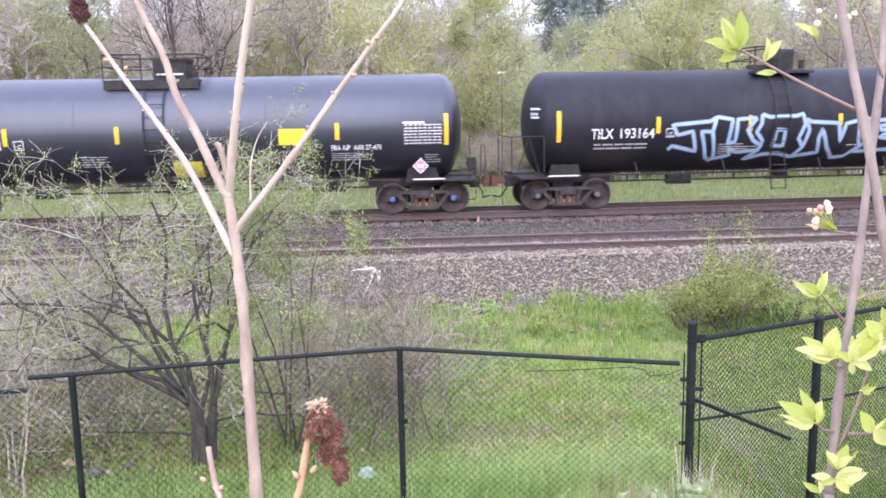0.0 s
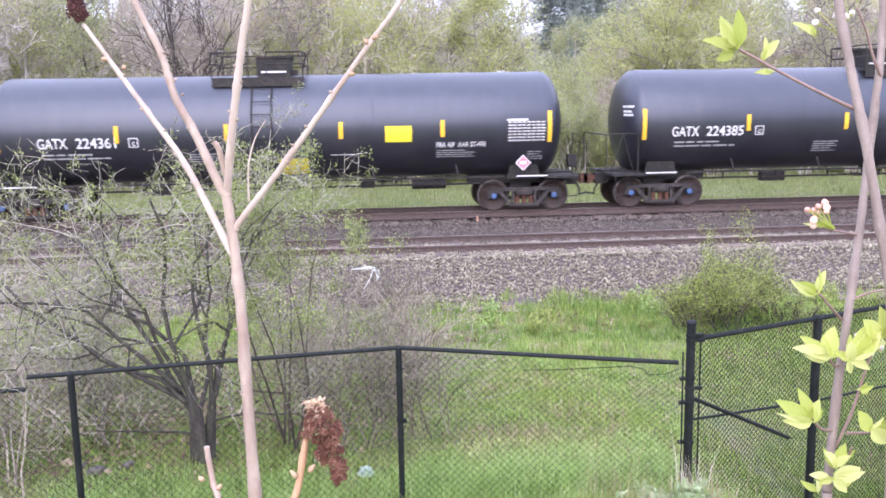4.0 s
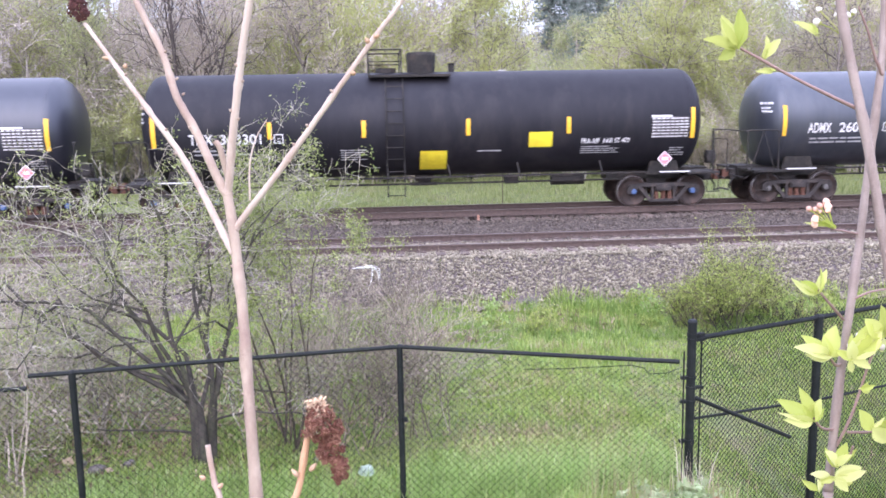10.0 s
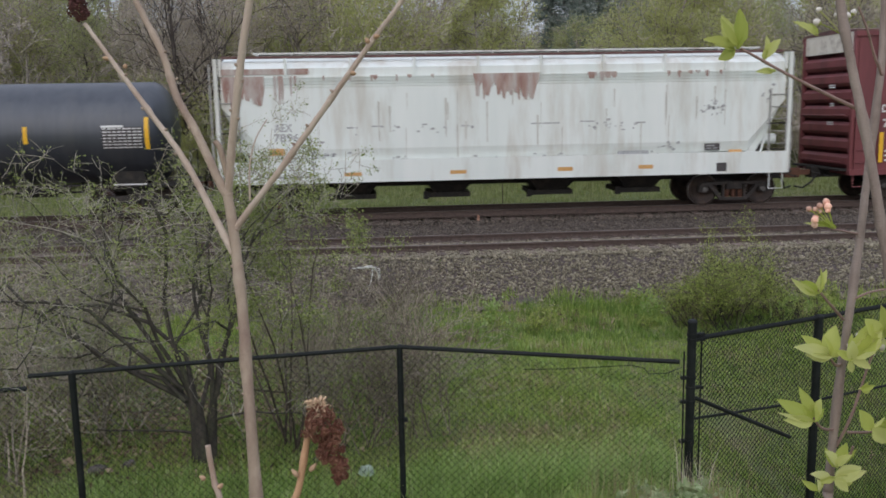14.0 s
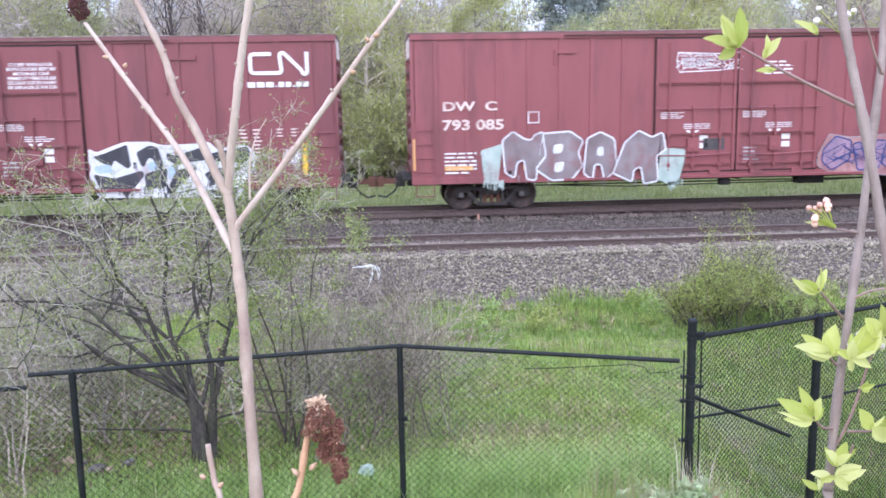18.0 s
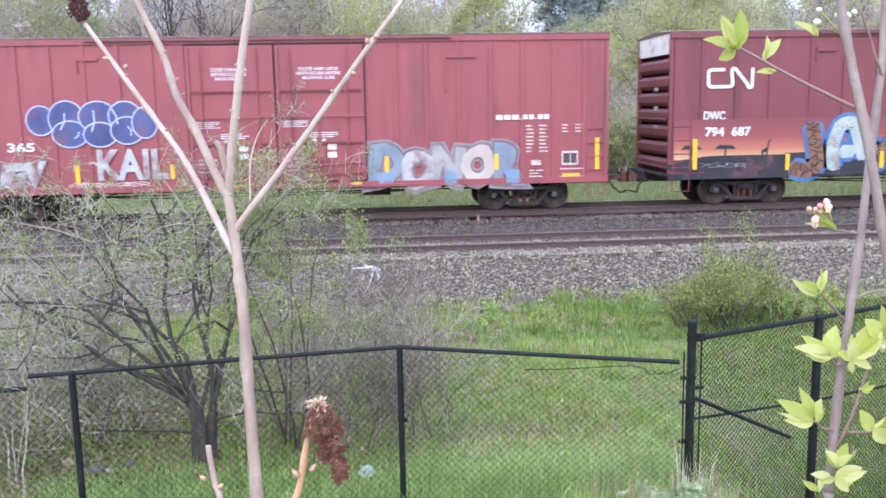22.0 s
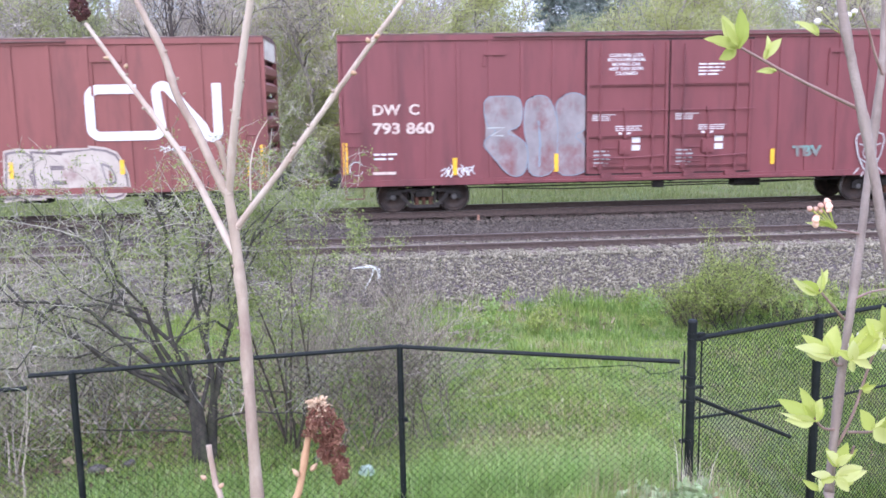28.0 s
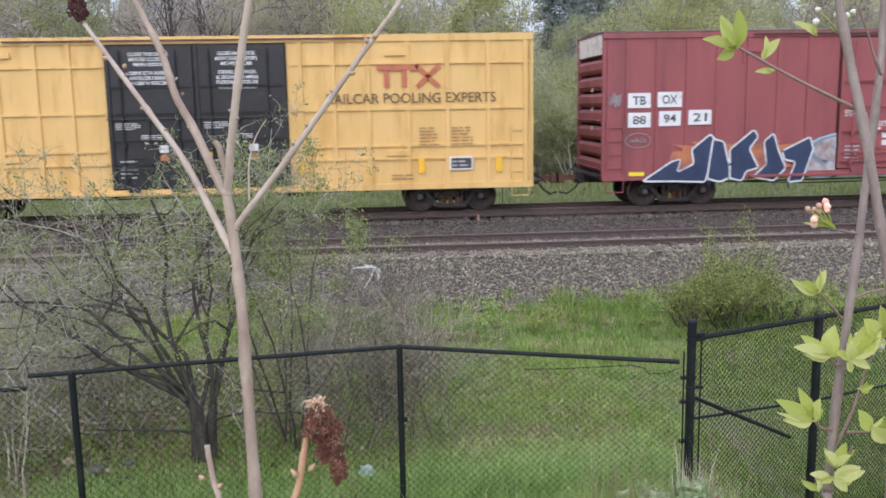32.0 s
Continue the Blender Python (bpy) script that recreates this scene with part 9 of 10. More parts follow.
# rounded green bush at the ballast edge
for i, (x, y, h) in enumerate(((6.3, 15.2, 1.1), (7.0, 15.6, 1.0), (5.8, 15.5, 0.8), (6.4, 15.7, 1.6), (7.6, 15.4, 0.7), (4.9, 15.8, 0.25))):
    plant("leafy_bush", "bush", "loose green bush at the edge of the ballast", (x, y, float(ground_z(x, y))),
          [((random.uniform(-0.8, 0.8) / (0.3 + h), random.uniform(-0.6, 0.6) / (0.3 + h), 1), h * random.uniform(0.5, 1.05), 0.013, 3) for _ in range(9)], 80 + i, M_BARK, M_BUSH_LEAF, 0.0150, 3, 0.06,
          group="bushes at the ballast edge", twig=M_BUSH_TWIG, foot=0.22, bend=0.3, up=0.10, kids=(4, 6), leaf_step=0.055, leaf_from=0, shrink=0.48, fine=0.003, tufts=(0.25, 4, 0.06, 0.5))


# ---- woods beyond the railway ----
def wood_tree(seed, height, leaf, per, size, bark=M_FAR_BARK, spread_by=0.35, depth=4, leaf_step=0.28):
    r = random.Random(seed)
    ob = thing("woodland_tree", pose(0, 0, 0), "slender woodland tree in thin spring leaf", "tree", "trees beyond the railway")
    f, twigs, leaves = Form(), Form(), []
    pts = [Vector((0, 0, -0.3))]
    v = Vector((r.uniform(-0.1, 0.1), r.uniform(-0.1, 0.1), 1))
    n = 8
    for i in range(n):
        v = (v + Vector((r.gauss(0, 0.07), r.gauss(0, 0.07), 0.05))).normalized()
        pts.append(pts[-1] + v * height / n)
    rad = [height * 0.012 * (1 - 0.85 * i / n) + 0.012 for i in range(n + 1)]
    f.tube(pts, rad, 7, False)
    for i in range(1, n):
        for k in range(r.randint(2, 4)):
            u = r.random()
            q = pts[i].lerp(pts[i + 1], u)
            a = r.uniform(0, 6.28)
            d = Vector((math.cos(a), math.sin(a), r.uniform(0.3, 1.1)))
            grow((f, twigs), leaves, r, q, d, height * spread_by * (1 - 0.55 * i / n) * r.uniform(0.6, 1.1), rad[i] * 0.5, depth - 1, 5, 0.3, 0.08, (3, 5), (25, 55), 1, leaf_step, 0.6, 0.012)
    f.add(twigs.v, twigs.f)
    part("trunk", f, bark, ob, smooth=True)
    part("crown", leaf_mesh("crown", leaves, per, size, 0.30, leaf, seed), None, ob)
    return ob


def wood_bush(seed, height, leaf, per, size, label):
    r = random.Random(seed)
    ob = thing("woodland_bush", pose(0, 0, 0), label, "bush", "undergrowth beyond the railway")
    f, leaves = Form(), []
    for k in range(9):
        a = r.uniform(0, 6.28)
        grow((f, f), leaves, r, (r.uniform(-0.5, 0.5), r.uniform(-0.5, 0.5), -0.1), (0.5 * math.cos(a), 0.5 * math.sin(a), 1), height * r.uniform(0.6, 0.95), 0.03, 3, 5, 0.3, 0.06, (4, 5), (22, 55), 1, 0.22, 0.6, 0.010)
    part("branchwork", f, M_FAR_BARK, ob, smooth=True)
    part("foliage", leaf_mesh("foliage", leaves, per, size, 0.16, leaf, seed), None, ob)
    return ob


def conifer(seed, height):
    r = random.Random(seed)
    ob = thing("conifer_tree", pose(0, 0, 0), "tall blue-green conifer among bare trees", "tree", "conifers beyond the railway")
    f, places = Form(), []
    f.tube([(0, 0, -0.3), (0, 0, height)], [height * 0.016, 0.02], 7, False)
    z = height * 0.12
    while z < height:
        reach = height * 0.24 * (1 - z / height) + 0.15
        for k in range(7):
            a = r.uniform(0, 6.28)
            b = Vector((math.cos(a) * reach * r.uniform(0.7, 1.1), math.sin(a) * reach * r.uniform(0.7, 1.1), -0.18 * reach + r.uniform(-0.1, 0.1)))
            p = Vector((0, 0, z))
            f.tube([p, p + b], [0.03, 0.01], 3, False)
            for i in range(int(reach / 0.12)):
                places.append(tuple(p + b * ((i + 0.6) / (reach / 0.12))))
        z += height * 0.022 + 0.1
    part("trunk", f, M_FAR_BARK, ob)
    part("crown", leaf_mesh("crown", places, 5, 0.12, 0.16, M_CONIFER, seed, 0.3), None, ob)
    return ob


wr = random.Random(5)
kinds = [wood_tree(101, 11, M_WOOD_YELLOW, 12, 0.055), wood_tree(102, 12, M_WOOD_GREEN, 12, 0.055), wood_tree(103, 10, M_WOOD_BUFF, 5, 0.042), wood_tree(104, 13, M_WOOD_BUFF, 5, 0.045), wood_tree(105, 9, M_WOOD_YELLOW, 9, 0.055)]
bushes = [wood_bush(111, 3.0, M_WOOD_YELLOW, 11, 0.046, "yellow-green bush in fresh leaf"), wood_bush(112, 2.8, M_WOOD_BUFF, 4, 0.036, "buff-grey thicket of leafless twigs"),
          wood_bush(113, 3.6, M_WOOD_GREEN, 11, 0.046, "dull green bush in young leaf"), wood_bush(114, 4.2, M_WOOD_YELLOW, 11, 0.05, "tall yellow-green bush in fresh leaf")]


def settle(ob, x, y, s, turn, first):
    m = pose(x, y, float(ground_z(x, y)) - 0.05, 0, 0, turn)
    if first:
        ob.matrix_basis = m
        return ob
    c = copy_thing(ob, m)
    c.scale = (s, s, s * wr.uniform(0.9, 1.15))
    return c


used = set()


def put(kind, x, y, s=1.0):
    settle(kind, x, y, s, wr.uniform(0, 360), kind.name not in used)
    used.add(kind.name)


def open_sky(x, y):
    """The gap between the crowns where the sky comes down."""
    return abs(math.degrees(math.atan2(x, y)) - 9.75) < 2.4


def belt(x, end, step, y0, y1, pool, s0, s1, gap=True):
    while x < end:
        px, py = x + wr.uniform(-0.8, 0.8), wr.uniform(y0, y1)
        if not (gap and open_sky(px, py)):
            low = 0.58 if gap and 11.0 < math.degrees(math.atan2(px, py)) < 16.8 else 1.0
            put(wr.choice(pool), px, py, low * wr.uniform(s0, s1))
        x += step


k0, k1, k2, k3, k4 = kinds
b0, b1, b2, b3 = bushes
belt(-30, 50, 2.5, 43.5, 48, (k0, k1, k2, k2, k3, k4), 0.8, 1.1)
belt(-38, 62, 3.0, 52, 60, (k0, k1, k3, k4), 0.85, 1.15)
belt(-28, 46, 1.7, 40.5, 43.5, (b0, b1, b1, b2, b2), 0.7, 1.15, False)
belt(-34, 56, 2.4, 46, 51, (b0, b2, b3), 0.9, 1.25, False)
belt(-44, 70, 3.0, 62, 75, (b3, b2), 1.1, 1.55, False)
# backmost belt: pale leaf colour imitates haze and fills dark gaps
haze = wood_bush(115, 5.0, M_WOOD_HAZE, 6, 0.10, "far bushes with haze put into their pale colour")
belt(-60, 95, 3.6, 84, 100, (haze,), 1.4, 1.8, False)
put(b3, 2.2, 42.6, 1.05)
put(b0, 1.2, 41.5, 1.1)
put(b3, -9.5, 43.5, 0.9)
dark = wood_tree(106, 12, M_WOOD_BUFF, 1, 0.05, M_DARK_BARK, 0.4, 3)
tagged(dark, "dark forked woodland tree, nearly leafless")
put(dark, -7.9, 42.5, 1.0)
put(dark, -8.6, 43.0, 0.95)
pinkish = wood_tree(107, 8, M_WOOD_BUFF, 1, 0.05, M_FAR_BARK, 0.5, 4)
tagged(pinkish, "spreading leafless tree with pinkish twigs")
put(pinkish, -16.0, 42.0, 1.0)
put(pinkish, -18.5, 43.0, 0.9)
cons = conifer(121, 16)
for i, (x, y, s) in enumerate((q * 1.32 for q in row) for row in ((13.9, 64, 0.95), (16.2, 67, 1.05), (18.3, 65, 0.9), (12.8, 70, 0.9), (20.2, 70, 1.0), (15.0, 72, 1.1))):
    put(cons, x + 0.017 * y, y, s)


# ---- near plants: a sumac and a pear sapling at the eye's side ----
def rod(parent, name, pts, r0, r1, material, label="", knobs=(), n=10, seed=1):
    """A slightly wavering stem through the points given, with swollen nodes."""
    r = random.Random(seed)
    P = [Vector(p) for p in pts]
    out, rad = [], []
    total = sum((b - a).length for a, b in zip(P, P[1:]))
    done = 0.0
    for i in range(len(P) - 1):
        a, b = P[max(i - 1, 0)], P[min(i + 2, len(P) - 1)]
        m = 7
        for j in range(m if i < len(P) - 2 else m + 1):
            t = j / m
            q = 0.5 * (2 * P[i] + (P[i + 1] - a) * t + (2 * a - 5 * P[i] + 4 * P[i + 1] - b) * t * t + (3 * P[i] - a - 3 * P[i + 1] + b) * t ** 3)
            u = (done + (P[i + 1] - P[i]).length * t) / total
            swell = 1 + sum(0.22 * math.exp(-((u - k) / 0.012) ** 2) for k in knobs)
            out.append(q + Vector((r.gauss(0, 1), r.gauss(0, 1), 0)) * r0 * 0.03)
            rad.append((r0 + (r1 - r0) * u) * swell * r.uniform(0.97, 1.03))
        done += (P[i + 1] - P[i]).length
    f = Form().tube(out, rad, n, True)
    return part(name, f, material, parent, label, True)


def bud_form(p, d, length, r):
    p, d = Vector(p), Vector(d).normalized()
    return Form().tube([p - d * length * 0.1, p + d * length * 0.2, p + d * length * 0.5, p + d * length * 0.8, p + d * length], [r * 0.6, r, r * 0.95, r * 0.55, 0.0005], 8)


sumac = thing("sumac_shrub", pose(0, 0, 0), "leafless sumac shrub with velvety forked stems and dried fruit", "shrub")
rod(sumac, "main_stem", [(-0.20, 1.50, 0.95), (-0.225, 1.56, 1.6), (-0.242, 1.61, 2.232), (-0.249, 1.628, 2.341), (-0.267, 1.702, 2.66), (-0.28, 1.737, 2.801), (-0.294, 1.765, 2.905)], 0.0152, 0.0097, M_SUMAC, "pinkish brown bark", (0.62, 0.70, 0.83, 0.9), seed=2)
rod(sumac, "branch", [(-0.276, 1.742, 2.828), (-0.262, 1.74, 2.85), (-0.179, 1.723, 2.95), (-0.064, 1.698, 3.098), (0.003, 1.687, 3.185), (0.059, 1.673, 3.255), (0.089, 1.66, 3.313)], 0.0066, 0.0043, M_SUMAC_PALE, "", (0.3, 0.52, 0.75, 0.9), seed=3)
rod(sumac, "branch", [(-0.283, 1.735, 2.78), (-0.30, 1.75, 2.81), (-0.381, 1.82, 2.954), (-0.452, 1.862, 3.051), (-0.519, 1.901, 3.139), (-0.598, 1.945, 3.244)], 0.0076, 0.0043, M_SUMAC_PALE, "paler grey-pink bark", (0.35, 0.6, 0.78), seed=4)
rod(sumac, "branch", [(-0.29, 1.760, 2.89), (-0.31, 1.775, 2.92), (-0.362, 1.83, 3.021), (-0.402, 1.864, 3.09), (-0.435, 1.902, 3.184), (-0.493, 1.955, 3.292), (-0.515, 1.979, 3.365)], 0.0094, 0.0059, M_SUMAC, "", (0.3, 0.52, 0.7), seed=5)
rod(sumac, "branch", [(-0.293, 1.766, 2.895), (-0.286, 1.755, 2.93), (-0.273, 1.74, 3.011), (-0.255, 1.724, 3.107), (-0.241, 1.714, 3.18), (-0.223, 1.706, 3.261), (-0.21, 1.684, 3.318)], 0.0082, 0.0070, M_SUMAC_PALE, "", (0.2, 0.5, 0.76), seed=6)
rod(sumac, "stub", [(-0.291, 1.768, 2.92), (-0.303, 1.768, 2.983), (-0.313, 1.772, 3.0)], 0.0055, 0.006, M_SUMAC, "", seed=7)
rod(sumac, "fruit_stem", [(-0.22, 1.40, 1.4), (-0.195, 1.41, 2.0), (-0.177, 1.418, 2.329), (-0.148, 1.43, 2.415), (-0.133, 1.44, 2.486), (-0.12, 1.449, 2.548)], 0.0115, 0.0055, M_SUMAC_TAN, "tan velvety stem", (0.85, 0.93), seed=8)
rod(sumac, "side_stem", [(-0.26, 1.50, 1.6), (-0.291, 1.52, 2.282), (-0.31, 1.54, 2.395), (-0.319, 1.551, 2.458)], 0.009, 0.005, M_SUMAC_PALE, "", (0.9,), seed=9)
for p, d, l in (((-0.147, 1.425, 2.445), (-0.6, 0, 0.8), 0.020), ((-0.125, 1.43, 2.452), (0.6, 0, 0.7), 0.020), ((-0.165, 1.42, 2.39), (-0.7, 0, 0.5), 0.016), ((-0.325, 1.535, 2.40), (-0.7, 0, 0.5), 0.014),
                ((-0.300, 1.53, 2.385), (0.7, 0, 0.6), 0.013), ((0.005, 1.683, 3.19), (0.9, -0.1, 0.2), 0.014), ((-0.006, 1.685, 3.18), (-0.4, -0.1, 0.8), 0.013), ((-0.04, 1.69, 3.125), (0.9, -0.1, -0.1), 0.013),
                ((-0.545, 1.915, 3.17), (-0.9, -0.1, 0.15), 0.018), ((-0.51, 1.895, 3.15), (0.5, -0.1, 0.8), 0.012)):
    part("bud", bud_form(p, d, l * 0.8, 0.0048), M_BUD, sumac, "fuzzy tan bud", True)


sr = random.Random(8)
for a, b in (((-0.179, 1.723, 2.95), (-0.064, 1.698, 3.098)), ((-0.381, 1.82, 2.954), (-0.519, 1.901, 3.139)), ((-0.362, 1.83, 3.021), (-0.435, 1.902, 3.184)), ((-0.273, 1.74, 3.011), (-0.241, 1.714, 3.18)), ((-0.249, 1.628, 2.341), (-0.28, 1.737, 2.801))):
    for k in range(4):
        q = Vector(a).lerp(Vector(b), (k + sr.random()) / 4)
        s = sr.choice((-1, 1))
        part("leaf_scar", bud_form(q + Vector((s * 0.006, -0.004, 0)), (s * 0.8, -0.3, 0.6), 0.007, 0.0030), M_SUMAC, sumac, "small knob on the bark", True)


def fruit_head(parent, top, bottom, r, lumps, dark, seed):
    """A drooping, ragged cone of dried drupes, lump by lump, with a tuft of bare stalklets at its foot."""
    rr = random.Random(seed)
    a, b = Vector(top), Vector(bottom)
    ax = b - a
    side = ax.normalized().cross(Vector((0, 1, 0))).normalized()
    dep = ax.normalized().cross(side)
    f, fuzz = Form(), Form()

    def drupe(c, s):
        d = Vector((rr.gauss(0, 1), rr.gauss(0, 1), rr.gauss(0, 1))).normalized()
        f.tube([c - d * s, c - d * s * 0.5, c + d * s * 0.6, c + d * s], [s * 0.4, s * 0.95, s * 0.9, s * 0.2], 5)

    for i in range(lumps):
        u = (i + rr.random()) / lumps
        w = r * min(1.0, 0.45 + 2.6 * u) * (1.0 - 0.62 * max(0.0, u - 0.2) / 0.8) * rr.uniform(0.55, 1.12)
        q = rr.uniform(0, 6.28)
        c = a + ax * (0.06 + 0.94 * u) + side * math.cos(q) * w + dep * math.sin(q) * w
        big = r * rr.uniform(0.24, 0.40) * (1 - 0.3 * u)
        for _ in range(46):
            v = Vector((rr.gauss(0, 1), rr.gauss(0, 1), rr.gauss(0, 1))).normalized()
            drupe(c + v * big * rr.uniform(0.6, 1.0), rr.uniform(0.0012, 0.0022))
        for _ in range(3):
            v = Vector((rr.gauss(0, 1), rr.gauss(0, 1), rr.gauss(0, 1))).normalized()
            fuzz.tube([c + v * big * 0.8, c + v * big * rr.uniform(1.1, 1.45) + Vector((0, 0, -0.001))], [0.0007, 0.0004], 3)
    for i in range(lumps * 14):
        u = rr.random()
        w = r * min(1.0, 0.45 + 2.6 * u) * (1.0 - 0.62 * max(0.0, u - 0.2) / 0.8) * 0.75 * math.sqrt(rr.random())
        q = rr.uniform(0, 6.28)
        drupe(a + ax * u + side * math.cos(q) * w + dep * math.sin(q) * w, rr.uniform(0.0014, 0.0026))
    head = part("fruit_head", f, M_DRUPE_DARK if dark else M_DRUPE, parent, "dried dark red cone of sumac fruit")
    part("fuzz", fuzz, M_FUZZ if not dark else M_DRUPE_DARK, head, "brown dried hairs")
    if dark:
        return
    f = Form()
    for i in range(150):
        u = rr.random() ** 2 * 0.22 - 0.05
        q = rr.uniform(0, 6.28)
        w = r * rr.uniform(0.1, 0.62)
        c = a + ax * u + side * math.cos(q) * w * 0.7 + dep * math.sin(q) * w * 0.7
        d = (side * math.cos(q) + dep * math.sin(q) - ax.normalized() * rr.uniform(-0.3, 0.9)).normalized()
        e = Vector((rr.gauss(0, 1), rr.gauss(0, 1), rr.gauss(0, 1))) * 0.0025
        f.tube([c, c + d * r * 0.16 + e, c + d * r * rr.uniform(0.2, 0.34) - e], [0.0011, 0.0010, 0.0006], 4)
    part("stalklet_tuft", f, M_DRIED, head, "pale dried stalklets")


fruit_head(sumac, (-0.112, 1.448, 2.562), (-0.072, 1.408, 2.442), 0.030, 44, False, 3)
fruit_head(sumac, (-0.602, 1.945, 3.25), (-0.622, 1.95, 3.32), 0.028, 20, True, 4)

rod(sumac, "dry_tendril", [(-0.244, 1.72, 2.885), (-0.241, 1.722, 2.955), (-0.228, 1.732, 3.005), (-0.206, 1.739, 3.041)], 0.0022, 0.0009, M_SUMAC_PALE, "pale dry tendril", seed=10)

pear = thing("pear_sapling", pose(0, 0, 0), "young pear tree with yellow-green leaves and blossom buds", "sapling")
rod(pear, "trunk", [(0.72, 1.30, 0.6), (0.74, 1.33, 1.5), (0.749, 1.345, 2.313), (0.756, 1.36, 2.408), (0.78, 1.387, 2.58), (0.803, 1.407, 2.713), (0.826, 1.427, 2.846), (0.844, 1.445, 2.969), (0.866, 1.466, 3.103), (0.877, 1.485, 3.226), (0.881, 1.494, 3.29)], 0.0097, 0.0061, M_PEAR, "grey-brown smooth bark", (0.66, 0.72, 0.8, 0.9), seed=11)
rod(pear, "second_stem", [(0.83, 1.28, 1.9), (0.832, 1.30, 2.4), (0.828, 1.323, 2.712), (0.814, 1.348, 2.857), (0.795, 1.372, 2.992), (0.776, 1.391, 3.101), (0.762, 1.405, 3.183), (0.753, 1.419, 3.264)], 0.0097, 0.0072, M_PEAR, "", (0.7, 0.82, 0.93), seed=12)
TW = dict(material=M_PEAR_TWIG, n=7)
for i, (pts, r0, r1) in enumerate((
        ([(0.787, 1.391, 3.044), (0.719, 1.37, 3.07), (0.648, 1.36, 3.102), (0.57, 1.352, 3.141)], 0.0033, 0.0019),
        ([(0.79, 1.404, 2.689), (0.749, 1.372, 2.723), (0.718, 1.359, 2.753)], 0.0028, 0.0018),
        ([(0.783, 1.392, 2.613), (0.753, 1.355, 2.625), (0.731, 1.341, 2.649)], 0.0030, 0.0018),
        ([(0.768, 1.375, 2.503), (0.728, 1.34, 2.521), (0.705, 1.325, 2.545)], 0.0030, 0.0018),
        ([(0.761, 1.367, 2.451), (0.769, 1.329, 2.472), (0.768, 1.313, 2.498)], 0.0030, 0.0018),
        ([(0.772, 1.37, 2.475), (0.791, 1.359, 2.539), (0.811, 1.352, 2.629), (0.82, 1.337, 2.671)], 0.0028, 0.0018),
        ([(0.786, 1.363, 2.502), (0.803, 1.333, 2.513), (0.815, 1.314, 2.524)], 0.0028, 0.0018),
        ([(0.821, 1.425, 2.832), (0.776, 1.399, 2.843), (0.747, 1.382, 2.849)], 0.0022, 0.0014),
        ([(0.80, 1.405, 2.72), (0.83, 1.40, 2.735), (0.86, 1.40, 2.74)], 0.0024, 0.0014),
        ([(0.866, 1.46, 3.10), (0.845, 1.45, 3.13), (0.825, 1.44, 3.17), (0.80, 1.43, 3.21)], 0.0028, 0.0014))):
    rod(pear, "twig", pts, r0, r1, TW["material"], "reddish brown twig", (0.3, 0.52, 0.8) if i == 0 else (0.5,), TW["n"], 20 + i)


def leaf_form(p, d, face, length, width, curl, seed):
    """A pointed oval leaf, folded along its midrib, with a wavy edge and a bent tip."""
    p, d = Vector(p), Vector(d).normalized()
    side = d.cross(Vector(face)).normalized()
    up = side.cross(d).normalized()
    r = random.Random(seed)
    fold, twist = r.uniform(0.15, 0.9), r.uniform(-0.7, 0.7)
    f = Form()
    n = 9
    for i in range(n + 1):
        u = i / n
        w = width * 0.5 * (math.sin(math.pi * u ** 0.8) ** 0.85 if 0 < u < 1 else 0.02)
        c = p + d * length * u + up * (-curl * length * u * u) + side * (0.12 * length * twist * u * u)
        s2_, u2_ = side * math.cos(twist * u) + up * math.sin(twist * u), up * math.cos(twist * u) - side * math.sin(twist * u)
        wave = 0.12 * w * math.sin(i * 2.4 + seed)
        f.v += [tuple(c - s2_ * w + u2_ * (w * fold + wave)), tuple(c - s2_ * w * 0.5 + u2_ * w * fold * 0.4), tuple(c), tuple(c + s2_ * w * 0.5 + u2_ * w * fold * 0.4), tuple(c + s2_ * w + u2_ * (w * fold - wave))]
    for i in range(n):
        for k in range(4):
            a = 5 * i + k
            f.f.append((a, a + 1, a + 6, a + 5))
    return f


def leaf_fan(p, aims, seed):
    """Leaves out of one bud, each given by its angle in the upright plane, its length in centimetres and its breadth to length."""
    r = random.Random(seed)
    for i, (angle, length, broad) in enumerate(aims):
        a = radians(angle)
        d = Vector((math.cos(a), r.uniform(-0.35, 0.35), math.sin(a)))
        face = Vector((r.uniform(-0.5, 0.5), -1, r.uniform(-0.2, 0.7)))
        q = Vector(p) + Vector((r.gauss(0, 0.002), r.gauss(0, 0.004), r.gauss(0, 0.002)))
        part("leaf", leaf_form(q, d, face, length / 100, length / 100 * broad * 0.92, r.uniform(-0.2, 0.2), seed * 10 + i), M_LEAF, pear, "fresh yellow-green leaf", True)
        part("leaf_stalk", Form().tube([Vector(p), (Vector(p) + q) / 2, q + d.normalized() * 0.004], [0.0011, 0.0010, 0.0008], 5), M_LEAF, pear)


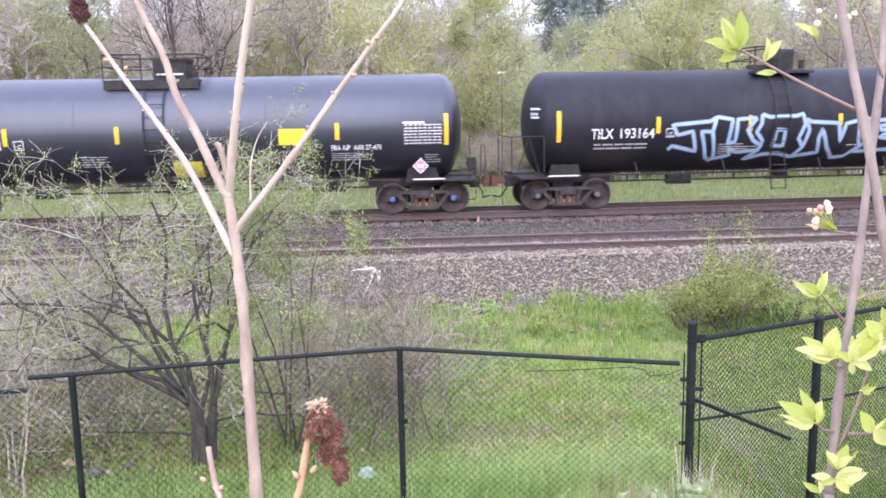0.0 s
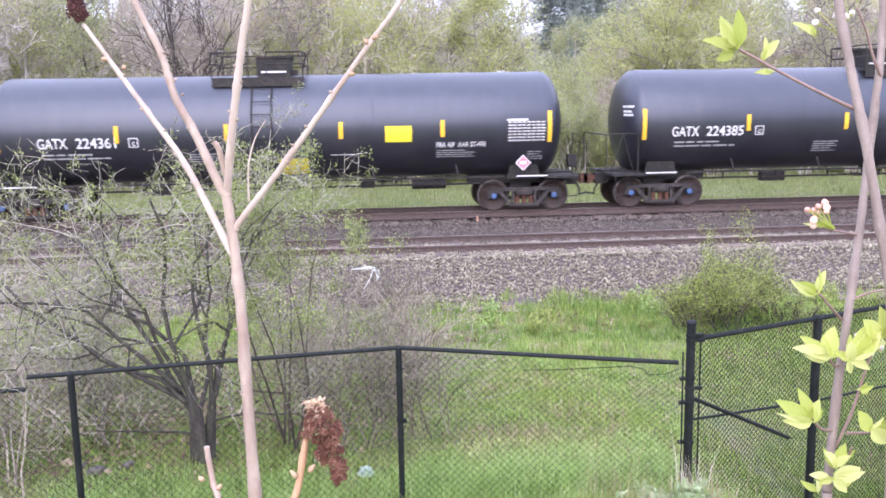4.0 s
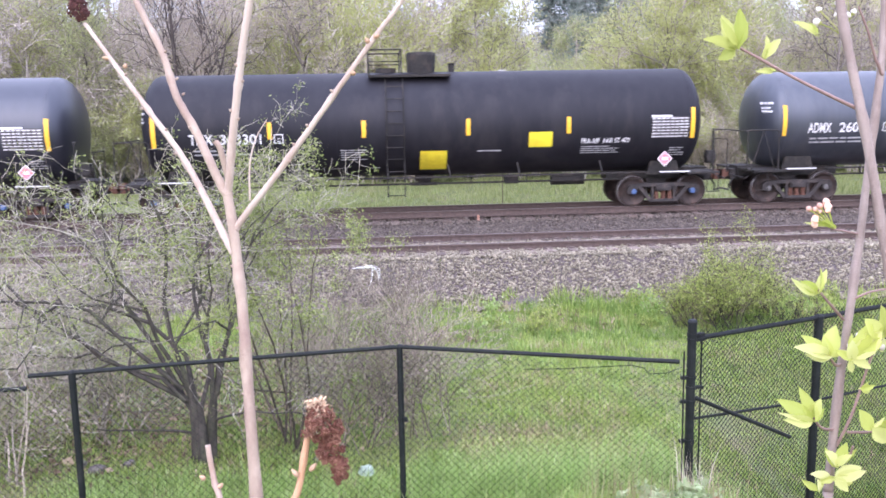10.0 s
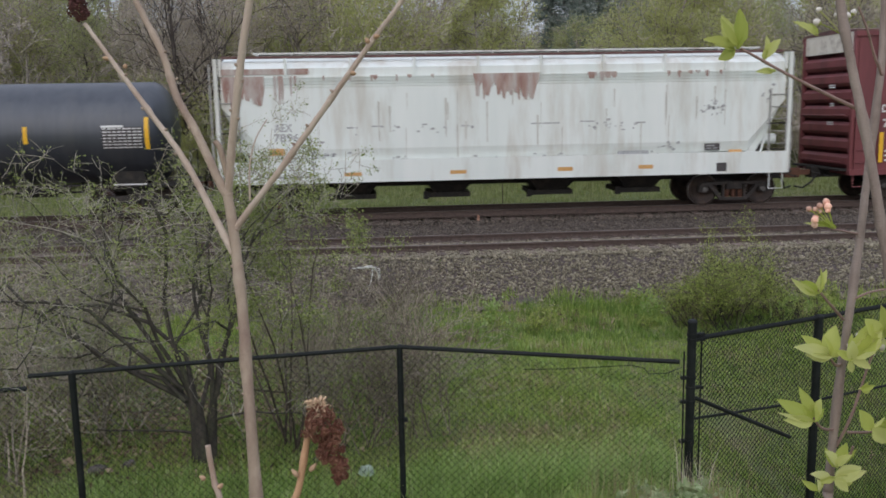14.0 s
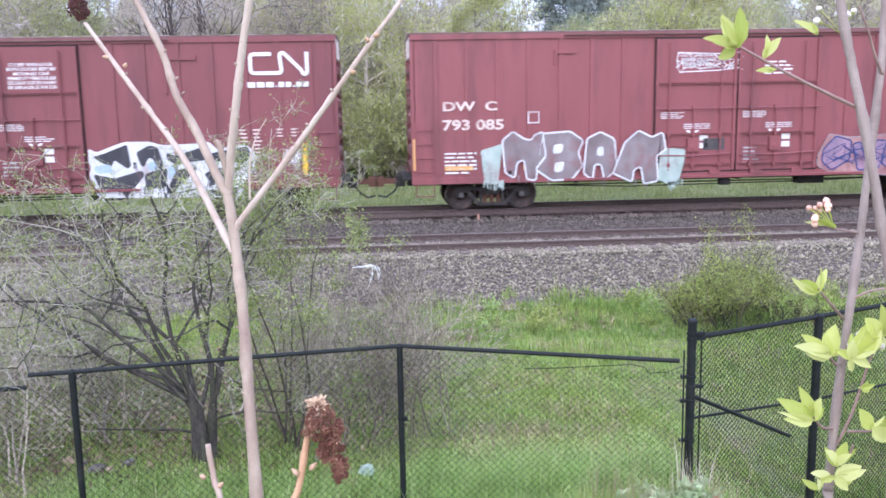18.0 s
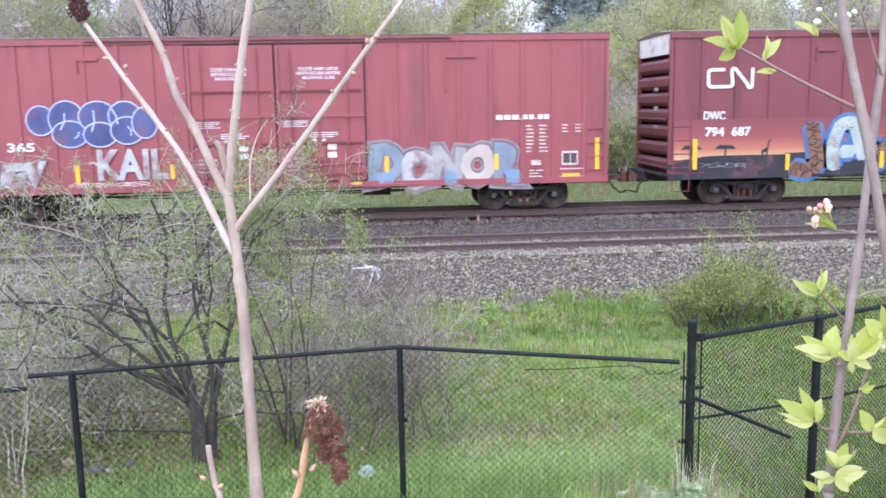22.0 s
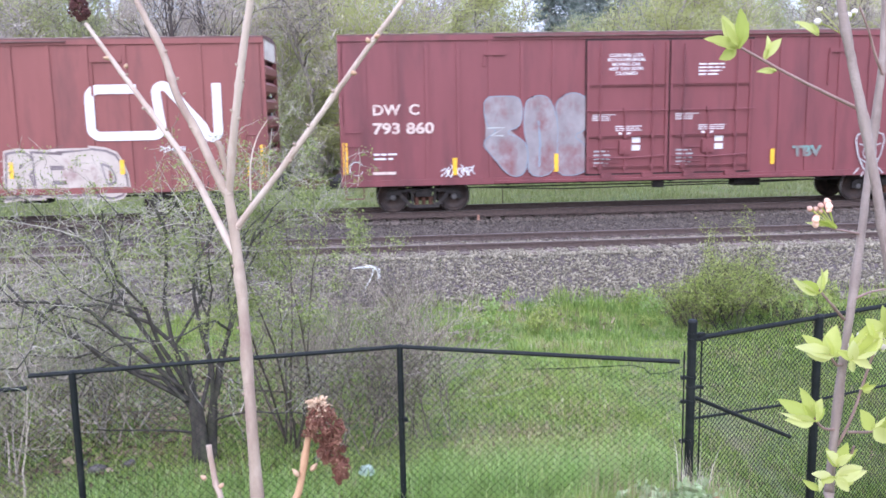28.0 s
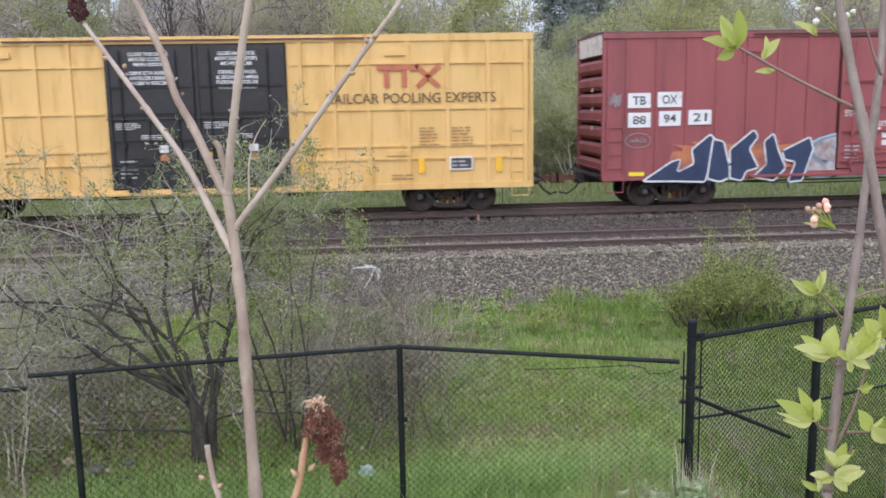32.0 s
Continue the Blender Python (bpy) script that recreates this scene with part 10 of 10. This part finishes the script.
leaf_fan((0.563, 1.352, 3.142), ((160, 5.8, 0.42), (138, 6.5, 0.22), (94, 5.9, 0.44), (114, 5.5, 0.42), (210, 3.5, 0.6), (240, 3.1, 0.2), (75, 2.6, 0.3)), 1)
leaf_fan((0.611, 1.356, 3.124), ((87, 3.9, 0.38), (47, 4.2, 0.42), (70, 1.8, 0.3)), 2)
leaf_fan((0.628, 1.358, 3.105), ((178, 3.0, 0.38), (165, 1.5, 0.4)), 3)
leaf_fan((0.733, 1.43, 3.165), ((150, 4.8, 0.36), (120, 2.5, 0.35)), 11)
leaf_fan((0.716, 1.359, 2.746), ((149, 5.6, 0.26), (144, 3.6, 0.55), (91, 4.7, 0.32), (60, 4.3, 0.4), (165, 2.4, 0.4)), 4)
leaf_fan((0.736, 1.341, 2.643), ((163, 6.8, 0.40), (146, 5.6, 0.44), (190, 3.0, 0.55), (77, 5.4, 0.58), (114, 4.2, 0.25), (20, 3.4, 0.36), (172, 4.6, 0.4)), 5)
leaf_fan((0.706, 1.325, 2.540), ((147, 6.8, 0.42), (161, 6.9, 0.13), (173, 4.8, 0.48), (111, 6.4, 0.36), (77, 4.2, 0.52), (95, 3.6, 0.4), (185, 3.2, 0.5), (60, 2.6, 0.4)), 6)
leaf_fan((0.770, 1.337, 2.640), ((45, 6.6, 0.5), (70, 7.0, 0.5), (110, 4.9, 0.42), (20, 5.4, 0.5), (-30, 3.8, 0.5), (150, 3.4, 0.42), (92, 4.0, 0.3), (-70, 3.0, 0.4)), 7)
leaf_fan((0.818, 1.337, 2.675), ((140, 5.6, 0.55), (95, 5.2, 0.5), (165, 4.0, 0.5), (60, 4.6, 0.5), (210, 4.2, 0.45), (-60, 4.0, 0.5)), 8)
leaf_fan((0.797, 1.314, 2.527), ((119, 5.0, 0.52), (-38, 4.9, 0.62), (-10, 4.6, 0.55), (35, 3.0, 0.3), (20, 4.4, 0.18)), 9)
leaf_fan((0.745, 1.315, 2.462), ((68, 4.2, 0.52), (35, 4.8, 0.38), (115, 3.6, 0.42), (138, 5.2, 0.42), (52, 3.2, 0.5)), 10)
leaf_fan((0.740, 1.318, 2.444), ((5, 6.2, 0.36), (16, 5.2, 0.55), (-45, 3.2, 0.62), (165, 3.4, 0.48), (-20, 4.4, 0.5), (200, 2.4, 0.5)), 12)
leaf_fan((0.716, 1.318, 2.420), ((110, 3.0, 0.4), (150, 3.4, 0.4), (60, 3.0, 0.45)), 13)
leaf_fan((0.790, 1.345, 2.585), ((15, 2.6, 0.45), (50, 2.0, 0.4), (-20, 2.4, 0.5)), 14)


def blossom(p, aims, seed, white=False):
    """Buds on stalks that fan out from one point: angle in the upright plane and length in centimetres."""
    r = random.Random(seed)
    for angle, length in aims:
        a = radians(angle)
        d = Vector((math.cos(a), r.uniform(-0.3, 0.3), math.sin(a))).normalized()
        q = Vector(p) + d * length / 100
        part("pedicel", Form().tube([p, Vector(p).lerp(q, 0.5) + Vector((0, 0, 0.0015)), q], [0.0012, 0.0010, 0.0014], 5), M_LEAF, pear)
        s = r.uniform(0.0046, 0.0066)
        f = Form().tube([q - d * s * 0.8, q - d * s * 0.5, q, q + d * s * 0.6, q + d * s], [s * 0.4, s * 0.85, s, s * 0.7, s * 0.15], 9)
        part("blossom_bud", f, M_BLOSSOM_WHITE if white else M_BLOSSOM, pear, "white blossom bud" if white else "pale pink blossom bud", True)
        f = Form().tube([q - d * s * 1.1, q - d * s * 0.35], [s * 0.35, s * 0.9], 7)
        part("bud_cup", f, M_LEAF, pear, "pale green cup under the bud", True)


blossom((0.752, 1.382, 2.850), ((157, 4.2), (141, 5.2), (124, 4.6), (106, 4.6), (117, 3.6), (148, 3.4), (133, 4.4), (168, 3.4), (112, 4.1), (128, 3.5)), 1)
leaf_fan((0.752, 1.382, 2.850), ((178, 4.4, 0.2), (165, 3.4, 0.24), (150, 3.2, 0.2)), 15)
blossom((0.775, 1.43, 3.165), ((150, 4.6), (118, 3.6), (95, 5.4), (62, 4.2), (75, 3.2), (135, 5.8)), 2, True)
blossom((0.800, 1.36, 2.63), ((130, 3.6), (100, 4.4), (70, 3.2), (40, 3.8), (115, 2.4), (20, 2.6)), 3, True)

# litter and marks
bag = thing("plastic_bag", pose(-0.10, 17.5, -0.27), "torn white plastic bag caught on a twig", "plastic bag")
f = Form()
f.tube([(0.06, 0, 0.12), (-0.05, 0, 0.15), (-0.2, 0.02, 0.13), (-0.42, 0.03, 0.12)], [0.022, 0.034, 0.022, 0.008], 5)
part("torn_strip", f, M_BAG, bag)
f = Form()
f.tube([(0.02, 0, 0.13), (0.1, 0, 0.08), (0.12, 0, -0.04), (0.08, 0.01, -0.14)], [0.03, 0.042, 0.034, 0.010], 5)
f.tube([(0.0, 0, 0.1), (-0.03, 0, -0.05), (-0.1, 0, -0.2), (-0.17, 0, -0.32)], [0.018, 0.016, 0.012, 0.006], 5)
bag_tail = part("torn_strip", f, M_BAG, bag)
twig_holder = thing("bag_twig", pose(-0.18, 17.5, float(ground_z(-0.18, 17.5))), "bare brown twig holding a torn bag", "twig")
rod(twig_holder, "twig", [(0, 0, -0.1), (0.05, 0, 0.35), (-0.02, 0.0, 0.70)], 0.012, 0.006, M_BROWN_TWIG)

litter = thing("crumpled_wrapper", pose(-0.17, 8.75, float(ground_z(-0.17, 8.75)) + 0.03), "crumpled pale green plastic wrapper lying in the grass", "litter")
f = Form()
lr = random.Random(3)
ring = [(0.10 * math.cos(a) * lr.uniform(0.7, 1.3), 0.06 * math.sin(a) * lr.uniform(0.7, 1.3), lr.uniform(0.0, 0.03)) for a in np.linspace(0, 6.28, 10)[:-1]]
top = [(x * 0.6, y * 0.6, lr.uniform(0.06, 0.12)) for x, y, z in ring]
f.add(ring + top + [(0, 0, 0.1)], [(i, (i + 1) % 9, 9 + (i + 1) % 9, 9 + i) for i in range(9)] + [(9 + i, 9 + (i + 1) % 9, 18) for i in range(9)])
part("film", f, M_LITTER, litter)
mark = thing("rail_marker", pose(2.94, TRACK_Y - 1.25, -0.2), "small orange marker beside the rail", "marker")
part("peg", Form().tube([(0, 0, -0.1), (0, 0, 0.08), (0, 0, 0.12)], [0.036, 0.036, 0.024], 8), M_ORANGE_MARK, mark)

pole = thing("track_pole", pose(4.6, 31.6, -0.75), "thin rusty pole with a small crossbar beyond the track", "pole")
part("post", Form().tube([(0, 0, -0.3), (0, 0, 5.2)], 0.014, 6), M_RAIL, pole)
part("crossbar", Form().box(-0.14, 0.14, -0.015, 0.015, 5.0, 5.04), M_GALV, pole)
edge_r = random.Random(19)
for i in range(26):
    x, y = edge_r.uniform(-3.5, 9.5), edge_r.uniform(15.6, 17.7)
    plant("edge_weed", "weed", "leafy green weed at the ballast edge", (x, y, float(ground_z(x, y))),
          [((edge_r.uniform(-0.7, 0.7), edge_r.uniform(-0.6, 0.6), 1), edge_r.uniform(0.15, 0.42), 0.005, 1) for _ in range(8)], 300 + i, M_BROWN_TWIG, (M_GRASS, M_BUSH_LEAF, M_LUSH)[i % 3], 0.03, 3, 0.04,
          group="weeds at the ballast edge", foot=0.16, leaf_step=0.05)
blades("dead_stalk_tuft", 600, (-2.5, 8.5, 15.2, 17.6), 0.28, 0.004, M_STRAW, "dead stalks standing among the weeds", 0.95, in_view, 0.9)
for i, (x, y) in enumerate(((2.35, 7.05), (2.65, 7.1), (2.9, 7.15), (2.1, 7.2), (2.5, 7.25), (2.78, 7.3))):
    plant("weed_clump", "weed", "low clump of silvery green weed leaves", (x, y, float(ground_z(x, y))),
          [((random.uniform(-1, 1), random.uniform(-0.8, 0.8), 1), random.uniform(0.16, 0.27), 0.004, 1) for _ in range(9)], 90 + i, M_BROWN_TWIG, M_WEED, 0.036, 4, 0.03,
          group="weeds at the fence foot", foot=0.1, leaf_step=0.03)
for i, (x, y, s) in enumerate(((-3.05, 9.1, 0.08), (-2.75, 9.25, 0.06), (-3.3, 9.4, 0.06), (-0.75, 9.6, 0.06))):
    stone_r = random.Random(70 + i)
    f = Form()
    f.tube([(0, 0, -0.6 * s), (0, 0, -0.3 * s), (0.05 * s, 0, 0.25 * s), (0, 0, 0.55 * s), (0, 0, 0.66 * s)], [0.5 * s, s, 0.95 * s, 0.6 * s, 0.1 * s], 9)
    f.v = [(a * 1.3 * stone_r.uniform(0.85, 1.12), b * stone_r.uniform(0.85, 1.12), c * stone_r.uniform(0.85, 1.12)) for a, b, c in f.v]
    tagged(new("field_stone", f.mesh("field_stone", M_ROCK)), "grey field stone lying in the grass", "stone", "stones in the grass").matrix_basis = pose(x, y, float(ground_z(x, y)) + 0.03, 0, 0, 40 * i)

dock = thing("dock_plant", pose(3.02, 7.35, float(ground_z(3.02, 7.35))), "dead dock plant with a rusty brown seed head", "weed")
dock_top = 0.80 - float(ground_z(3.02, 7.35)) - 1.32
rod(dock, "stalk", [(0, 0, -0.05), (0.01, 0, dock_top * 0.5), (0, 0.01, dock_top)], 0.006, 0.003, M_DRIED, "dry tan stalk", seed=41)
dr = random.Random(42)
f = Form()
for k in range(260):
    z, q, w = dock_top * dr.uniform(0.62, 1.04), dr.uniform(0, 6.28), 0.028 * math.sqrt(dr.random())
    c, n2 = Vector((w * math.cos(q), w * math.sin(q), z)), 0.005
    f.tube([c - Vector((0, 0, n2)), c, c + Vector((0.001, 0, n2))], [0.001, n2 * 0.8, 0.001], 5)
part("seed_head", f, M_SEED, dock, "rusty brown seeds packed round the stalk")

# a pale house behind the trees
house = thing("house", pose(-8.5, 70, 0.6), "pale house half hidden behind trees", "house")
part("wall", Form().box(-4, 4, 0, 7, -0.5, 3.9), M_HOUSE, house)
part("roof", Form().add([(-4.4, -0.4, 3.9), (4.4, -0.4, 3.9), (4.4, 7.4, 3.9), (-4.4, 7.4, 3.9), (-4.4, 3.5, 6.2), (4.4, 3.5, 6.2)], [(0, 1, 5, 4), (2, 3, 4, 5), (0, 4, 3), (1, 2, 5), (0, 3, 2, 1)]), M_SHINGLE, house)


# ---- everything that moves ----
SPEED, GAIN = 8.2736, 0.0064


def gone(t):
    """How far the train has run, in metres, after t seconds."""
    return SPEED * t + 0.5 * GAIN * t * t


def motions():
    for car, c in train:
        walk(car, [(t, pose(c - gone(t), TRACK_Y, 0)) for t in range(0, 33, 4)])
    steps = [2 * i / FPS for i in range(481)]
    for w in WHEELSETS:
        x, y, z = w.location
        walk(w, [(t, pose(x, y, z, 0, -math.degrees(gone(t) / WHEEL_R), 0)) for t in steps])
    walk(bag_tail, [(0.4 * i, pose(0, 0, 0, 0, 9 * math.sin(i * 1.9) + 5 * math.sin(i * 0.7), 6 * math.sin(i * 1.3))) for i in range(81)])


motions()
